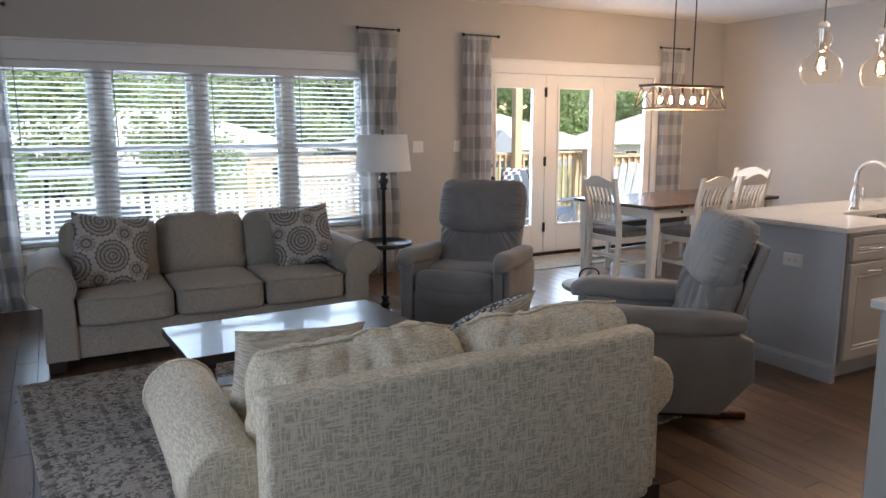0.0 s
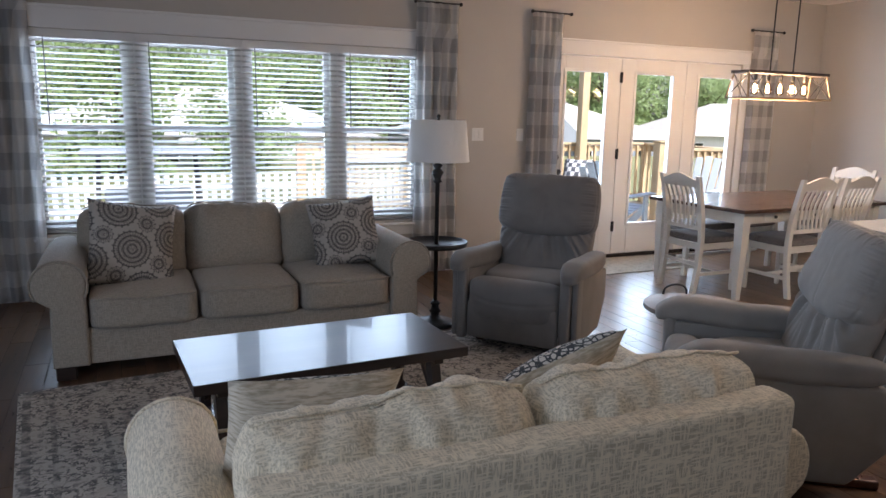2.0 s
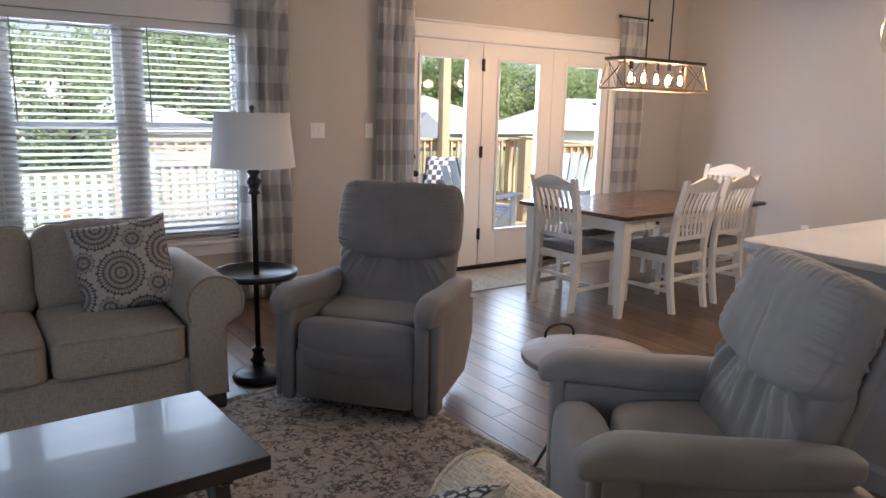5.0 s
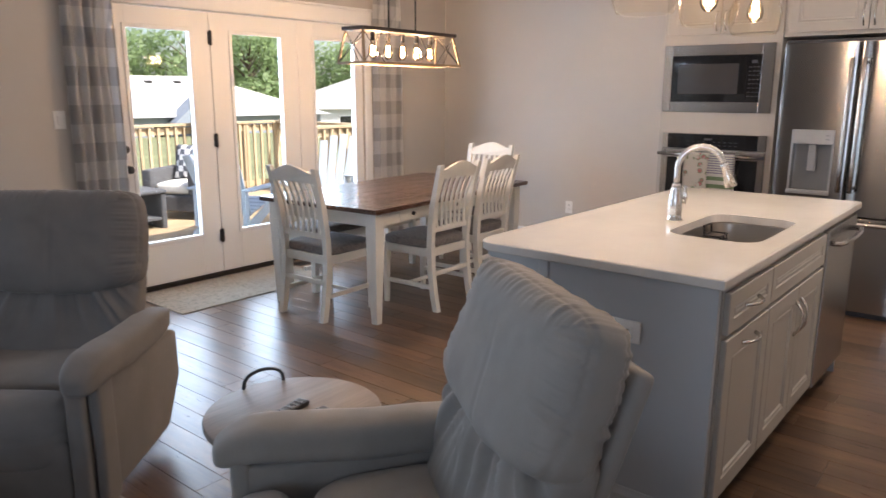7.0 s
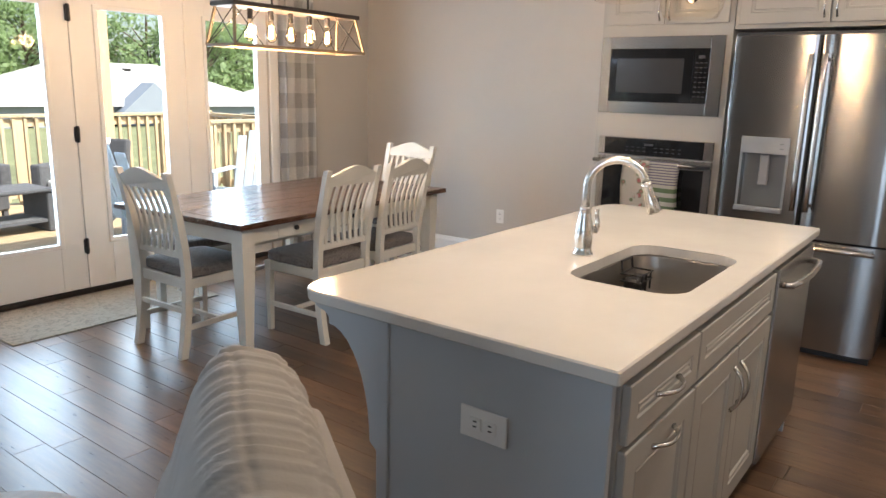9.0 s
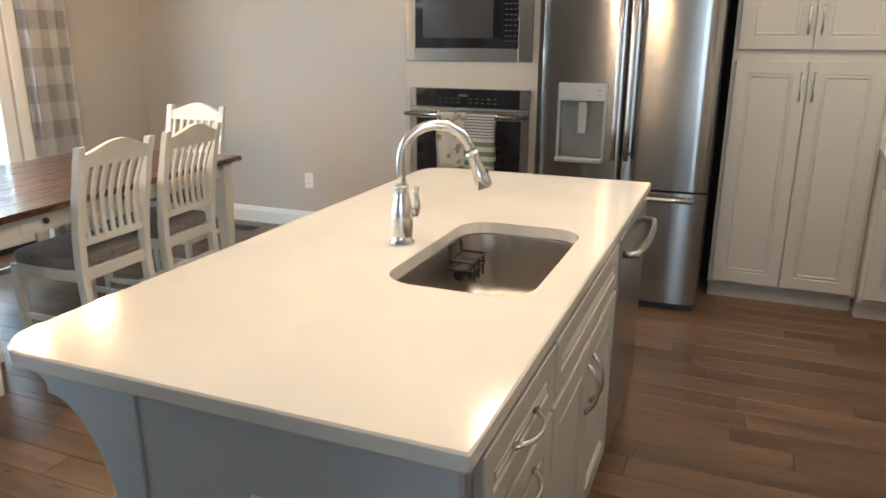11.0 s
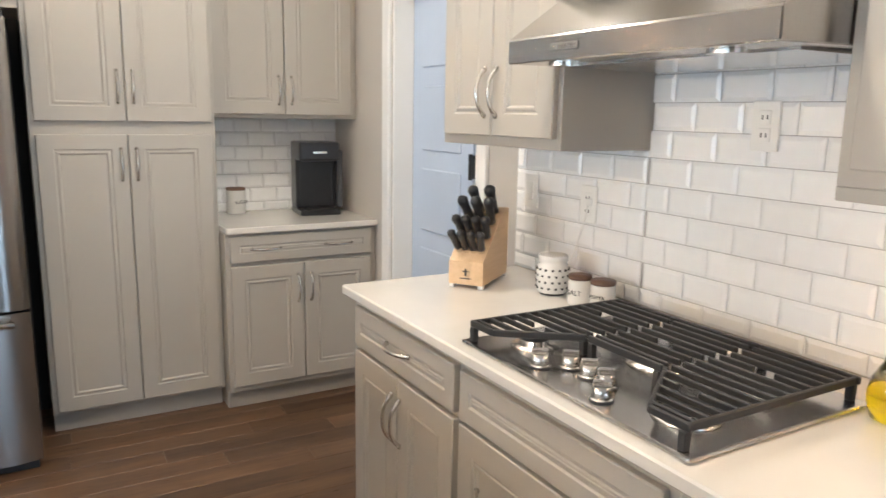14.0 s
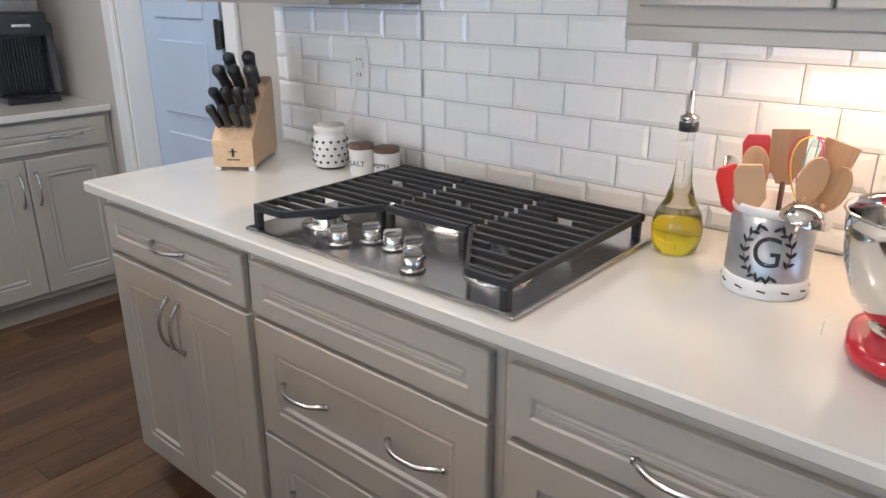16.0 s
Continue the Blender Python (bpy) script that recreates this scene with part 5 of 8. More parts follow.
# ---- dining ----
M_CREAM = mat("cream_painted_wood", (0.70, 0.67, 0.60), 0.45, var=0.04, scale=6, fine=90, bmp=0.05)
M_TABLETOP = wood_mat("dark_walnut_top", (0.095, 0.045, 0.026), (0.035, 0.017, 0.011), 0.28, 'x', rand=0.18, coat=0.3)
M_SEAT = weave_mat("grey_seat_cloth", (0.21, 0.185, 0.17), (0.11, 0.10, 0.09), 90, 90)
TURN4 = 3.6
dt = thing("dining_table", pose(5.42, 5.25, 0, 0, 0, TURN4), "farmhouse dining table with dark walnut planked top and cream legs", "table")
TL, TW = 1.87, 1.07
for i in range(7):
    y0 = 0.002 + i * (TW - 0.004) / 7
    part("top_plank", boxb(0.075, TL - 0.075, y0, y0 + (TW - 0.004) / 7 - 0.0012, 0.728, 0.758, 0.002), M_TABLETOP, dt)
for a in (0.0, TL - 0.0745):
    part("breadboard", boxb(a, a + 0.0745, 0, TW, 0.728, 0.758, 0.003), M_TABLETOP, dt)
ap = bmesh.new()
for y in (0.085, TW - 0.105):
    box(ap, 0.13, TL - 0.13, y, y + 0.02, 0.63, 0.727)
for x in (0.085, TL - 0.105):
    box(ap, x, x + 0.02, 0.105, TW - 0.105, 0.63, 0.727)
part("apron", ap, M_CREAM, dt)
drw = part("drawer", boxb(0.33, 1.06, 0.077, 0.086, 0.642, 0.715, 0.003), M_CREAM, dt)
for kx in (0.45, 0.94):
    k = bmesh.new()
    puffy(k, (0.028, 0.026, 0.028), (kx, 0.062, 0.678), k=2.3, n=4)
    part("knob", k, M_BLACK, drw, "black drawer knob", smooth=True)
for x in (0.045, TL - 0.045 - 0.085):
    for y in (0.045, TW - 0.045 - 0.085):
        lg = bmesh.new()
        box(lg, x, x + 0.085, y, y + 0.085, 0.60, 0.727, 0.003)
        c = (x + 0.0425, y + 0.0425)
        vs = box(lg, x, x + 0.085, y, y + 0.085, 0.0, 0.6005)
        for v in vs:
            if v.co.z < 0.1:
                v.co.x = c[0] + (v.co.x - c[0]) * 0.55
                v.co.y = c[1] + (v.co.y - c[1]) * 0.55
        part("leg", lg, M_CREAM, dt)


def dining_chair():
    """A slat-back chair that faces +y: seat on legs, curved slats under a shaped crest."""
    root = thing("dining_chair", Matrix(), "cream painted slat-back dining chair with a grey upholstered seat", "chair", "chairs round the table")
    W2 = 0.205

    def back_y(z):
        u = max(0.0, (z - 0.45) / 0.56)
        return -0.19 - 0.10 * u ** 1.6 + (0.0 if z > 0.45 else -0.05 * ((0.45 - z) / 0.45) ** 2)
    for s in (-1, 1):
        p = bmesh.new()
        zs = [0.0, 0.12, 0.25, 0.38, 0.47, 0.6, 0.75, 0.9, 1.0]
        rows = []
        for z in zs:
            y, hw, hd = back_y(z), 0.019, 0.021 if z < 0.9 else 0.016
            rows.append([p.verts.new((s * (W2 - 0.005 + 0.02 * max(0, z - 0.45)) + dx * hw, y + dy * hd, z)) for dx, dy in ((-1, -1), (1, -1), (1, 1), (-1, 1))])
        for a, b in zip(rows, rows[1:]):
            for i in range(4):
                p.faces.new((a[i], a[(i + 1) % 4], b[(i + 1) % 4], b[i]))
        p.faces.new(rows[0][::-1])
        p.faces.new(rows[-1])
        part("back_post", p, M_CREAM, root)
        f = bmesh.new()
        vs = box(f, s * W2 - 0.02, s * W2 + 0.02, 0.185, 0.225, 0.0, 0.43)
        for v in vs:
            if v.co.z < 0.1:
                v.co.x = s * W2 + (v.co.x - s * W2) * 0.7
                v.co.y = 0.205 + (v.co.y - 0.205) * 0.7
        part("front_leg", f, M_CREAM, root)
        part("side_stretcher", boxb(s * W2 - 0.009, s * W2 + 0.009, -0.20, 0.19, 0.15, 0.18, 0.003), M_CREAM, root)
        part("seat_rail", boxb(s * W2 - 0.012, s * W2 + 0.012, -0.18, 0.19, 0.375, 0.43, 0.002), M_CREAM, root)
    part("front_stretcher", boxb(-W2 + 0.01, W2 - 0.01, 0.0, 0.018, 0.152, 0.178, 0.003), M_CREAM, root)
    part("back_stretcher", boxb(-W2 + 0.012, W2 - 0.012, -0.215, -0.197, 0.24, 0.27, 0.003), M_CREAM, root)
    part("seat_rail", boxb(-W2 + 0.02, W2 - 0.02, 0.192, 0.216, 0.375, 0.43, 0.002), M_CREAM, root)
    part("seat_rail", boxb(-W2 + 0.02, W2 - 0.02, -0.198, -0.178, 0.375, 0.43, 0.002), M_CREAM, root)
    part("seat", puff((0.45, 0.42, 0.065), (0, 0.025, 0.46), k=7, crown=(0, 0, 0.012), n=10), M_SEAT, root, smooth=True)
    cr = bmesh.new()
    out = [(-0.205, 0.905), (0.205, 0.905)]
    for i in range(13):
        u = 1 - 2 * i / 12
        out.append((u * 0.215, 0.995 + 0.028 * math.cos(u * math.pi * 0.95) - 0.006))
    prism(cr, out, -0.012, 0.012)
    for v in cr.verts:
        v.co.y += back_y(v.co.z) - 0.012 * (1 - (v.co.x / 0.21) ** 2)
    part("crest_rail", cr, M_CREAM, root)
    lo = boxb(-0.20, 0.20, -0.011, 0.011, 0.54, 0.575, 0.003)
    lo.transform(Matrix.Translation((0, back_y(0.56), 0)))
    part("lower_rail", lo, M_CREAM, root)
    for i in range(7):
        x = -0.15 + i * 0.05
        s = bmesh.new()
        rows = []
        for j in range(7):
            z = 0.57 + j * 0.34 / 6
            y = back_y(z) + 0.022 * math.sin(math.pi * j / 6) - 0.008
            rows.append([s.verts.new((x * (1 + 0.12 * (j / 6)) + dx * 0.0105, y + dy * 0.006, z)) for dx, dy in ((-1, -1), (1, -1), (1, 1), (-1, 1))])
        for a, b in zip(rows, rows[1:]):
            for i2 in range(4):
                s.faces.new((a[i2], a[(i2 + 1) % 4], b[(i2 + 1) % 4], b[i2]))
        part("slat", s, M_CREAM, root)
    return root


ch = dining_chair()
ch.matrix_basis = pose(5.53, 5.83, 0, 0, 0, -90 + 2)
for m in (pose(6.14, 5.46, 0, 0, 0, 2), pose(6.70, 5.51, 0, 0, 0, 4), pose(7.42, 6.02, 0, 0, 0, 90 + 4)):
    copy_thing(ch, m)

# bench on the far side
bn = thing("dining_bench", pose(5.75, 6.18, 0, 0, 0, TURN4), "cream wooden dining bench with a grey padded seat", "bench")
part("seat", puff((1.30, 0.36, 0.07), (0.58, 0.18, 0.455), k=8, crown=(0, 0, 0.01), n=12), M_SEAT, bn, smooth=True)
for y in (0.03, 0.31):
    part("rail", boxb(0.0, 1.16, y, y + 0.02, 0.365, 0.42), M_CREAM, bn)
for x in (-0.02, 1.14):
    for y in (0.02, 0.30):
        part("leg", boxb(x, x + 0.045, y, y + 0.045, 0, 0.42, 0.003), M_CREAM, bn)
    part("rail", boxb(x + 0.01, x + 0.03, 0.065, 0.30, 0.365, 0.42), M_CREAM, bn)
part("stretcher", boxb(0.025, 1.14, 0.165, 0.185, 0.14, 0.17), M_CREAM, bn)

# chandelier: an open trapezoid frame with five bulbs
M_BULB = glass_mat("clear_bulb_glass", (1.0, 0.93, 0.82), thin=True)
M_FILAMENT = glow_mat("glowing_filament", (1.0, 0.66, 0.32), 75)
M_GUNWOOD = wood_mat("dark_stained_frame", (0.06, 0.045, 0.035), (0.03, 0.022, 0.018), 0.5, 'x')
M_BRONZE = mat("pale_wood_edge", (0.30, 0.22, 0.13), 0.5, var=0.1)
cd = thing("chandelier", pose(6.205, 5.74, 0, 0, 0, 1), "rectangular open-frame chandelier with five clear bulbs, lit", "ceiling lamp")
TH, BH, ty, by, tz, bz = 0.47, 0.505, 0.08, 0.12, 1.855, 1.65
part("top_plate", boxb(-TH - 0.02, TH + 0.02, -ty - 0.02, ty + 0.02, tz, tz + 0.025, 0.003), M_GUNWOOD, cd)
for s in (-1, 1):
    part("frame_bar", boxb(-BH, BH, s * by - 0.008, s * by + 0.008, bz - 0.008, bz + 0.008), M_BRONZE, cd)
    part("frame_bar", boxb(s * BH - 0.008, s * BH + 0.008, -by + 0.008, by - 0.008, bz - 0.008, bz + 0.008), M_BRONZE, cd)
    for q in (-1, 1):
        b = bmesh.new()
        tube(b, [(s * TH, q * ty, tz), (s * BH, q * by, bz)], 0.009, 4)
        part("frame_bar", b, M_BRONZE, cd)
    for q in (-1, 1):
        b = bmesh.new()
        tube(b, [(s * TH, q * ty, tz), (s * (BH - 0.0), -q * by, bz)], 0.003, 6)
        tube(b, [(s * TH, q * ty, tz), (s * (BH - 0.20), q * by, bz)], 0.003, 6)
        tube(b, [(s * (TH - 0.18), q * ty, tz), (s * BH, q * by, bz)], 0.003, 6)
        part("cross_wire", b, M_BLACK, cd)
for x in (-0.14, 0.14):
    b = bmesh.new()
    tube(b, [(x, 0, tz + 0.02), (x, 0, 2.74)], 0.006, 8)
    part("rod", b, M_BLACK, cd)
part("canopy", boxb(-0.2, 0.2, -0.055, 0.055, 2.74, CEIL - 0.001, 0.004), M_BLACK, cd)


def bulb(parent, at, s=1.0, up=False):
    """A clear teardrop bulb hanging at a socket, with its glowing filament."""
    x, y, z = at
    b = bmesh.new()
    lathe(b, [(0.0, -0.115 * s), (0.014 * s, -0.112 * s), (0.028 * s, -0.095 * s), (0.032 * s, -0.078 * s), (0.028 * s, -0.055 * s), (0.016 * s, -0.02 * s), (0.013 * s, 0.0)], 16, (x, y, z))
    g = part("bulb", b, M_BULB, parent, smooth=True)
    g.visible_shadow = False
    f = bmesh.new()
    for k in range(4):
        a = k * math.pi / 2
        tube(f, [(x + 0.006 * math.cos(a) * s, y + 0.006 * math.sin(a) * s, z - 0.03 * s), (x + 0.010 * math.cos(a) * s, y + 0.010 * math.sin(a) * s, z - 0.092 * s)], 0.0042 * s, 6)
    part("filament", f, M_FILAMENT, g)
    return g


for i in range(5):
    x = -0.30 + i * 0.15
    b = bmesh.new()
    cyl(b, (x, 0, tz - 0.055), 0.016, 0.055, 14)
    part("socket", b, M_BLACK, cd)
    bulb(cd, (x, 0, tz - 0.055), 1.05)
point_lamp("chandelier_light", (6.0, 5.74, 1.74), 12.0, (1.0, 0.66, 0.38), 0.05)
point_lamp("chandelier_light", (6.4, 5.74, 1.74), 12.0, (1.0, 0.66, 0.38), 0.05)

# pendants over the island
M_PGLASS = glass_mat("clear_pendant_glass", (1.0, 0.965, 0.90), thin=True, sheen=1.08)


def pendant(x, y):
    root = thing("pendant_lamp", pose(x, y, 0.02), "clear blown glass globe pendant with a glowing bulb", "ceiling lamp", "pendants over the island")
    g = bmesh.new()
    prof = [(0.085, 1.71), (0.098, 1.715), (0.112, 1.745), (0.120, 1.79), (0.116, 1.83), (0.100, 1.865), (0.072, 1.89), (0.044, 1.91), (0.032, 1.925), (0.042, 1.94), (0.052, 1.965), (0.050, 1.985), (0.037, 2.01), (0.025, 2.02)]
    lathe(g, prof, 40)
    gl = part("globe", g, M_PGLASS, root, smooth=True)
    gl.visible_shadow = False
    s = bmesh.new()
    lathe(s, [(0, 1.90), (0.02, 1.90), (0.022, 1.97), (0.03, 2.03), (0.032, 2.06), (0.012, 2.08), (0, 2.08)], 20)
    part("socket", s, M_NICKEL, root, smooth=True)
    c = bmesh.new()
    tube(c, [(0, 0, 2.07), (0, 0, 2.735)], 0.004, 8)
    part("cord", c, M_BLACK, root)
    k = bmesh.new()
    lathe(k, [(0, 2.73), (0.055, 2.732), (0.06, 2.745), (0.06, CEIL - 0.021), (0, CEIL - 0.021)], 28)
    part("canopy", k, M_NICKEL, root, smooth=True)
    bulb(root, (0, 0, 1.90), 1.15)
    point_lamp("pendant_light", (x, y, 1.84), 5.4, WARM, 0.04)
    return root


for x in (4.82, 5.43, 6.04):
    pendant(x, 3.32)


# ---- outlets and switches ----
def wall_plate(name, m, label, w=0.075, h=0.118, kind="outlet", gang=1):
    """A cover plate, its face towards local -y."""
    root = thing(name, m, label, "wall plate")
    part("plate", boxb(-w / 2, w / 2, -0.006, 0, -h / 2, h / 2, 0.002), M_WHITEPL, root)
    if kind == "outlet":
        horiz = w > h
        for s in (-1, 1):
            cx, cz = (s * 0.021, 0) if horiz else (0, s * 0.021)
            f = boxb(cx - 0.0165, cx + 0.0165, -0.0085, -0.0055, cz - 0.0165, cz + 0.0165, 0.004)
            sock = part("socket", f, M_WHITEPL, root)
            sl = bmesh.new()
            for q in (-1, 1):
                if horiz:
                    box(sl, cx - 0.005, cx + 0.005, -0.0092, -0.0084, cz + q * 0.0065 - 0.0016, cz + q * 0.0065 + 0.0016)
                else:
                    box(sl, cx + q * 0.0065 - 0.0016, cx + q * 0.0065 + 0.0016, -0.0092, -0.0084, cz - 0.005, cz + 0.005)
            part("slot", sl, M_DARKGAP, sock)
    else:
        for g in range(gang):
            cx = (g - (gang - 1) / 2) * 0.046
            part("rocker", boxb(cx - 0.016, cx + 0.016, -0.010, -0.0055, -0.033, 0.033, 0.002), M_WHITEPL, root)
    return root


wall_plate("outlet", Matrix(((0, 1, 0, 4.5245), (-1, 0, 0, 3.195), (0, 0, 1, 0.682), (0, 0, 0, 1))), "white duplex outlet on the island's end panel", 0.13, 0.078)
wall_plate("outlet", Matrix(((0, 1, 0, EX - 0.0005), (-1, 0, 0, 5.62), (0, 0, 1, 0.38), (0, 0, 0, 1))), "white duplex outlet low on the dining wall")
wall_plate("light_switch", Matrix(((0, 1, 0, EX - 0.0005), (-1, 0, 0, 4.72), (0, 0, 1, 1.13), (0, 0, 0, 1))), "white switch beside the oven cabinet", kind="switch")
wall_plate("light_switch", pose(3.985, NY - 0.0005, 1.28), "white double switch between the curtains", 0.12, kind="switch", gang=2)
wall_plate("light_switch", pose(4.44, NY - 0.0005, 1.28), "white switch half hidden behind a curtain", kind="switch")
wall_plate("outlet", pose(6.185, SY + 0.0235, 1.185, 0, 0, 180), "white outlet on the tiled wall with a cord plugged in")
wall_plate("light_switch", pose(6.485, SY + 0.0235, 1.20, 0, 0, 180), "white switch on the tiled wall", kind="switch")
wall_plate("outlet", pose(4.79, SY + 0.0235, 1.14, 0, 0, 180), "white outlet on the tiled wall behind the utensils")
wall_plate("outlet", pose(5.58, SY + 0.0235, 1.44, 0, 0, 180), "white outlet on the tiled wall under the hood")


def floor_vent(x, y, rz):
    root = thing("floor_vent", pose(x, y, 0, 0, 0, rz), "dark brown floor register with slots", "vent")
    part("frame", boxb(-0.15, 0.15, -0.065, 0.065, 0.0005, 0.005, 0.002), M_BLACK, root)
    lo = None
    for i in range(14):
        mm = Matrix.Translation((-0.12 + i * 0.0185, 0, 0.005))
        if lo is None:
            lo = part("louvre", boxb(-0.004, 0.004, -0.045, 0.045, 0, 0.002), M_GUNWOOD, root, at=mm)
        else:
            share("louvre", lo, root, mm)


floor_vent(8.21, 6.15, 90)
floor_vent(6.36, 7.02, 0)

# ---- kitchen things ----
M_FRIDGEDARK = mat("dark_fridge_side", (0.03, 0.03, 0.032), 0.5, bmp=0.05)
fg = thing("refrigerator", on_east(3.595, 7.70), "stainless steel french-door refrigerator with a water dispenser", "refrigerator")
FW = 0.915
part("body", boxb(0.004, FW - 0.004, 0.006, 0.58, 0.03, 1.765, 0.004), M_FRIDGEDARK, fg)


def bowed_door(x0, x1, z0, z1, hole=None):
    """A steel door with a slightly bowed face and rounded long edges, towards -y."""
    bm = bmesh.new()

    def slab(xa, xb, za, zb, n):
        prof = []
        for i in range(n + 1):
            x = xa + (xb - xa) * i / n
            u = (x - x0) / (x1 - x0)
            e = min(u, 1 - u) * (x1 - x0)
            prof.append((x, -0.085 - 0.006 * math.sin(math.pi * u) + (0.0 if e > 0.02 else 0.02 * (1 - e / 0.02) ** 2)))
        prism(bm, prof + [(xb, 0.0), (xa, 0.0)], za, zb, axis='z')
    if hole is None:
        slab(x0, x1, z0, z1, 10)
    else:
        ha, hb, hc, hd_ = hole
        slab(x0, ha, z0, z1, 8)
        slab(hb, x1, z0, z1, 8)
        slab(ha, hb, z0, hc, 4)
        slab(ha, hb, hd_, z1, 4)
    return bm


zs = 0.678
ld = soft(part("door", bowed_door(0.003, FW / 2 - 0.003, zs, 1.78, (0.117, 0.353, 0.82, 1.13)), M_STEEL, fg), 30)
rd = soft(part("door", bowed_door(FW / 2 + 0.003, FW - 0.003, zs, 1.78), M_STEEL, fg), 30)
fd = soft(part("freezer_drawer", bowed_door(0.003, FW - 0.003, 0.045, zs - 0.012), M_STEEL, fg), 30)


def bar_handle(pts, r, parent, name="handle", posts=()):
    b = bmesh.new()
    tube(b, pts, r, 10)
    for a, c in posts:
        tube(b, [a, c], r * 0.8, 8)
    return part(name, b, M_STEELH, parent, "brushed steel bar handle", smooth=True)


for x, dr in ((FW / 2 - 0.035, ld), (FW / 2 + 0.035, rd)):
    bar_handle([(x, -0.135, 0.83), (x, -0.142, 1.0), (x, -0.142, 1.5), (x, -0.135, 1.68)], 0.014, dr, posts=(((x, -0.135, 0.86), (x, -0.085, 0.86)), ((x, -0.135, 1.65), (x, -0.085, 1.65))))
bar_handle([(0.06, -0.132, 0.635), (0.2, -0.142, 0.635), (FW - 0.2, -0.142, 0.635), (FW - 0.06, -0.132, 0.635)], 0.014, fd, posts=(((0.09, -0.135, 0.635), (0.09, -0.085, 0.635)), ((FW - 0.09, -0.135, 0.635), (FW - 0.09, -0.085, 0.635))))
# dispenser
dx0, dx1, dz0, dz1 = 0.105, 0.365, 0.80, 1.225
db = bmesh.new()
box(db, dx0, dx1, -0.096, -0.088, 1.13, dz1, 0.002)
box(db, dx0, dx0 + 0.012, -0.096, -0.088, dz0, 1.13)
box(db, dx1 - 0.012, dx1, -0.096, -0.088, dz0, 1.13)
M_PALESTEEL = mat("pale_satin_steel", (0.38, 0.385, 0.39), 0.38, metal=0.85, bmp=0.0)
disp = part("dispenser", db, M_PALESTEEL, ld, "water and ice dispenser")
rec = bmesh.new()
box(rec, 0.1175, 0.3525, -0.02, -0.004, 0.8205, 1.1295)
part("recess", rec, mat("grey_dispenser_recess", (0.20, 0.205, 0.21), 0.35, metal=0.5, bmp=0.0), ld)
sp = bmesh.new()
box(sp, 0.212, 0.262, -0.075, -0.05, 0.95, 1.129, 0.006)
part("paddle", sp, M_GREYPL, ld)
tr = bmesh.new()
box(tr, dx0, dx1, -0.125, -0.086, dz0, dz0 + 0.028, 0.006, 2)
part("drip_tray", tr, M_PALESTEEL, ld)
for i in range(2):
    part("button", boxb(dx1 - 0.05, dx1 - 0.028, -0.0975, -0.096, 1.16 + i * 0.026, 1.165 + i * 0.026), M_GREYPL, ld)
part("badge", boxb(FW - 0.135, FW - 0.10, -0.0935, -0.090, 1.655, 1.69, 0.001), M_CHROME, rd)
# solid dark strip in place of the shade above the doors
part("gap_shade", boxb(0.01, FW - 0.01, -0.06, 0.006, 1.781, 1.80), M_FRIDGEDARK, fg)
part("foot_grille", boxb(0.02, FW - 0.02, -0.04, 0.004, 0.0, 0.043), M_FRIDGEDARK, fg)

# microwave, built in
mw = thing("microwave", on_east(4.545, 7.94), "built-in stainless microwave with a black glass door", "microwave")
fr = bmesh.new()
mw_w, a0, a1 = 0.815, 1.315, 1.812
gx0, gx1, gz0, gz1 = 0.065, 0.728, 1.392, 1.732
box(fr, 0, gx0, -0.022, 0.0, a0, a1, 0.003)
box(fr, gx1, mw_w, -0.022, 0.0, a0, a1, 0.003)
box(fr, gx0, gx1, -0.022, 0.0, a0, gz0, 0.003)
box(fr, gx0, gx1, -0.022, 0.0, gz1, a1, 0.003)
part("trim_frame", fr, M_STEELH, mw)
part("door", boxb(gx0, gx1 - 0.10, -0.016, -0.002, gz0, gz1, 0.002), M_BLACKGLASS, mw)
cp = part("control_panel", boxb(gx1 - 0.099, gx1, -0.016, -0.002, gz0, gz1, 0.002), M_BLACKGLASS, mw)
part("window", boxb(gx0 + 0.05, gx1 - 0.16, -0.0175, -0.016, gz0 + 0.06, gz1 - 0.06), mat("grey_microwave_window", (0.05, 0.05, 0.052), 0.08, bmp=0.0), mw)
M_LEGEND = mat("grey_legend", (0.045, 0.045, 0.048), 0.6, bmp=0.0)
lg = None
for r in range(8):
    for c in range(3):
        mm = Matrix.Translation((gx1 - 0.085 + c * 0.028, -0.0165, gz0 + 0.04 + r * 0.03))
        if lg is None:
            lg = part("legend", boxb(0, 0.016, -0.0006, 0, 0, 0.006), M_LEGEND, cp, at=mm)
        else:
            share("legend", lg, cp, mm)
part("display", boxb(gx1 - 0.07, gx1 - 0.03, -0.0172, -0.016, gz1 - 0.06, gz1 - 0.04), M_LEGEND, cp)

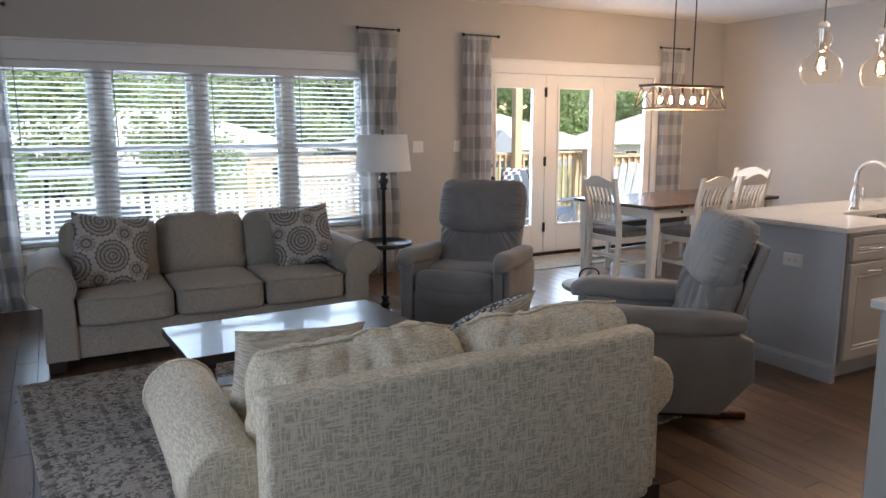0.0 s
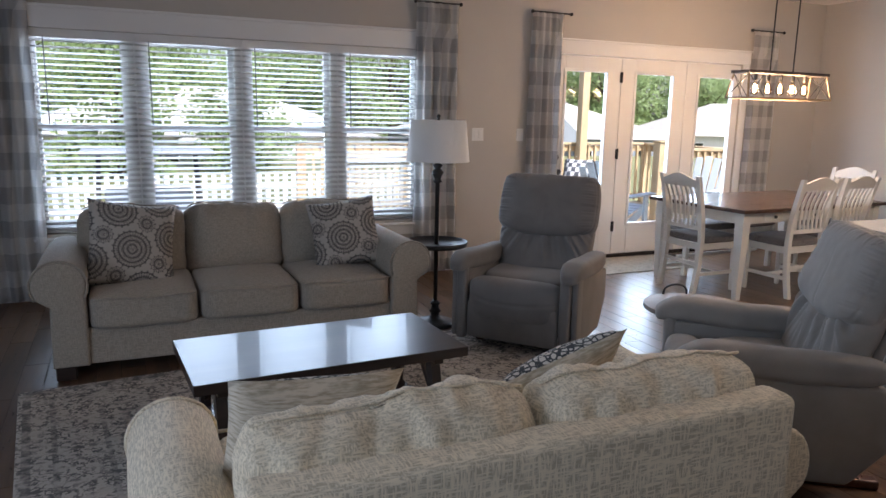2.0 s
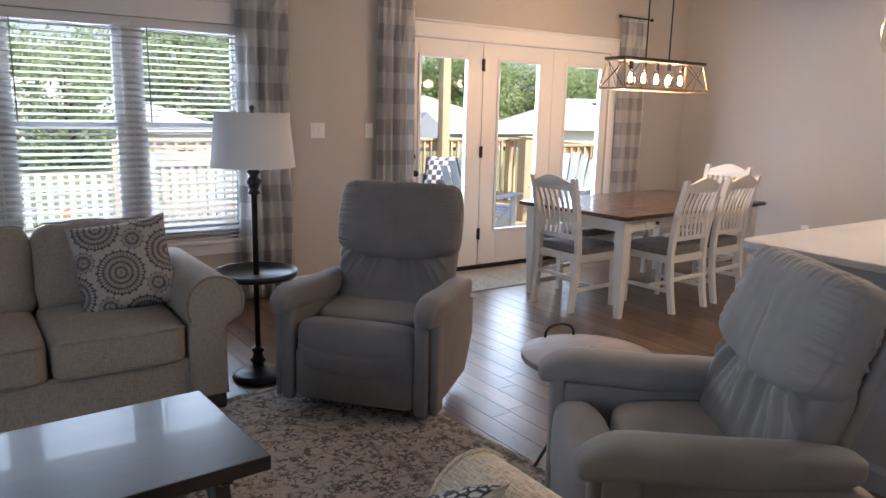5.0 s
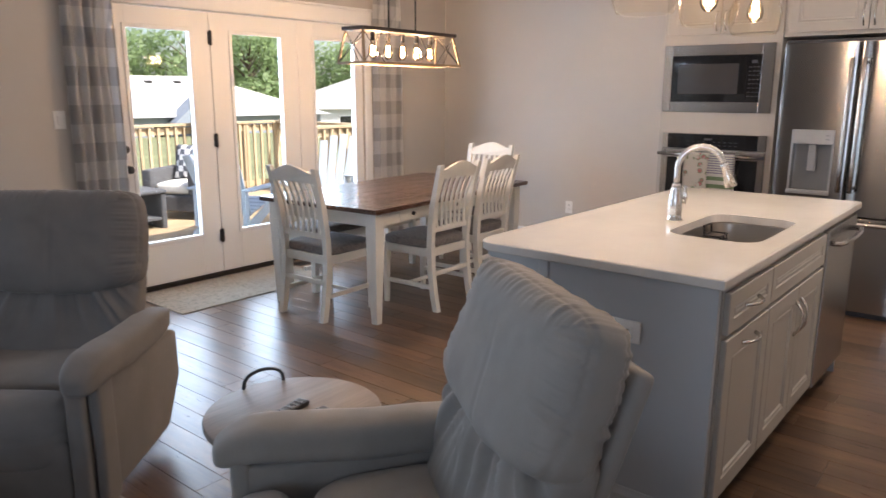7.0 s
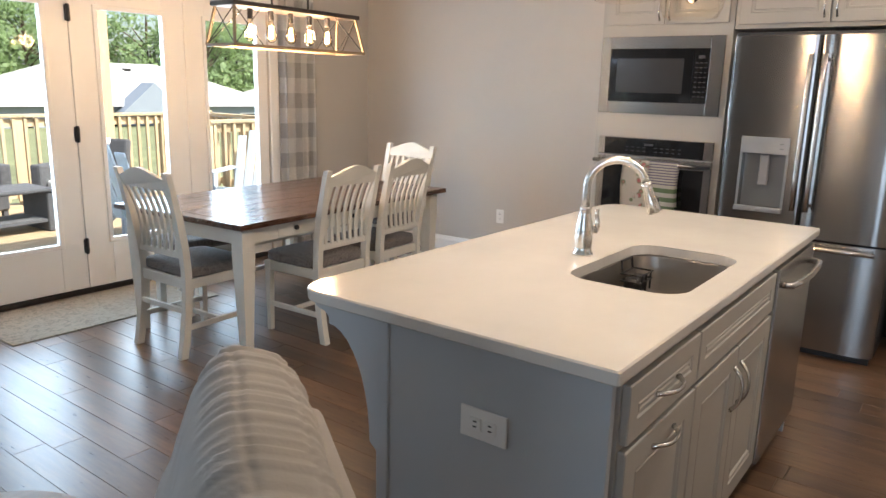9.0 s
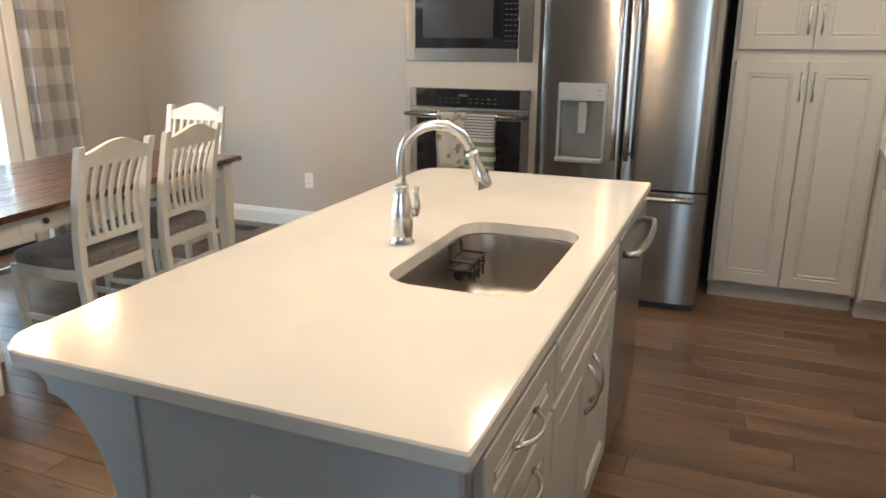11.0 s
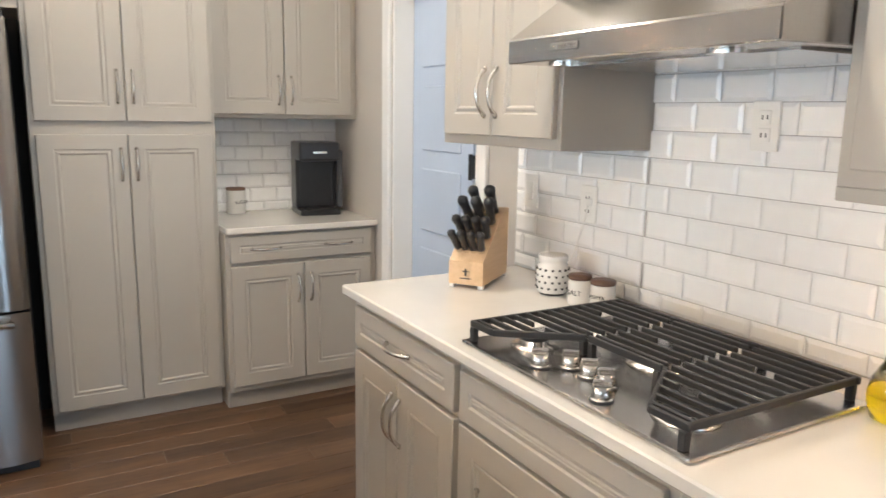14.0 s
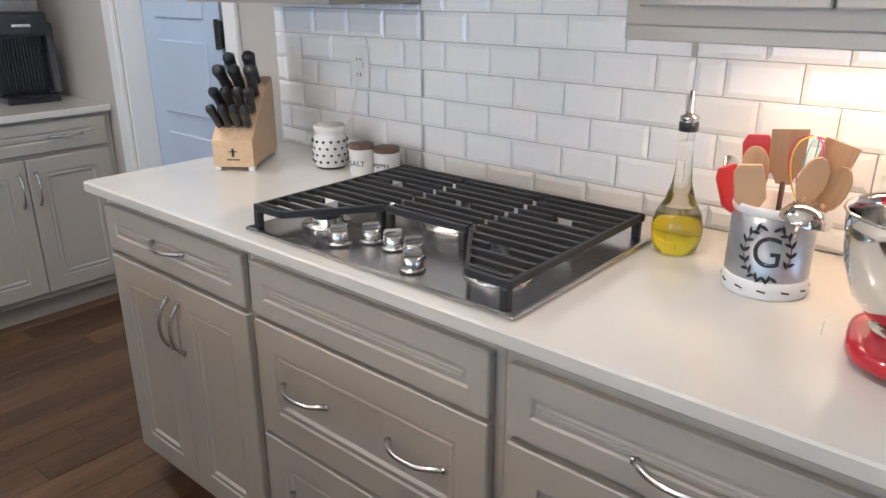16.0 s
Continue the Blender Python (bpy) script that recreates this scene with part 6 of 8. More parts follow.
# wall oven
ov = thing("wall_oven", on_east(4.52, 7.94), "stainless wall oven with black glass and towels on its handle", "oven")
ow = 0.785
part("control_panel", boxb(0, ow, -0.022, 0.0, 1.035, 1.155, 0.003), M_STEELH, ov)
part("panel_glass", boxb(0.045, ow - 0.06, -0.024, -0.021, 1.04, 1.15), M_BLACKGLASS, ov)
part("display", boxb(0.33, 0.39, -0.0248, -0.024, 1.105, 1.12), M_LEGEND, ov)
lg2 = None
for i in range(9):
    for r in range(2):
        mm = Matrix.Translation((0.20 + i * 0.04 + (0.04 if i > 3 else 0), -0.0243, 1.065 + r * 0.025))
        if lg2 is None:
            lg2 = part("legend", boxb(0, 0.018, -0.0006, 0, 0, 0.005), M_LEGEND, ov, at=mm)
        else:
            share("legend", lg2, ov, mm)
dr = bmesh.new()
box(dr, 0, 0.05, -0.03, 0.0, 0.42, 1.028, 0.003)
box(dr, ow - 0.05, ow, -0.03, 0.0, 0.42, 1.028, 0.003)
box(dr, 0.05, ow - 0.05, -0.03, 0.0, 0.42, 0.50, 0.003)
box(dr, 0.05, ow - 0.05, -0.03, 0.0, 0.965, 1.028, 0.003)
od = part("door", dr, M_STEELH, ov)
part("glass", boxb(0.05, ow - 0.05, -0.027, -0.01, 0.50, 0.965), M_BLACKGLASS, od)
b = bmesh.new()
tube(b, [(-0.01, -0.075, 0.995), (ow + 0.01, -0.075, 0.995)], 0.013, 10)
for x in (0.03, ow - 0.03):
    tube(b, [(x, -0.075, 0.995), (x, -0.028, 0.995)], 0.009, 8)
part("handle", b, M_STEELH, od, "brushed steel bar handle", smooth=True)


def towel_mat(kind):
    m, nt, bs = node_mat("towel_" + kind)
    v = coords(nt)
    if kind == "floral":
        vo = nt.nodes.new("ShaderNodeTexVoronoi")
        vo.inputs["Scale"].default_value = 20
        nt.links.new(v, vo.inputs["Vector"])
        c = ramp(nt, vo.outputs["Distance"], [(0.0, (0.55, 0.10, 0.12)), (0.26, (0.62, 0.28, 0.26)), (0.36, (0.22, 0.30, 0.16)), (0.45, (0.72, 0.67, 0.58))])
        c2 = ramp(nt, noise_tex(nt, v, 14, 3), [(0.45, (0, 0, 0)), (0.52, (1, 1, 1))])
        c = mixc(nt, c2, (0.72, 0.67, 0.58), c)
    else:
        sep = nt.nodes.new("ShaderNodeSeparateXYZ")
        nt.links.new(v, sep.inputs[0])
        z = sep.outputs[2]
        green = mathn(nt, 'LESS_THAN', mathn(nt, 'FRACT', mathn(nt, 'MULTIPLY', z, 1 / 0.058)), 0.5)
        fine_s = mathn(nt, 'LESS_THAN', mathn(nt, 'FRACT', mathn(nt, 'MULTIPLY', z, 1 / 0.018)), 0.4)
        top = mathn(nt, 'GREATER_THAN', z, 0.86)
        a = mixc(nt, green, (0.72, 0.69, 0.62), (0.20, 0.28, 0.15))
        b2 = mixc(nt, fine_s, (0.72, 0.69, 0.62), (0.25, 0.22, 0.30))
        c = mixc(nt, top, a, b2)
    nt.links.new(c, bs.inputs["Base Color"])
    bs.inputs["Roughness"].default_value = 1.0
    bump(nt, bs, noise_tex(nt, v, 250, 2), 0.4, 0.003)
    return m


def towel(x0, x1, z0, z_back, kind, label):
    """A folded towel over the oven handle, front and back falls in one sheet."""
    bm = bmesh.new()
    nx, path = 10, []
    for i in range(9):
        path.append((-0.094, z0 + (0.995 - z0) * i / 8))
    for i in range(1, 8):
        t = math.pi * i / 8
        path.append((-0.075 - 0.019 * math.cos(t), 0.995 + 0.019 * math.sin(t)))
    for i in range(7):
        path.append((-0.056, 0.995 - (0.995 - z_back) * i / 6))
    rows = []
    for k, (y, z) in enumerate(path):
        row = []
        for i in range(nx + 1):
            u = i / nx
            w = 0.006 * math.sin(u * 9 + z * 6) * min(1.0, abs(0.995 - z) * 6)
            row.append(bm.verts.new((x0 + (x1 - x0) * u + 0.004 * math.sin(z * 20), y + (w if k < 9 else w * 0.2), z)))
        rows.append(row)
    for a, b3 in zip(rows, rows[1:]):
        for i in range(nx):
            bm.faces.new((a[i], a[i + 1], b3[i + 1], b3[i]))
    bmesh.ops.solidify(bm, geom=bm.faces[:], thickness=0.004)
    ob = part("dish_towel", bm, towel_mat(kind), at=on_east(4.52, 7.94), smooth=True)
    return tagged(ob, label, "towel")


towel(0.215, 0.405, 0.66, 0.70, "floral", "white dish towel with red flowers hanging on the oven handle")
towel(0.40, 0.59, 0.665, 0.72, "striped", "green and white striped dish towel hanging on the oven handle")

# dishwasher in the island
dw = thing("dishwasher", pose(5.862, 2.886, 0), "stainless dishwasher with a curved bar handle in the island", "dishwasher")
part("door", boxb(0, 0.605, -0.028, 0.0, 0.115, 0.868, 0.006, seg=2), M_STEELH, dw)
b = bmesh.new()
tube(b, [(0.05, -0.03, 0.80), (0.06, -0.062, 0.80), (0.16, -0.075, 0.80), (0.28, -0.08, 0.80), (0.44, -0.075, 0.80), (0.545, -0.062, 0.80), (0.555, -0.03, 0.80)], 0.012, 10)
part("handle", b, M_STEELH, dw, "curved steel bar handle", smooth=True)

# sink basin, drain and caddy
sk = thing("sink", pose(0, 0, 0), "undermount stainless steel sink basin in the island", "sink")
x0, x1, y0, y1, rr = SINK
b = bmesh.new()


def rr_ring(bm, e, z, rad):
    pts = []
    for (cx, cy, sx, sy, st) in ((x0 - e, y0 - e, 1, 1, math.pi), (x1 + e, y0 - e, -1, 1, 1.5 * math.pi), (x1 + e, y1 + e, -1, -1, 0), (x0 - e, y1 + e, 1, -1, 0.5 * math.pi)):
        for i in range(9):
            t = st + 0.5 * math.pi * i / 8
            pts.append(bm.verts.new((cx + sx * rad + rad * math.cos(t), cy + sy * rad + rad * math.sin(t), z)))
    return pts


rings = [rr_ring(b, 0.03, 0.884, 0.10), rr_ring(b, 0.004, 0.884, 0.088), rr_ring(b, 0.002, 0.875, 0.088), rr_ring(b, -0.006, 0.73, 0.085), rr_ring(b, -0.018, 0.70, 0.08), rr_ring(b, -0.045, 0.688, 0.07)]
for r0, r1_ in zip(rings, rings[1:]):
    for i in range(len(r0)):
        j = (i + 1) % len(r0)
        b.faces.new((r0[i], r0[j], r1_[j], r1_[i]))
cv = b.verts.new(((x0 + x1) / 2, (y0 + y1) / 2, 0.684))
for i in range(len(rings[-1])):
    b.faces.new((rings[-1][i], rings[-1][(i + 1) % len(rings[-1])], cv))
part("basin", b, M_SINK, sk, smooth=True)
b = bmesh.new()
lathe(b, [(0, 0.688), (0.035, 0.688), (0.043, 0.691), (0.045, 0.687)], 24, ((x0 + x1) / 2, (y0 + y1) / 2 + 0.02, 0))
part("drain", b, M_CHROME, sk, smooth=True)
cdx, cdy, cdz = 5.56, 3.258, 0.775
cad = thing("sponge_caddy", pose(cdx, cdy, 0), "black wire sponge caddy hanging on the sink wall", "caddy")
part("tray", puff((0.112, 0.064, 0.06), (0, 0, cdz + 0.03), k=3.0, n=10), M_BLACK, cad, smooth=True)
part("sponge", boxb(-0.042, 0.042, -0.02, 0.02, cdz + 0.05, cdz + 0.057, 0.006, seg=2), M_BLACK, cad, "dark sponge in the tray")


def wire(pts, r=0.0035):
    b2 = bmesh.new()
    tube(b2, pts, r, 6)
    part("wire", b2, M_BLACK, cad)


for zz in (cdz + 0.045, cdz + 0.07):
    wire([(-0.057, -0.036, zz), (0.057, -0.036, zz), (0.057, 0.033, zz), (-0.057, 0.033, zz), (-0.057, -0.036, zz)])
for x in (-0.04, 0.0, 0.04):
    wire([(x, -0.036, cdz + 0.01), (x, -0.036, cdz + 0.07)])
wire([(-0.045, 0.033, cdz + 0.07), (-0.045, 0.038, cdz + 0.11), (0.045, 0.038, cdz + 0.11), (0.045, 0.033, cdz + 0.07)], 0.004)

# faucet
fx, fy, fz = 5.383, 3.382, 0.9182
fa = thing("faucet", pose(fx, fy, fz), "brushed nickel gooseneck kitchen faucet with a pull-down sprayer", "faucet")
b = bmesh.new()
lathe(b, [(0, 0), (0.034, 0), (0.034, 0.006), (0.028, 0.012), (0.029, 0.03), (0.031, 0.06), (0.028, 0.10), (0.021, 0.135), (0.0185, 0.15), (0.020, 0.155), (0.0175, 0.162), (0, 0.162)], 28)
part("body", b, M_NICKEL, fa, smooth=True)
b = bmesh.new()
pts = [(0, 0, 0.155), (0, 0, 0.19), (0, 0, 0.215)]
R = 0.094
sdx, sdy = 0.35, -0.94
for i in range(15):
    t = math.pi * (1 - i / 14 * 0.92)
    o = R + R * math.cos(t)
    pts.append((sdx * o, sdy * o, 0.228 + R * math.sin(t)))
tube(b, pts, 0.0135, 14)
part("spout", b, M_NICKEL, fa, smooth=True)
e = Vector(pts[-1])
d = (e - Vector(pts[-2])).normalized()
b = bmesh.new()
tube(b, [e - d * 0.004, e + d * 0.012, e + d * 0.02, e + d * 0.06, e + d * 0.095, e + d * 0.10], [0.0165, 0.017, 0.0155, 0.021, 0.024, 0.020], 16)
sprayer = part("sprayer", b, M_NICKEL, fa, smooth=True)
b = bmesh.new()
q = e + d * 0.06 + Vector((sdx, sdy, 0)) * 0.018
box(b, q.x - 0.006, q.x + 0.006, q.y - 0.006, q.y + 0.006, q.z - 0.018, q.z + 0.014, 0.003)
part("spray_button", b, M_BLACKPL, sprayer)
b = bmesh.new()
tube(b, [(0.016, -0.011, 0.078), (0.036, -0.025, 0.084)], [0.015, 0.014], 14)
tube(b, [(0.036, -0.025, 0.084), (0.041, -0.028, 0.105), (0.036, -0.025, 0.135), (0.037, -0.026, 0.152)], [0.012, 0.009, 0.007, 0.008], 10)
part("lever", b, M_NICKEL, fa, smooth=True)

# cooktop
ckx0, ckx1, cky0, cky1, ckz = 5.178, 5.872, 1.28, 1.776, 0.917
ck = thing("gas_cooktop", pose(ckx0, cky0, ckz), "stainless gas cooktop with black cast iron grates and steel knobs", "cooktop")
cw, cdp = ckx1 - ckx0, cky1 - cky0
part("top_plate", boxb(0, cw, 0, cdp, 0.0, 0.010, 0.005, seg=2), M_STEELH, ck)
burn = [(0.12, 0.15, 0.035), (0.12, 0.37, 0.045), (cw / 2, 0.20, 0.055), (cw - 0.12, 0.15, 0.045), (cw - 0.12, 0.37, 0.035)]
for bx, by_, br_ in burn:
    b = bmesh.new()
    lathe(b, [(0, 0.010), (br_ + 0.02, 0.010), (br_ + 0.016, 0.016), (br_, 0.018), (br_, 0.027), (0, 0.027)], 24, (bx, by_, 0))
    bo = part("burner", b, M_NICKEL, ck, smooth=True)
    b = bmesh.new()
    lathe(b, [(0, 0.027), (br_ * 0.9, 0.027), (br_ * 0.92, 0.033), (br_ * 0.8, 0.037), (0, 0.038)], 24, (bx, by_, 0))
    part("burner_cap", b, M_IRON, bo, smooth=True)
GZ0, GZ1 = 0.047, 0.058
third = (cw - 0.03) / 3
yb0, yb1 = 0.012, cdp - 0.018


def iron_bar(name, parent, p, q, w=0.011, z0=GZ0, z1=GZ1):
    """A square bar of the grate from p to q in plan."""
    p, q = Vector((*p, 0)), Vector((*q, 0))
    ln, ang = (q - p).length, math.atan2(q.y - p.y, q.x - p.x)
    return part(name, boxb(0, ln, -w / 2, w / 2, z0, z1, 0.002), M_IRON, parent, at=Matrix.Translation(p) @ Matrix.Rotation(ang, 4, 'Z'))


for g in range(3):
    e0, e1 = 0.015 + g * third + 0.0015, 0.015 + (g + 1) * third - 0.0015
    gr = iron_bar("grate", ck, (e0, yb0 + 0.006), (e1, yb0 + 0.006), 0.010, GZ0 - 0.004, GZ1 + 0.001)
    tagged(gr, "black cast iron pan grate")
    mi = gr.matrix_basis.inverted()
    rim = []
    if g == 0:
        rim = [((e0 + 0.006, yb0 + 0.014), (e0 + 0.006, yb1)), ((e0, yb1), (e0 + 0.09, yb1)), ((e0 + 0.09, yb1), (e1 - 0.004, yb1 - 0.17))]
    elif g == 2:
        rim = [((e1 - 0.006, yb0 + 0.014), (e1 - 0.006, yb1)), ((e1 - 0.09, yb1), (e1, yb1)), ((e0 + 0.004, yb1 - 0.17), (e1 - 0.09, yb1))]
    else:
        rim = [((e0, yb1 - 0.17), (e1, yb1 - 0.17))]
    for p, q in rim:
        o = iron_bar("grate_rim", ck, p, q, 0.0085, GZ0 - 0.003, GZ1 + 0.002)
        o.parent, o.matrix_basis = gr, mi @ o.matrix_basis
    for fx_, fy_ in ((e0 + 0.012, yb0 + 0.012), (e1 - 0.012, yb0 + 0.012), (e0 + 0.012, yb1 if g == 0 else yb1 - 0.17), (e1 - 0.012, yb1 if g == 2 else yb1 - 0.17)):
        o = part("grate_foot", boxb(-0.008, 0.008, -0.008, 0.008, 0.0102, GZ0 - 0.002, 0.002), M_IRON, ck, at=(fx_, fy_, 0))
        o.parent, o.matrix_basis = gr, mi @ o.matrix_basis
    nb_ = 13
    for i in range(nb_):
        y = yb0 + 0.036 + i * (yb1 - yb0 - 0.05) / (nb_ - 1)
        xa, xb = e0 + 0.004, e1 - 0.004
        over = max(0.0, (y - (yb1 - 0.17)) / 0.17)
        if g == 1 and over > 0:
            continue
        if g == 0 and over > 0:
            xb = e1 - (e1 - e0 - 0.09) * over
        if g == 2 and over > 0:
            xa = e0 + (e1 - e0 - 0.09) * over
        near_b = any(abs(y - by_) < 0.02 and abs((e0 + e1) / 2 - bx) < third / 2 for bx, by_, br_ in burn)
        mid = (e0 + e1) / 2
        spans = [(xa, mid - 0.022), (mid + 0.022, xb)] if near_b else [(xa, xb)]
        for sa, sb in spans:
            if sb - sa > 0.015:
                o = iron_bar("grate_bar", ck, (sa, y), (sb, y), 0.0075, GZ0 + 0.001, GZ1 + 0.003)
                o.parent, o.matrix_basis = gr, mi @ o.matrix_basis
for kx, ky in ((5.632, 1.724), (5.594, 1.672), (5.532, 1.674), (5.474, 1.680), (5.428, 1.734)):
    at_k = Matrix.Translation((kx - ckx0, ky - cky0, 0)) @ Matrix.Rotation(radians(52), 4, 'Z')
    b = bmesh.new()
    lathe(b, [(0, 0.010), (0.0225, 0.010), (0.0225, 0.015), (0.020, 0.017), (0.0205, 0.021), (0.019, 0.036), (0.017, 0.0385), (0, 0.039)], 26)
    kn = soft(part("knob", b, M_NICKEL, ck, "polished steel control knob", at=at_k))
    b = bmesh.new()
    lathe(b, [(0, 0.0101), (0.0245, 0.0101), (0.0245, 0.0125), (0.0226, 0.0135), (0.0226, 0.0101)], 26)
    part("skirt", b, M_BLACKPL, kn, "black knob skirt")
    b = bmesh.new()
    prism(b, [(-0.019, 0.0385), (0.019, 0.0385), (0.0165, 0.050), (-0.0165, 0.050)], -0.005, 0.005)
    bmesh.ops.bevel(b, geom=list(b.edges), offset=0.002, segments=2, profile=0.5, affect='EDGES')
    part("grip", b, M_NICKEL, kn)

# range hood
hd = thing("range_hood", pose(5.20, SY + 0.022, 0), "stainless under-cabinet range hood with a sloped canopy", "range hood")
b = bmesh.new()
HW = 0.738
prism(b, [(0.0, 1.585), (0.50, 1.575), (0.50, 1.63), (0.22, 1.83), (0.0, 1.83)], 0.003, HW, axis='x')
bmesh.ops.bevel(b, geom=list(b.edges), offset=0.003, segments=1, affect='EDGES')
part("canopy", b, M_STEELH, hd)
part("chimney", boxb(0.20, 0.54, 0.001, 0.20, 1.831, CEIL - 0.002, 0.002), M_STEEL, hd)
part("filter", boxb(0.05, 0.69, 0.06, 0.38, 1.572, 1.578), M_NICKEL, hd)
cpn = part("control_strip", boxb(0.48, 0.57, 0.4985, 0.5035, 1.597, 1.612), M_CHROME, hd)
for i in range(5):
    part("button", boxb(0.487 + i * 0.016, 0.497 + i * 0.016, 0.503, 0.506, 1.60, 1.609), M_NICKEL, hd)
for x in (0.15, 0.60):
    b = bmesh.new()
    cyl(b, (x, 0.44, 1.567), 0.035, 0.012, 24)
    part("lamp_lens", b, M_NICKEL, hd)

# under-cabinet light
ul = thing("undercabinet_light", pose(4.80, 1.30, 1.345), "slim white light bar under the wall cabinet, lit", "lamp")
part("housing", boxb(-0.25, 0.25, -0.03, 0.03, -0.018, -0.0005, 0.003), M_WHITEPL, ul)
part("diffuser", boxb(-0.235, 0.235, -0.02, 0.02, -0.021, -0.0182), glow_mat("warm_light_bar", (1.0, 0.66, 0.36), 3.0), ul)
area_lamp("undercabinet_glow", look((4.80, 1.30, 1.322), (4.80, 1.299, 0.9)), 0.46, 0.035, 0.85, (1.0, 0.66, 0.38))

# things on the range counter
CZ = 0.9165
M_BLOCK = wood_mat("beech_wood", (0.66, 0.47, 0.29), (0.54, 0.36, 0.20), 0.45, 'x', rand=0.05)
kb = thing("knife_block", pose(6.418, 1.377, CZ, 0, 0, -53) @ Matrix.Scale(1.14, 4), "pale beech knife block full of black-handled knives", "knife block")
b = bmesh.new()
prism(b, [(-0.11, 0.010), (0.10, 0.010), (0.10, 0.205), (0.04, 0.19), (-0.11, 0.075)], -0.05, 0.05)
part("block", b, M_BLOCK, kb)
for sx in (-0.1, 0.09):
    for sy in (-0.042, 0.042):
        part("foot", boxb(sx - 0.008, sx + 0.008, sy - 0.007, sy + 0.007, 0, 0.0105), M_WHITEPL, kb)
mark = bmesh.new()
box(mark, -0.1112, -0.1102, -0.003, 0.003, 0.035, 0.055)
box(mark, -0.1112, -0.1102, -0.010, 0.010, 0.046, 0.049)
box(mark, -0.1112, -0.1102, -0.016, 0.016, 0.026, 0.029)
part("stamp", mark, M_BLACKPL, kb)


def knife(base, ln, r, yaw):
    b2 = bmesh.new()
    d3 = Vector((-0.62, 0.10 * yaw, 0.78)).normalized()
    p = Vector(base)
    ln, r = ln * 0.88, r * 1.3
    tube(b2, [p, p + d3 * ln * 0.3, p + d3 * ln * 0.65, p + d3 * ln * 0.92, p + d3 * ln + Vector((-0.006, 0, -0.002))], [r * 0.9, r * 1.0, r * 0.9, r * 1.15, r * 0.7], 8)
    kk = part("knife", b2, M_BLACKPL, kb, "black knife handle with steel rivets", smooth=True)
    rv = bmesh.new()
    tube(rv, [p - d3 * 0.004, p + d3 * 0.012], r * 1.03, 8)
    part("bolster", rv, M_CHROME, kk)


for i, yy in enumerate((-0.032, -0.011, 0.011, 0.032)):
    knife((-0.075, yy, 0.10), 0.085, 0.0085, i - 1.5)
    knife((-0.035, yy, 0.13), 0.095, 0.0095, i - 1.5)
for i, yy in enumerate((-0.028, 0.0, 0.028)):
    knife((0.010, yy, 0.165), 0.115, 0.011, (i - 1) * 1.2)
knife((0.055, -0.02, 0.19), 0.12, 0.012, -0.6)
knife((0.055, 0.02, 0.19), 0.115, 0.011, 0.6)

M_CERAM = mat("white_ceramic", (0.74, 0.72, 0.68), 0.25, var=0.03, bmp=0.0)
wm = thing("wax_warmer", pose(6.175, 1.265, CZ), "white ceramic wax warmer with dark dots and a cord", "warmer")
b = bmesh.new()
lathe(b, [(0, 0.006), (0.045, 0.006), (0.048, 0.012), (0.050, 0.06), (0.046, 0.092), (0.040, 0.098), (0.045, 0.104), (0.046, 0.118), (0.042, 0.122), (0.038, 0.112), (0, 0.110)], 32)
part("body", b, M_CERAM, wm, smooth=True)
dots = bmesh.new()
for r in range(4):
    for k in range(14):
        a = 2 * math.pi * (k + 0.5 * (r % 2)) / 14
        z = 0.022 + r * 0.019
        cyl(dots, (0.0485 * math.cos(a), 0.0485 * math.sin(a), z - 0.003), 0.0042, 0.006, 6)
tagged(part("dots", dots, M_BLACK, wm), kind="stuff")
b = bmesh.new()
lathe(b, [(0, 0), (0.04, 0), (0.042, 0.0065), (0, 0.0065)], 24)
part("base", b, M_BLACKPL, wm)
b = bmesh.new()
tube(b, [(0.048, -0.01, 0.02), (0.09, -0.02, 0.006), (0.12, -0.06, 0.004), (0.10, -0.10, 0.02), (0.06, -0.128, 0.10), (0.02, -0.134, 0.22), (0.005, -0.131, 0.275)], 0.0028, 6)
part("cord", b, M_WHITEPL, wm, smooth=True)
pg = boxb(-0.01, 0.018, -0.142, -0.129, 0.265, 0.288, 0.003)
part("plug", pg, M_WHITEPL, wm)
M_LIDWOOD = wood_mat("brown_lid_wood", (0.20, 0.11, 0.07), (0.11, 0.06, 0.04), 0.5, 'x')


def jar(x, y, r, h, text, rz, label, name="spice_jar", z=CZ):
    root = thing(name, pose(x, y, z, 0, 0, rz), label, "jar")
    b2 = bmesh.new()
    lathe(b2, [(0, 0), (r * 0.94, 0), (r, 0.004), (r, h - 0.006), (r * 0.95, h), (0, h)], 28)
    part("pot", b2, M_CERAM, root, smooth=True)
    b2 = bmesh.new()
    lathe(b2, [(0, h), (r * 1.0, h), (r * 1.02, h + 0.004), (r * 1.0, h + 0.012), (0, h + 0.013)], 28)
    part("lid", b2, M_LIDWOOD, root, "brown wooden lid", smooth=True)
    words(text, r * min(0.62, 2.6 / len(text)), M_BLACKPL, root, Matrix.Translation((0, -r - 0.0006, h * 0.5)) @ Matrix.Rotation(math.pi / 2, 4, 'X'))
    return root


jar(6.035, 1.275, 0.034, 0.075, "SALT", 202, "white ceramic salt jar with a brown wooden lid")
jar(5.975, 1.24, 0.036, 0.068, "PEPPER", 202, "white ceramic pepper jar with a brown wooden lid")

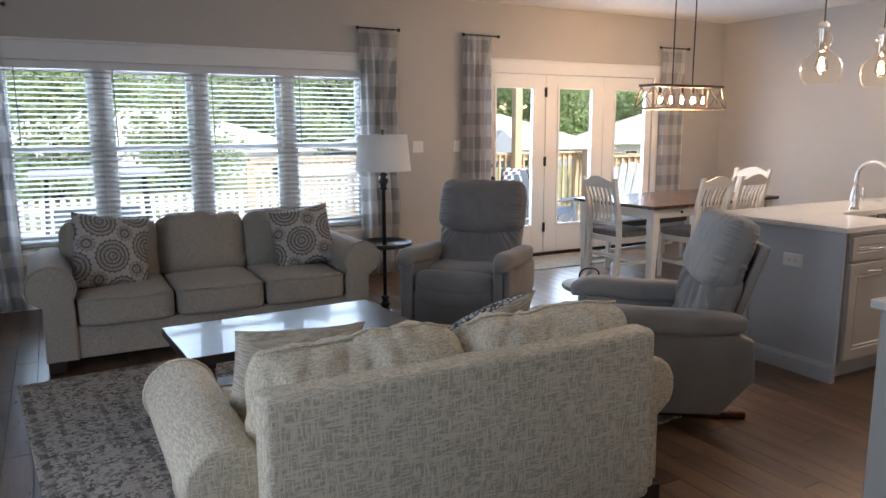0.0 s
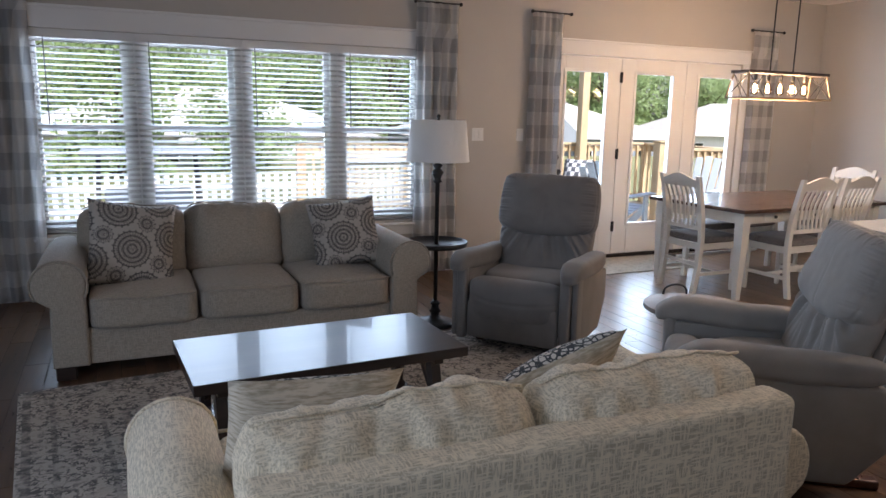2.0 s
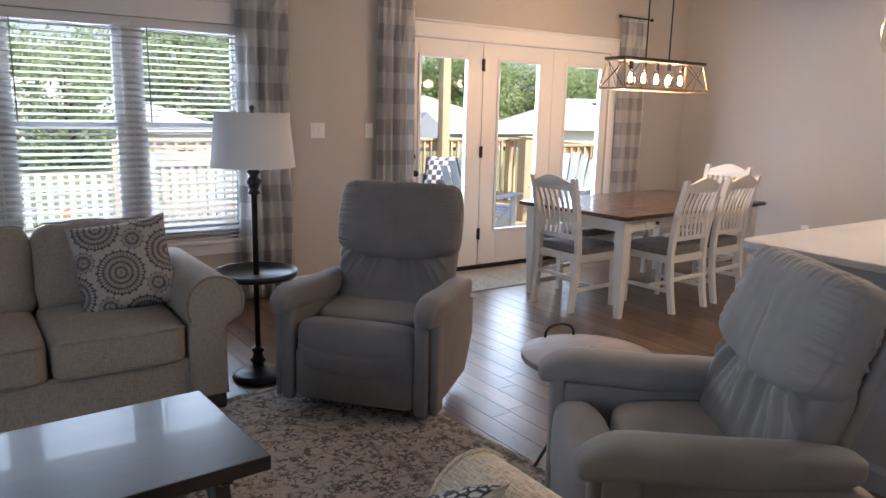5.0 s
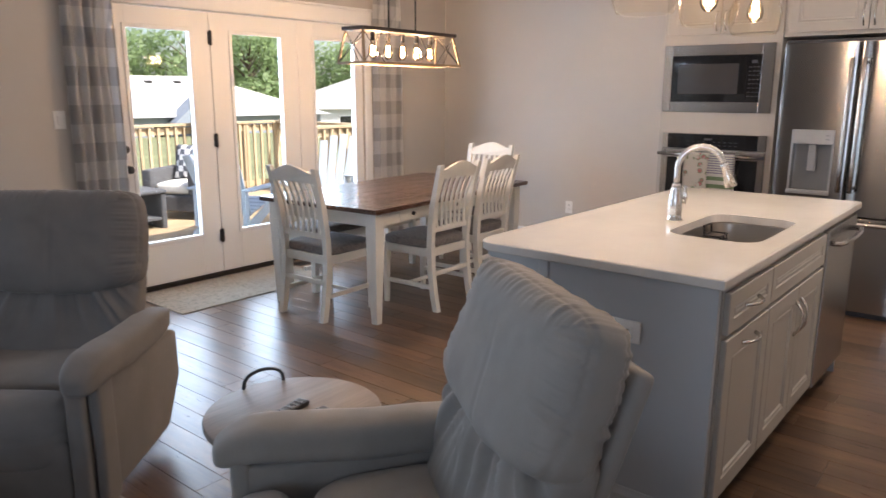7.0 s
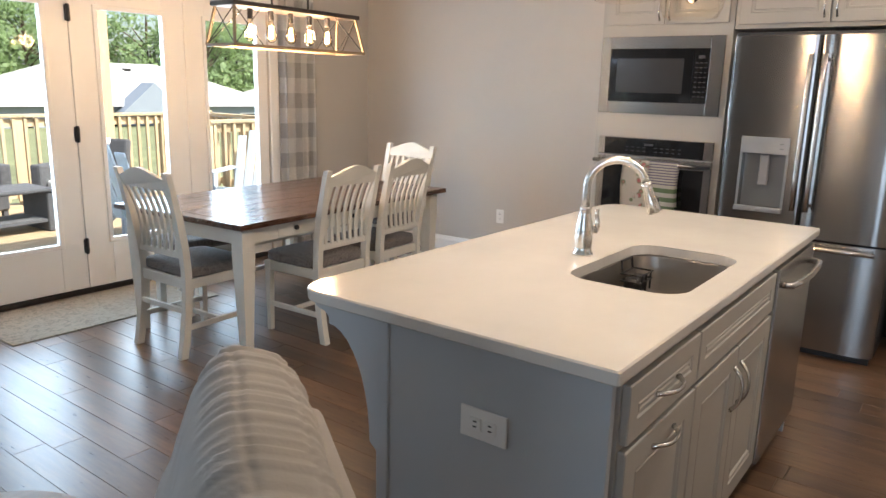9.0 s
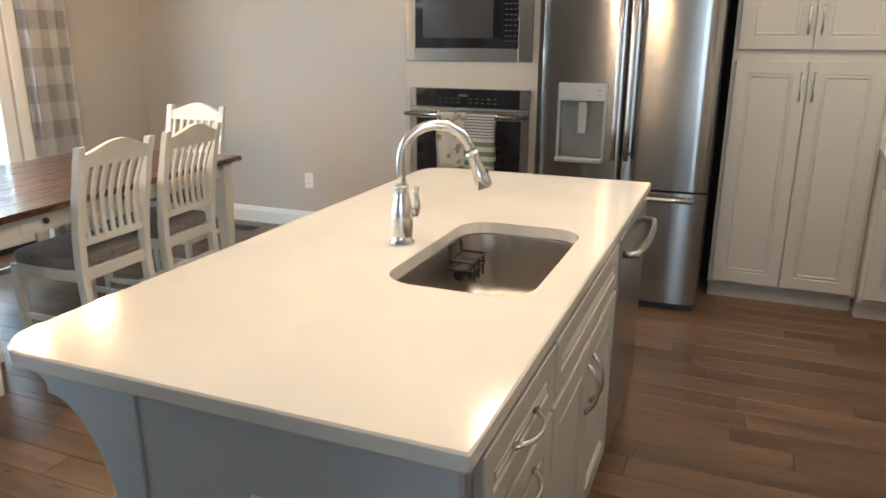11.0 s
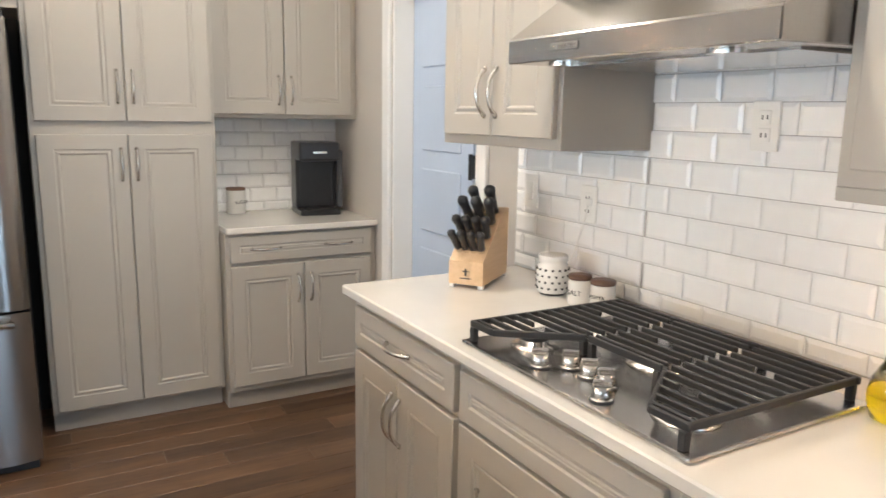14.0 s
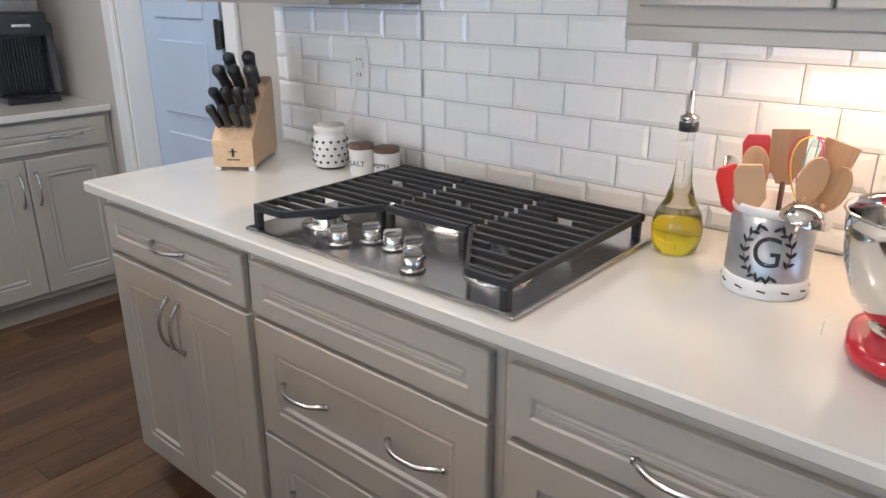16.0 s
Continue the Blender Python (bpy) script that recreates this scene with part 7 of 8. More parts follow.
# oil bottle
M_CLEAR = glass_mat("clear_bottle_glass", (0.97, 0.99, 0.96))
M_OIL = glass_mat("yellow_olive_oil", (0.85, 0.70, 0.02), ior=1.3)
ob_ = thing("oil_bottle", pose(5.125, 1.30, CZ), "clear glass bottle half full of yellow oil with a steel pourer", "bottle")
b = bmesh.new()
lathe(b, [(0, 0.0), (0.035, 0.0), (0.041, 0.004), (0.048, 0.03), (0.049, 0.05), (0.043, 0.078), (0.028, 0.105), (0.018, 0.14), (0.0145, 0.18), (0.0135, 0.235), (0.0155, 0.24)], 32)
part("glass", b, M_CLEAR, ob_, smooth=True)
b = bmesh.new()
lathe(b, [(0, 0.004), (0.034, 0.004), (0.0395, 0.008), (0.0462, 0.032), (0.0472, 0.05), (0.0435, 0.07), (0, 0.07)], 32)
part("oil", b, M_OIL, ob_, "yellow oil", smooth=True)
b = bmesh.new()
lathe(b, [(0, 0.236), (0.017, 0.236), (0.017, 0.252), (0.014, 0.254), (0.018, 0.258), (0.018, 0.264), (0.009, 0.268), (0.005, 0.275), (0.0045, 0.31), (0, 0.312)], 18)
part("pourer", b, M_CHROME, ob_, "steel pouring spout", smooth=True)
b = bmesh.new()
lathe(b, [(0, 0.2362), (0.0178, 0.2362), (0.0178, 0.2535), (0, 0.2535)], 18)
part("collar", b, M_BLACKPL, ob_, "black rubber collar", smooth=True)

# utensil crock
M_GALV = mat("galvanised_metal", (0.42, 0.43, 0.44), 0.38, metal=0.7, var=0.18, scale=25, fine=60, bmp=0.05)
M_CROCKW = mat("white_enamel_rim", (0.70, 0.69, 0.68), 0.35, var=0.04, bmp=0.0)
cr = thing("utensil_crock", pose(4.932, 1.375, CZ, 0, 0, 193) @ Matrix.Diagonal((0.95, 0.95, 1.1, 1)), "galvanised metal crock with the letter G and a leaf wreath", "crock")
b = bmesh.new()
RC, HC = 0.070, 0.142
lathe(b, [(0, 0.002), (RC, 0.002), (RC + 0.001, 0.022), (RC + 0.001, 0.128), (RC - 0.004, 0.128)], 40)
part("body", b, M_GALV, cr, smooth=True)
b = bmesh.new()
lathe(b, [(0, 0), (RC + 0.002, 0), (RC + 0.004, 0.004), (RC + 0.003, 0.026), (RC + 0.001, 0.028)], 40)
part("base_band", b, M_CROCKW, cr, smooth=True)
b = bmesh.new()
lathe(b, [(RC + 0.001, 0.127), (RC + 0.003, 0.129), (RC + 0.006, HC - 0.004), (RC + 0.003, HC), (RC - 0.003, HC - 0.002), (RC - 0.004, 0.03), (0, 0.03)], 40)
part("rim", b, M_CROCKW, cr, smooth=True)
for k in range(7):
    a = radians(-90 + (k - 3) * 31)
    s = boxb(-0.007, 0.007, -0.001, 0.001, -0.0012, 0.0012)
    part("slot", s, M_DARKGAP, cr, at=Matrix.Translation(((RC + 0.0035) * math.cos(a), (RC + 0.0035) * math.sin(a), 0.014)) @ Matrix.Rotation(a + math.pi / 2, 4, 'Z') @ Matrix.Rotation(0.15, 4, 'Y'))


def on_crock(ang, z):
    a = radians(-90 + ang)
    return Matrix.Translation(((RC + 0.0018) * math.cos(a), (RC + 0.0018) * math.sin(a), z)) @ Matrix.Rotation(a + math.pi / 2, 4, 'Z') @ Matrix.Rotation(math.pi / 2, 4, 'X')


g_ob = words("G", 0.068, M_BLACKPL, cr, Matrix.Translation((0, 0, 0)), "letter")
gme = g_ob.data
for v in gme.vertices:
    a = -math.pi / 2 + v.co.x / RC
    rr2 = RC + 0.0022 + v.co.z
    v.co = Vector((rr2 * math.cos(a), rr2 * math.sin(a), 0.074 + v.co.y))
leaf = None
stem = bmesh.new()
for side in (-1, 1):
    rng = range(-8, 9) if side < 0 else range(-2, 7)
    pts = []
    for k in rng:
        t = radians(k * 11 + (200 if side < 0 else 0))
        ang = math.degrees(0.038 * math.cos(t) / RC)
        z = 0.074 + 0.042 * math.sin(t)
        a = radians(-90 + ang)
        pts.append(((RC + 0.002) * math.cos(a), (RC + 0.002) * math.sin(a), z))
        if k % 2 == 0:
            for q in (-1, 1):
                mm = on_crock(ang + q * 3.6, z) @ Matrix.Rotation(t + math.pi / 2 + q * 0.7, 4, 'Z')
                if leaf is None:
                    lb = bmesh.new()
                    o = [(0, -0.008), (0.0028, -0.002), (0.0022, 0.004), (0, 0.008), (-0.0022, 0.004), (-0.0028, -0.002)]
                    prism(lb, o, 0.0, 0.0006, axis='z')
                    leaf = part("leaf", lb, M_BLACKPL, cr, at=mm)
                else:
                    share("leaf", leaf, cr, mm)
    tube(stem, pts, 0.0007, 5)
part("stem", stem, M_BLACKPL, cr)

M_SPOON = wood_mat("pale_spoon_wood", (0.52, 0.32, 0.16), (0.38, 0.21, 0.10), 0.55, 'z', rand=0.15)
M_RED = mat("red_silicone", (0.55, 0.03, 0.03), 0.35, bmp=0.0)
M_TAN = mat("tan_silicone", (0.55, 0.36, 0.20), 0.5, bmp=0.02)


def utensil(name, label, base, lean, material, head, ln=0.27, hm=None):
    """A cooking tool standing in the crock; its head is 'spoon', 'turner', 'spatula' or 'ladle'."""
    root = thing(name, Matrix.Translation(base) @ Matrix.Rotation(radians(lean[1]), 4, 'Y') @ Matrix.Rotation(radians(lean[0]), 4, 'X') @ Matrix.Rotation(radians(lean[2]), 4, 'Z') @ Matrix.Scale(0.9, 4), label, "utensil")
    b2 = bmesh.new()
    tube(b2, [(0, 0, 0), (0, 0, ln * 0.7)], [0.0055, 0.005], 8)
    part("shaft", b2, material if head != 'ladle' else M_CHROME, root, smooth=True)
    b2 = bmesh.new()
    z = ln * 0.68
    if head == 'spoon':
        puffy(b2, (0.048, 0.012, 0.085), (0, 0, z + 0.035), k=2.3, n=8)
        for v in b2.verts:
            v.co.y += 5.0 * v.co.x ** 2
    elif head == 'slotted':
        out2 = [(0.024 * math.sin(t * math.pi / 8), z + 0.036 - 0.044 * math.cos(t * math.pi / 8)) for t in range(16)]
        prism(b2, out2, -0.003, 0.003)
    elif head == 'turner':
        prism(b2, [(-0.012, z), (0.012, z), (0.030, z + 0.035), (0.032, z + 0.10), (-0.032, z + 0.105), (-0.030, z + 0.035)], -0.003, 0.003)
    elif head == 'spatula':
        prism(b2, [(-0.012, z), (0.012, z), (0.027, z + 0.02), (0.026, z + 0.075), (0.016, z + 0.090), (-0.022, z + 0.086), (-0.027, z + 0.06), (-0.027, z + 0.02)], -0.004, 0.004)
        bmesh.ops.bevel(b2, geom=list(b2.edges), offset=0.0025, segments=2, profile=0.5, affect='EDGES')
    elif head == 'ladle':
        lathe(b2, [(0.042, 0.0), (0.040, -0.012), (0.030, -0.024), (0.015, -0.031), (0, -0.033), (0, -0.031), (0.014, -0.029), (0.029, -0.022), (0.039, -0.010), (0.041, 0.0), (0.042, 0.0)], 28)
        b2.transform(Matrix.Translation((0, 0.035, z + 0.05)) @ Matrix.Rotation(radians(200), 4, 'X'))
        tube(b2, [(0, 0, z - 0.01), (0, 0.002, z + 0.04)], 0.004, 8)
    part("head", b2, hm or material, root, smooth=head in ('spoon', 'ladle'))
    return root


bx, by2, bz2 = 4.932, 1.375, CZ + 0.014
utensil("spatula", "tan silicone spatula standing in the crock", (bx + 0.012, by2 + 0.02, bz2), (-12, 6, 20), M_TAN, 'spatula', 0.22)
utensil("wooden_spoon", "round wooden spoon standing in the crock", (bx + 0.02, by2 + 0.0, bz2), (-2, 6, 10), M_SPOON, 'spoon', 0.26)
utensil("spatula", "red silicone spatula leaning in the crock", (bx + 0.02, by2 + 0.015, bz2), (-8, 16, 60), M_RED, 'spatula', 0.205)
utensil("spatula", "red silicone spatula standing at the back of the crock", (bx + 0.02, by2 - 0.02, bz2), (4, 9, 20), M_RED, 'spatula', 0.265)
utensil("wooden_turner", "dark wooden turner standing in the crock", (bx - 0.0, by2 - 0.02, bz2), (3, 1, 8), M_LIDWOOD, 'turner', 0.265, M_SPOON)
utensil("wooden_turner", "pale wooden turner leaning in the crock", (bx - 0.015, by2 - 0.01, bz2), (0, -15, -20), M_SPOON, 'turner', 0.265)
utensil("wooden_spoon", "long pale wooden spoon leaning in the crock", (bx - 0.01, by2 + 0.01, bz2), (-5, -13, 30), M_TAN, 'slotted', 0.265)
utensil("wooden_spoon", "slotted wooden spoon leaning in the crock", (bx - 0.02, by2 + 0.005, bz2), (-3, -20, -20), M_SPOON, 'slotted', 0.255)
utensil("ladle", "polished steel ladle leaning over the crock's rim", (bx - 0.015, by2 + 0.02, bz2), (-14, -16, 20), M_CHROME, 'ladle', 0.185)
utensil("ladle", "small steel ladle leaning out of the crock", (bx + 0.02, by2 - 0.015, bz2), (4, 22, 70), M_CHROME, 'spoon', 0.235)
wk = thing("whisk", Matrix.Translation((bx - 0.012, by2 - 0.02, bz2)) @ Matrix.Rotation(radians(-6), 4, 'Y'), "whisk with red, yellow and blue coated wires", "utensil")
b = bmesh.new()
tube(b, [(0, 0, 0), (0, 0, 0.14)], 0.007, 8)
part("grip", b, M_CHROME, wk, smooth=True)
for k, col in enumerate(((0.6, 0.04, 0.10), (0.75, 0.55, 0.05), (0.1, 0.45, 0.55), (0.55, 0.08, 0.3))):
    a = k * math.pi / 4
    b = bmesh.new()
    pts = [(0.032 * math.sin(math.pi * i / 12) ** 0.8 * math.cos(a) * (1 if i < 7 else 1), 0.032 * math.sin(math.pi * i / 12) ** 0.8 * math.sin(a), 0.14 + 0.11 * math.sin(math.pi * i / 24)) for i in range(13)]
    tube(b, pts, 0.0014, 5)
    pts = [(-x, -y, z) for x, y, z in pts]
    tube(b, pts, 0.0014, 5)
    part("wire", b, mat("coated_wire", col, 0.4, bmp=0.0), wk)

# plug and cord behind the crock
pl = thing("power_cord", pose(4.79, SY + 0.03, 1.16), "black plug and cord in the tiled wall's outlet", "cord")
part("plug", boxb(-0.016, 0.016, 0.002, 0.035, -0.012, 0.012, 0.004), M_BLACKPL, pl)
b = bmesh.new()
tube(b, [(0, 0.03, 0), (-0.01, 0.05, -0.04), (-0.02, 0.08, -0.12), (-0.05, 0.12, -0.18), (-0.10, 0.14, -0.2), (-0.14, 0.16, -0.238)], 0.0035, 7)
part("cable", b, M_BLACKPL, pl, smooth=True)

# stand mixer
M_REDPAINT = mat("glossy_red_enamel", (0.42, 0.012, 0.025), 0.15, var=0.05, bmp=0.0, coat=0.6)
mx = thing("stand_mixer", pose(4.672, 1.52, CZ, 0, 0, 98), "red stand mixer with tilted head and polished steel bowl", "mixer")
b = bmesh.new()
puffy(b, (0.23, 0.33, 0.045), (0, 0.065, 0.022), k=3.2, n=12)
part("base", b, M_REDPAINT, mx, "glossy red base", smooth=True)
b = bmesh.new()
lathe(b, [(0, 0.04), (0.05, 0.04), (0.055, 0.046), (0.045, 0.055), (0.06, 0.06), (0.085, 0.09), (0.103, 0.14), (0.109, 0.19), (0.109, 0.205), (0.113, 0.208), (0.111, 0.212), (0.105, 0.206), (0.105, 0.19), (0.098, 0.14), (0.08, 0.095), (0, 0.07)], 40, (0, -0.02, 0))
part("bowl", b, M_CHROME, mx, "polished steel mixing bowl", smooth=True)
b = bmesh.new()
puffy(b, (0.10, 0.10, 0.26), (0, 0.17, 0.15), k=4, n=8)
part("column", b, M_REDPAINT, mx, smooth=True)
b = bmesh.new()
puffy(b, (0.13, 0.36, 0.13), (0, 0, 0), k=3, n=12)
b.transform(Matrix.Translation((0, 0.20, 0.27)) @ Matrix.Rotation(radians(-58), 4, 'X') @ Matrix.Translation((0, -0.13, 0.05)))
part("head", b, M_REDPAINT, mx, smooth=True)
for i in range(5):
    part("lettering", boxb(-0.02 + i * 0.008, -0.016 + i * 0.008, -0.1296, -0.1284, 0.018, 0.028), M_WHITEPL, mx)

# coffee nook things
cm = thing("coffee_maker", on_east(1.425, 8.08) @ Matrix.Translation((0, 0, CZ)) @ Matrix.Rotation(radians(-6), 4, 'Z'), "black pod coffee maker on the white counter", "coffee maker")
cwid = 0.215
b = bmesh.new()
box(b, 0, cwid, 0.0, 0.24, 0.0, 0.028, 0.008, 2)
part("base", b, M_BLACKPL, cm)
part("drip_tray", boxb(0.03, cwid - 0.03, -0.012, 0.09, 0.028, 0.036, 0.003), M_BLACK, cm)
part("tower", boxb(0, cwid, 0.11, 0.24, 0.028, 0.30, 0.012, seg=2), M_BLACKPL, cm)
part("head", boxb(0, cwid, 0.01, 0.24, 0.285, 0.385, 0.014, seg=2), M_BLACKPL, cm)
part("badge", boxb(0.07, 0.145, 0.0065, 0.0105, 0.325, 0.337, 0.001), M_NICKEL, cm)
rb = None
for i in range(13):
    mm = Matrix.Translation((0.025 + i * 0.0138, 0.107, 0.045))
    if rb is None:
        rb = part("rib", boxb(-0.004, 0.004, -0.004, 0.003, 0, 0.225, 0.001), M_BLACKPL, cm, at=mm)
    else:
        share("rib", rb, cm, mm)
part("reservoir", boxb(cwid + 0.001, cwid + 0.03, 0.06, 0.235, 0.03, 0.34, 0.008), mat("smoke_plastic", (0.08, 0.08, 0.085), 0.15, bmp=0.0), cm)
jar(8.33, 1.70, 0.05, 0.125, "SUGAR", -70, "white ceramic sugar canister with a wooden lid", "canister")

# ---- outside ----
M_DECK = wood_mat("weathered_deck_pine", (0.48, 0.36, 0.22), (0.33, 0.24, 0.14), 0.7, 'x', rand=0.12)
M_PINE = wood_mat("treated_pine", (0.52, 0.41, 0.26), (0.39, 0.29, 0.17), 0.7, 'z', rand=0.12)
M_GRASS = mat("sunlit_lawn", (0.17, 0.18, 0.085), 0.9, var=0.3, scale=0.8, fine=40, bmp=0.4)
M_LEAF = mat("green_leaves", (0.19, 0.265, 0.12), 0.6, var=0.3, scale=2, fine=30, bmp=0.0)
lt_ = M_LEAF.node_tree
tl_, mx_ = lt_.nodes.new("ShaderNodeBsdfTranslucent"), lt_.nodes.new("ShaderNodeMixShader")
tl_.inputs[0].default_value = (0.44, 0.54, 0.24, 1)
mx_.inputs[0].default_value = 0.45
lt_.links.new(lt_.nodes["Principled BSDF"].outputs[0], mx_.inputs[1])
lt_.links.new(tl_.outputs[0], mx_.inputs[2])
lt_.links.new(mx_.outputs[0], lt_.nodes["Material Output"].inputs[0])
M_BARK = mat("brown_bark", (0.12, 0.085, 0.06), 0.9, var=0.2, scale=10, fine=40, bmp=0.5)
M_ROOF = mat("pale_grey_shingles", (0.42, 0.41, 0.40), 0.9, var=0.15, scale=2, fine=30, bmp=0.3)
M_SIDING = mat("pale_siding", (0.55, 0.55, 0.54), 0.7, var=0.05, bmp=0.05)
M_SIDING2 = mat("blue_grey_siding", (0.22, 0.25, 0.29), 0.7, var=0.05, bmp=0.05)
M_WICKER = weave_mat("dark_grey_wicker", (0.10, 0.10, 0.105), (0.03, 0.03, 0.032), 120, 120)
M_CUSH = mat("cream_outdoor_cushion", (0.66, 0.63, 0.57), 0.9, fine=200, bmp=0.2)
M_ADIR = mat("blue_grey_plastic_wood", (0.40, 0.45, 0.50), 0.5, var=0.05, bmp=0.05)
GZ = -1.1
gnd = struct("ground", boxb(-400, 400, 7.4, 700, GZ - 0.2, GZ), M_GRASS, "sunlit lawn that falls away behind the house", "ground")
DKZ = -0.06
dk0, dk1, dkn = 3.2, 9.6, 11.6
deck = thing("deck_floor", pose(0, 0, 0), "sunlit wooden deck of narrow boards", "deck", kind="structure")
bd = None
for i in range(31):
    mm = Matrix.Translation(((dk0 + dk1) / 2, 7.42 + i * 0.14, DKZ))
    if bd is None:
        bd = part("board", boxb(-(dk1 - dk0) / 2, (dk1 - dk0) / 2, 0, 0.134, -0.03, 0), M_DECK, deck, at=mm)
    else:
        share("board", bd, deck, mm)
fd2 = bmesh.new()
for x in (dk0 + 0.1, 6.4, dk1 - 0.1):
    for y in (7.6, dkn - 0.1):
        box(fd2, x - 0.07, x + 0.07, y - 0.07, y + 0.07, GZ, DKZ - 0.031)
part("pier", fd2, M_PINE, deck)


def railing(a, b, label):
    """A deck rail from a to b with square balusters, all parts of one thing."""
    a, b = Vector((*a, 0)), Vector((*b, 0))
    ln = (b - a).length
    ang = math.atan2(b.y - a.y, b.x - a.x)
    root = thing("deck_railing", Matrix.Translation((a.x, a.y, DKZ)) @ Matrix.Rotation(ang, 4, 'Z'), label, "railing")
    part("top_rail", boxb(0, ln, -0.07, 0.07, 1.04, 1.078, 0.004), M_PINE, root)
    part("rail", boxb(0, ln, -0.02, 0.02, 0.93, 1.02), M_PINE, root)
    part("rail", boxb(0, ln, -0.02, 0.02, 0.08, 0.17), M_PINE, root)
    bl = None
    n = int(ln / 0.13)
    for i in range(n):
        mm = Matrix.Translation(((i + 0.5) * ln / n, -0.04, 0))
        if bl is None:
            bl = part("baluster", boxb(-0.018, 0.018, -0.018, 0.018, 0.05, 1.03), M_PINE, root, at=mm)
        else:
            share("baluster", bl, root, mm)
    for i in range(int(ln / 1.9) + 1):
        x = min(ln, i * 1.9)
        part("post", boxb(x - 0.045, x + 0.045, -0.045, 0.045, 0, 1.039), M_PINE, root)
    return root


railing((dk0 + 0.1, dkn), (dk1, dkn), "treated pine deck railing with square balusters")
railing((dk1, dkn), (dk1, 7.5), "treated pine deck railing along the deck's end")
# porch posts and roof beam
pst = thing("porch_post", pose(8.1, 11.42, DKZ), "tall treated pine porch post at the deck's edge", "post")
part("shaft", boxb(-0.07, 0.07, -0.07, 0.07, 0, 3.1, 0.006), M_PINE, pst)
bn2 = thing("newel_post", pose(8.25, 9.60, DKZ), "short thick pine post at the deck stairs", "post")
part("shaft", boxb(-0.07, 0.07, -0.07, 0.07, 0, 1.16, 0.008), M_PINE, bn2)
part("cap", boxb(-0.09, 0.09, -0.09, 0.09, 1.16, 1.19, 0.008), M_PINE, bn2)
railing((8.32, 9.60), (9.55, 9.60), "short pine railing beside the deck stairs")

# lattice screen seen through the window's right unit
M_LATT = mat("beige_lattice", (0.50, 0.46, 0.38), 0.7, var=0.1)
patio = struct("patio", boxb(-12, 3.15, 7.45, 15.5, GZ, GZ + 0.06), mat("pale_concrete", (0.48, 0.46, 0.43), 0.8, var=0.08, scale=1.5, fine=50, bmp=0.15), "pale concrete patio beside the deck", "patio")
lt = thing("lattice_screen", pose(3.15, 9.2, GZ), "pine lattice privacy screen beside the deck", "screen")
fb2 = bmesh.new()
box(fb2, -0.05, 2.2, -0.04, 0.04, 1.98, 2.10)
box(fb2, -0.05, 0.05, -0.05, 0.05, 0, 2.0)
box(fb2, 2.1, 2.2, -0.05, 0.05, 0, 2.0)
part("frame", fb2, M_LATT, lt)
lv = None
for i in range(24):
    mm = Matrix.Translation((0.05 + i * 0.088, 0, 1.0))
    if lv is None:
        lv = part("slat", boxb(-0.018, 0.018, -0.02, -0.005, -1.0, 1.0), M_LATT, lt, at=mm)
    else:
        share("slat", lv, lt, mm)
lv = None
for i in range(22):
    mm = Matrix.Translation((1.07, 0, 0.1 + i * 0.088))
    if lv is None:
        lv = part("slat", boxb(-1.03, 1.03, 0.005, 0.02, -0.018, 0.018), M_LATT, lt, at=mm)
    else:
        share("slat", lv, lt, mm)


def wicker_chair(m, pillow_on=True):
    root = thing("wicker_armchair", m, "dark grey wicker patio armchair with cream cushions", "chair")
    part("seat_base", boxb(-0.33, 0.33, -0.33, 0.33, 0.10, 0.30, 0.02), M_WICKER, root)
    for s in (-1, 1):
        part("arm", boxb(s * 0.30 - 0.06, s * 0.30 + 0.06, -0.36, 0.34, 0.301, 0.60, 0.03, seg=2), M_WICKER, root)
        for y in (-0.28, 0.28):
            part("leg", boxb(s * 0.29 - 0.025, s * 0.29 + 0.025, y - 0.025, y + 0.025, 0, 0.101), M_WICKER, root)
    bk = boxb(-0.33, 0.33, -0.05, 0.05, 0, 0.55, 0.03, seg=2)
    part("backrest", bk, M_WICKER, root, at=Matrix.Translation((0, 0.33, 0.30)) @ Matrix.Rotation(radians(-10), 4, 'X'))
    part("seat_cushion", puff((0.48, 0.56, 0.13), (0, -0.04, 0.37), k=6, n=8, crown=(0, 0, 0.02)), M_CUSH, root, smooth=True)
    return root


wicker_chair(pose(7.2, 10.35, DKZ, 0, 0, -62))
wicker_chair(pose(6.2, 10.98, DKZ, 0, 0, 8))


def check_plain():
    m, nt, bs = node_mat("black_white_check")
    ck2 = nt.nodes.new("ShaderNodeTexChecker")
    ck2.inputs["Scale"].default_value = 14
    ck2.inputs["Color1"].default_value = (0.70, 0.70, 0.70, 1)
    ck2.inputs["Color2"].default_value = (0.10, 0.11, 0.13, 1)
    nt.links.new(coords(nt, (1, 0.01, 1)), ck2.inputs["Vector"])
    nt.links.new(ck2.outputs[0], bs.inputs["Base Color"])
    bs.inputs["Roughness"].default_value = 0.9
    bump(nt, bs, noise_tex(nt, coords(nt), 200, 2), 0.3, 0.002)
    return m


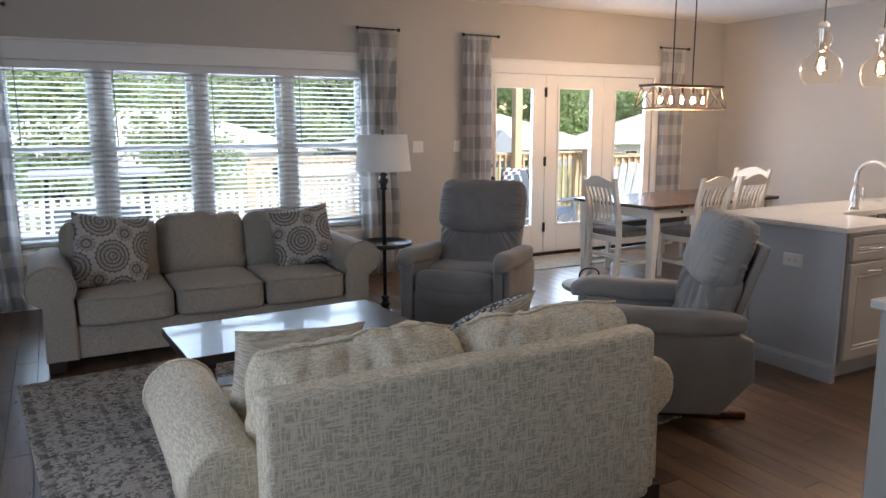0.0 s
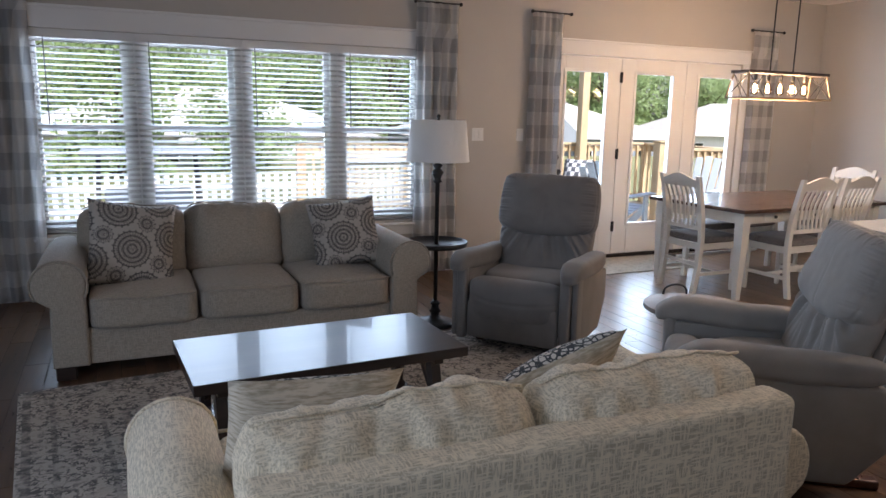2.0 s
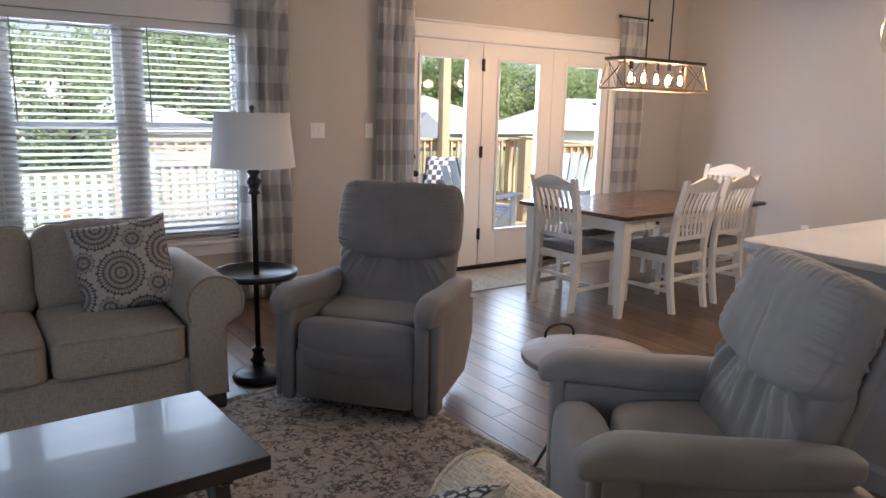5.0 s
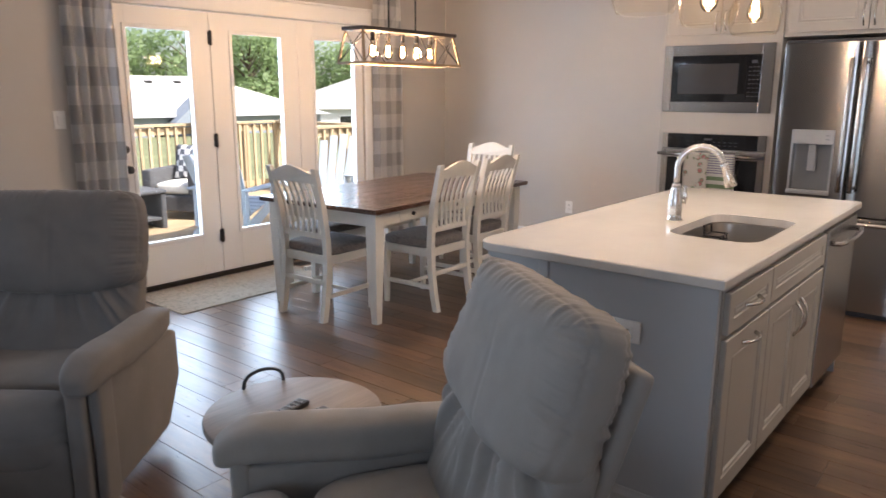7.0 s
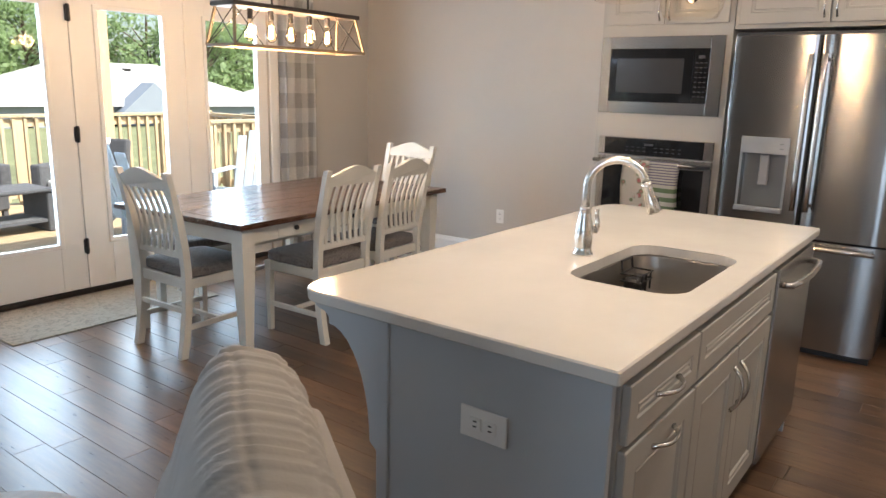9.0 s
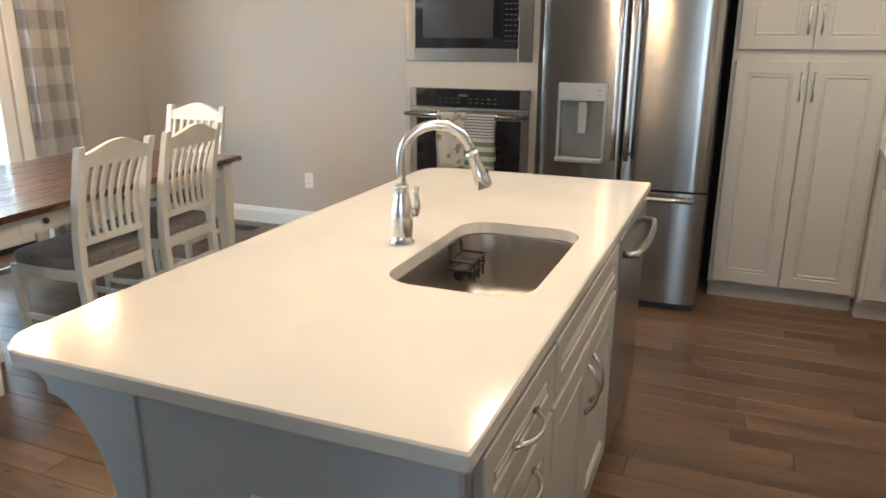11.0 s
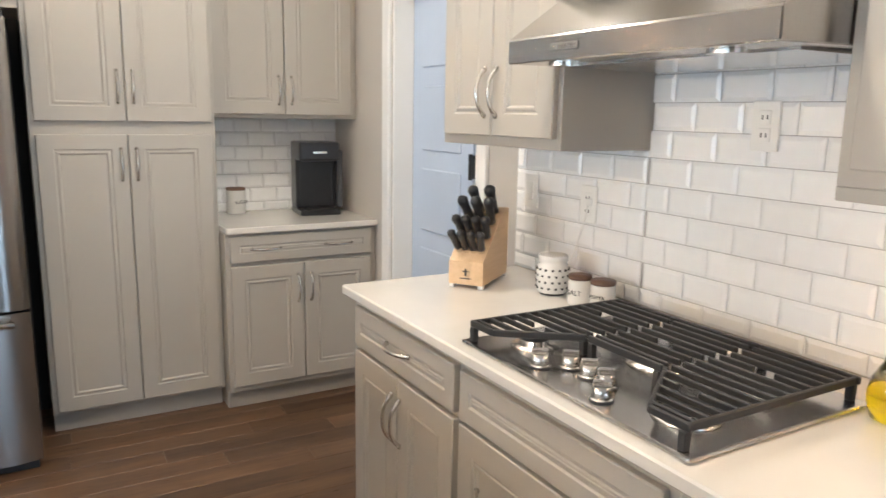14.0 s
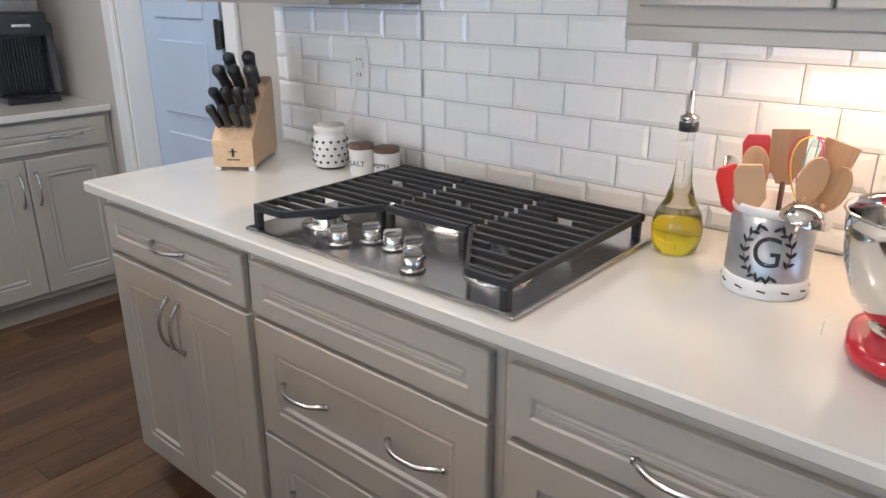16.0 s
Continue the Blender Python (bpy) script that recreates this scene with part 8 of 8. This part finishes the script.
pillow("outdoor_pillow", pose(7.36, 10.43, DKZ + 0.66, -18, 0, -62), 0.44, check_plain(), "black and white buffalo check pillow on the patio chair")
ot = thing("wicker_table", pose(6.17, 9.98, DKZ, 0, 0, 3), "low dark grey wicker patio table", "table")
part("top", boxb(-0.42, 0.42, -0.27, 0.27, 0.40, 0.44, 0.012), M_WICKER, ot)
for sx in (-1, 1):
    part("side", boxb(sx * 0.38 - 0.03, sx * 0.38 + 0.03, -0.25, 0.25, 0.0, 0.399, 0.01), M_WICKER, ot)
part("shelf", boxb(-0.35, 0.35, -0.23, 0.23, 0.10, 0.13), M_WICKER, ot)


def adirondack(m):
    root = thing("adirondack_chair", m, "pale blue-grey adirondack chair on the deck", "chair")
    for i in range(5):
        u = (i - 2) / 2
        b2 = boxb(-0.05, 0.05, -0.01, 0.01, 0, 0.80 - 0.09 * u * u, 0.004)
        part("back_slat", b2, M_ADIR, root, at=Matrix.Translation((u * 0.21, 0.18, 0.26)) @ Matrix.Rotation(radians(-26), 4, 'X') @ Matrix.Rotation(radians(u * 4), 4, 'Y'))
    for i in range(5):
        part("seat_slat", boxb(-0.26, 0.26, -0.045, 0.045, -0.01, 0.01, 0.003), M_ADIR, root, at=Matrix.Translation((0, -0.26 + i * 0.10, 0.375 - i * 0.022)) @ Matrix.Rotation(radians(-12), 4, 'X'))
    for s in (-1, 1):
        part("arm", boxb(s * 0.32 - 0.06, s * 0.32 + 0.06, -0.36, 0.36, 0.53, 0.555, 0.008), M_ADIR, root)
        part("front_leg", boxb(s * 0.28 - 0.015, s * 0.28 + 0.015, -0.33, -0.23, 0, 0.53), M_ADIR, root)
        b2 = bmesh.new()
        prism(b2, [(-0.34, 0.30), (-0.34, 0.40), (0.45, 0.12), (0.50, 0.0), (0.38, 0.0)], s * 0.245, s * 0.265, axis='x')
        part("stringer", b2, M_ADIR, root)
        part("back_post", boxb(s * 0.28 - 0.02, s * 0.28 + 0.02, 0.30, 0.36, 0.15, 0.53), M_ADIR, root)
    return root


adirondack(pose(6.85, 8.75, DKZ, 0, 0, 115))
adirondack(pose(8.38, 8.95, DKZ, 0, 0, -60))

# lawn things seen through the window: a dark swing seat, an orange cone, a white fence
sw = thing("patio_swing", pose(1.35, 15.0, GZ), "dark patio swing with a canopy on the lawn", "swing")
for s in (-1, 1):
    b = bmesh.new()
    tube(b, [(s * 0.9, -0.6, 0), (s * 0.8, 0, 1.75), (s * 0.9, 0.6, 0)], 0.04, 6)
    part("stand", b, M_BLACK, sw)
part("canopy", boxb(-1.1, 1.1, -0.6, 0.6, 1.75, 1.83, 0.03), M_SIDING2, sw)
part("seat", boxb(-0.75, 0.75, -0.25, 0.30, 0.5, 0.62, 0.03), M_SIDING2, sw)
part("backrest", boxb(-0.75, 0.75, 0.28, 0.36, 0.6, 1.1, 0.03), M_SIDING2, sw)
cn = thing("traffic_cone", pose(3.0, 14.0, GZ), "orange cone standing on the lawn", "cone")
b = bmesh.new()
lathe(b, [(0, 0.03), (0.20, 0.03), (0.04, 0.95), (0, 0.95)], 20)
part("body", b, mat("orange_plastic", (0.75, 0.16, 0.05), 0.5, bmp=0.0), cn)
part("base", boxb(-0.27, 0.27, -0.27, 0.27, 0, 0.03), M_BLACK, cn)
fn = thing("picket_fence", pose(-4.0, 18.0, GZ), "white picket fence across the lawn", "fence")
pk = None
for i in range(60):
    mm = Matrix.Translation((i * 0.2, 0, 0))
    if pk is None:
        pk = part("picket", boxb(-0.05, 0.05, -0.01, 0.01, 0.05, 1.1), M_TRIM, fn, at=mm)
    else:
        share("picket", pk, fn, mm)
part("rail", boxb(-0.1, 12, 0.012, 0.05, 0.3, 0.4), M_TRIM, fn)
part("rail", boxb(-0.1, 12, 0.012, 0.05, 0.8, 0.9), M_TRIM, fn)


def house(m, w, d, h, rise, wall_m, label):
    """A far single-storey house with a hip roof, a gable porch and windows."""
    root = thing("house", m, label, "house")
    part("wall", boxb(-w / 2, w / 2, -d / 2, d / 2, 0, h), wall_m, root)
    b2 = bmesh.new()
    o = 0.5
    base = [b2.verts.new(p) for p in ((-w / 2 - o, -d / 2 - o, h), (w / 2 + o, -d / 2 - o, h), (w / 2 + o, d / 2 + o, h), (-w / 2 - o, d / 2 + o, h))]
    rdg = [b2.verts.new((-w / 2 + d / 2, 0, h + rise)), b2.verts.new((w / 2 - d / 2, 0, h + rise))]
    for f in ((base[0], base[1], rdg[1], rdg[0]), (base[1], base[2], rdg[1]), (base[2], base[3], rdg[0], rdg[1]), (base[3], base[0], rdg[0]), (base[3], base[2], base[1], base[0])):
        b2.faces.new(f)
    rf = part("roof", b2, M_ROOF, root)
    for vx in (-1.2, 0.6):
        part("vent", boxb(vx, vx + 0.4, -1.2, -0.8, h + rise * 0.75, h + rise * 0.82 + 0.12), M_BLACK, rf)
    g = bmesh.new()
    prism(g, [(-1.8, h - 0.3), (1.8, h - 0.3), (0, h + 1.3)], -d / 2 - 1.2, -d / 2 + 0.5)
    part("gable", g, wall_m, root)
    for i in range(4):
        x = -w / 2 + (i + 0.5) * w / 4
        wn_ = part("window", boxb(x - 0.55, x + 0.55, -d / 2 - 0.05, -d / 2 + 0.02, 0.9, 2.2), M_TRIM, root)
        part("pane", boxb(x - 0.48, x + 0.48, -d / 2 - 0.065, -d / 2 - 0.051, 0.97, 2.13), M_BLACKGLASS, wn_)
    return root


HG = GZ - 1.5
house(pose(4.5, 44, HG, 0, 0, 6), 17, 11, 2.7, 2.5, M_SIDING, "pale neighbouring house with a grey hip roof")
house(pose(27, 46, HG, 0, 0, -8), 17, 11, 2.6, 2.4, M_SIDING2, "blue-grey neighbouring house with a gabled porch")
house(pose(50, 48, HG, 0, 0, -20), 17, 11, 2.7, 2.6, M_SIDING, "pale neighbouring house beyond the deck")
house(pose(-14, 48, HG, 0, 0, 12), 15, 10, 2.6, 2.2, M_SIDING, "pale neighbouring house beyond the lawn")


def tree(x, y, h, spread, seed, leaves=1500):
    """A tapered trunk with limbs and a crown of many small leaf sprays."""
    rng = random.Random(seed)
    root = thing("tree", pose(x, y, HG), "leafy green tree with an uneven crown behind the houses" if y > 40 else "leafy green tree standing on the lawn", "tree")
    b2 = bmesh.new()
    tube(b2, [(0, 0, 0), (0.1, 0, h * 0.3), (0, 0.1, h * 0.6), (0.05, 0, h * 0.9)], [h * 0.028, h * 0.02, h * 0.012, h * 0.004], 8)
    clumps = []
    for i in range(26):
        a, z = rng.random() * 6.28, h * (0.2 + 0.72 * rng.random())
        r = spread * (0.25 + 0.75 * rng.random()) * math.sin(math.pi * min(0.95, (z / h - 0.05) / 0.95)) ** 0.6
        p = (r * math.cos(a), r * math.sin(a), z + 0.08 * h * rng.random())
        clumps.append((Vector(p), spread * (0.28 + 0.25 * rng.random())))
        tube(b2, [(0, 0, z * 0.75), (p[0] * 0.5, p[1] * 0.5, z * 0.9), p], [h * 0.008, h * 0.005, h * 0.002], 5)
    part("trunk", b2, M_BARK, root)
    verts, faces = [], []
    for i in range(leaves):
        c, r = clumps[i % len(clumps)]
        d2 = Vector((rng.gauss(0, 1), rng.gauss(0, 1), rng.gauss(0, 0.8)))
        p = c + d2.normalized() * r * rng.random() ** 0.45
        s = (0.08 + 0.10 * rng.random()) * (1.7 if y > 40 else 0.9)
        u = Vector((rng.gauss(0, 1), rng.gauss(0, 1), rng.gauss(0, 1))).normalized()
        v = u.orthogonal().normalized()
        n0 = len(verts)
        verts += [p - u * s, p + v * s * 0.6, p + u * s, p - v * s * 0.6]
        faces.append((n0, n0 + 1, n0 + 2, n0 + 3))
    me = bpy.data.meshes.new("crown")
    me.from_pydata(verts, [], faces)
    me.materials.append(M_LEAF)
    o = new("crown", me)
    o.parent = root
    return root


for x, y, h, s, sd, n in ((-4.5, 22, 6.4, 2.6, 1, 7000), (0.8, 30, 6.6, 2.6, 2, 6000), (-9, 30, 7.5, 3.2, 3, 5000), (5.5, 33, 6.2, 2.4, 16, 5000)):
    tree(x, y, h, s, sd, n)
wood = random.Random(21)
for i in range(22):
    x, y, h, s, sd, n = -24 + i * 4.6 + wood.uniform(-1, 1), wood.uniform(59, 70), wood.uniform(8.0, 11.0), wood.uniform(4.2, 5.4), 30 + i, 4200
    tree(x, y, h, s, sd, n)

# ---- pieces of the floor and of the tiled walls ----
floor_root = thing("floor", pose(0, 0, 0), "dark brown hardwood floor of narrow planks", "floor", kind="structure")
PW, PL = 0.127, 1.25
rng = random.Random(5)
shapes = {}


def plank_mesh(ln):
    key = round(ln, 2)
    if key not in shapes:
        bm = bmesh.new()
        vs = box(bm, 0, PW - 0.0016, 0, key - 0.0016, -0.011, 0.0)
        top = [f for f in bm.faces if f.normal.z > 0.9]
        bmesh.ops.bevel(bm, geom=[e for f in top for e in f.edges], offset=0.0009, segments=1, affect='EDGES')
        me = bpy.data.meshes.new("plank")
        bm.to_mesh(me)
        bm.free()
        me.materials.append(M_FLOOR)
        shapes[key] = me
    return shapes[key]


near, rest_v, rest_f = [], [], []
col = 0
x = -2.2
while x < EX - 0.001:
    y = -2.2 - rng.random() * PL
    while y < NY + 0.004:
        ln = rng.choice((0.75, 1.0, 1.25, 1.5))
        a, b = max(y, -2.2), min(y + ln, NY + 0.004)
        if b - a > 0.04:
            near.append((x, a, b - a))
        y += ln
    x += PW
# planks along the walk and the kitchen aisle are single pieces
near.sort(key=lambda q: (Vector((q[0] - 5.4, q[1] + q[2] / 2 - 3.6)).length))
for x, y, ln in near[:300]:
    ob = new("plank", plank_mesh(ln))
    ob.parent = floor_root
    ob.matrix_basis = Matrix.LocRotScale((x, y, 0), None, (1, (ln - 0.0016) / (round(ln, 2) - 0.0016), 1))
bm = bmesh.new()
for x, y, ln in near[300:]:
    w = min(PW, EX - x) - 0.0016
    v = [bm.verts.new(p) for p in ((x, y, -0.0016), (x + w, y, -0.0016), (x + w, y + ln - 0.0016, -0.0016), (x, y + ln - 0.0016, -0.0016), (x + 0.0016, y + 0.0016, 0), (x + w - 0.0016, y + 0.0016, 0), (x + w - 0.0016, y + ln - 0.0032, 0), (x + 0.0016, y + ln - 0.0032, 0))]
    bm.faces.new(v[4:])
    for i in range(4):
        j = (i + 1) % 4
        bm.faces.new((v[i], v[j], v[4 + j], v[4 + i]))


def island_wood():
    """The floor's wood for planks joined in one mesh, with a tone of its own for each plank."""
    m = M_FLOOR.copy()
    m.name = "dark_hardwood_joined"
    nt = m.node_tree
    geo = nt.nodes.new("ShaderNodeNewGeometry")
    for n in [n for n in nt.nodes if n.type == 'OBJECT_INFO']:
        for l in list(n.outputs["Random"].links):
            nt.links.new(geo.outputs["Random Per Island"], l.to_socket)
        nt.nodes.remove(n)
    return m


tagged(part("planks", bm, island_wood(), floor_root), kind="stuff")

# beveled subway tiles
TWD, THT, GR = 0.1475, 0.0757, 0.0022


def tile_mesh(w, h):
    bm = bmesh.new()
    t, bv = 0.009, 0.011
    w2, h2 = w - GR, h - GR
    bvx = min(bv, w2 * 0.3)
    bvz = min(bv, h2 * 0.3)
    lo = [bm.verts.new(p) for p in ((0, 0, 0), (w2, 0, 0), (w2, 0, h2), (0, 0, h2))]
    ed = [bm.verts.new(p) for p in ((0, -0.0045, 0), (w2, -0.0045, 0), (w2, -0.0045, h2), (0, -0.0045, h2))]
    hi = [bm.verts.new(p) for p in ((bvx, -t, bvz), (w2 - bvx, -t, bvz), (w2 - bvx, -t, h2 - bvz), (bvx, -t, h2 - bvz))]
    for r0, r1_ in ((lo, ed), (ed, hi)):
        for i in range(4):
            j = (i + 1) % 4
            bm.faces.new((r0[i], r0[j], r1_[j], r1_[i]))
    bm.faces.new(hi)
    me = bpy.data.meshes.new("tile")
    bm.to_mesh(me)
    bm.free()
    me.materials.append(M_TILE)
    return me


def tiled(root, place, length, zones, phase):
    """Running-bond tiles on a wall; place maps local x along the wall to the world, zones are (x0, x1, z0, z1)."""
    cache = {}
    row, z = 0, 0.8915
    while z < 2.0:
        x = phase - (TWD / 2 if row % 2 else 0) - TWD
        while x < length:
            for a, b, lo, hi in zones:
                xa, xb = max(x, a), min(x + TWD, b)
                za, zb = max(z, lo), min(z + THT, hi)
                if xb - xa > 0.015 and zb - za > 0.012:
                    key = (round(xb - xa, 3), round(zb - za, 3))
                    if key not in cache:
                        cache[key] = tile_mesh(*key)
                    ob = new("tile", cache[key])
                    ob.parent = root
                    ob.matrix_basis = place @ Matrix.Translation((xa, 0, za))
            x += TWD
        z += THT
        row += 1


bs1 = struct("backsplash", boxb(2.96, 6.585, SY + 0.0005, SY + 0.0125, 0.917, 1.62), M_GROUT, "white beveled subway tile backsplash with grey grout", "backsplash")
tiled(bs1, on_range(6.585, SY + 0.0126), 3.62, [(0.0, 0.63, 0.917, 1.364), (0.63, 1.39, 0.917, 1.60), (1.39, 2.9, 0.917, 1.344)], 0.1245)
bs2 = struct("backsplash", boxb(EX - 0.0125, EX - 0.0005, 1.101, 1.876, 0.917, 1.419), M_GROUT, "white subway tile behind the coffee counter", "backsplash")
tiled(bs2, on_east(1.876, EX - 0.0126), 0.775, [(0.0, 0.775, 0.917, 1.419)], 0.05)
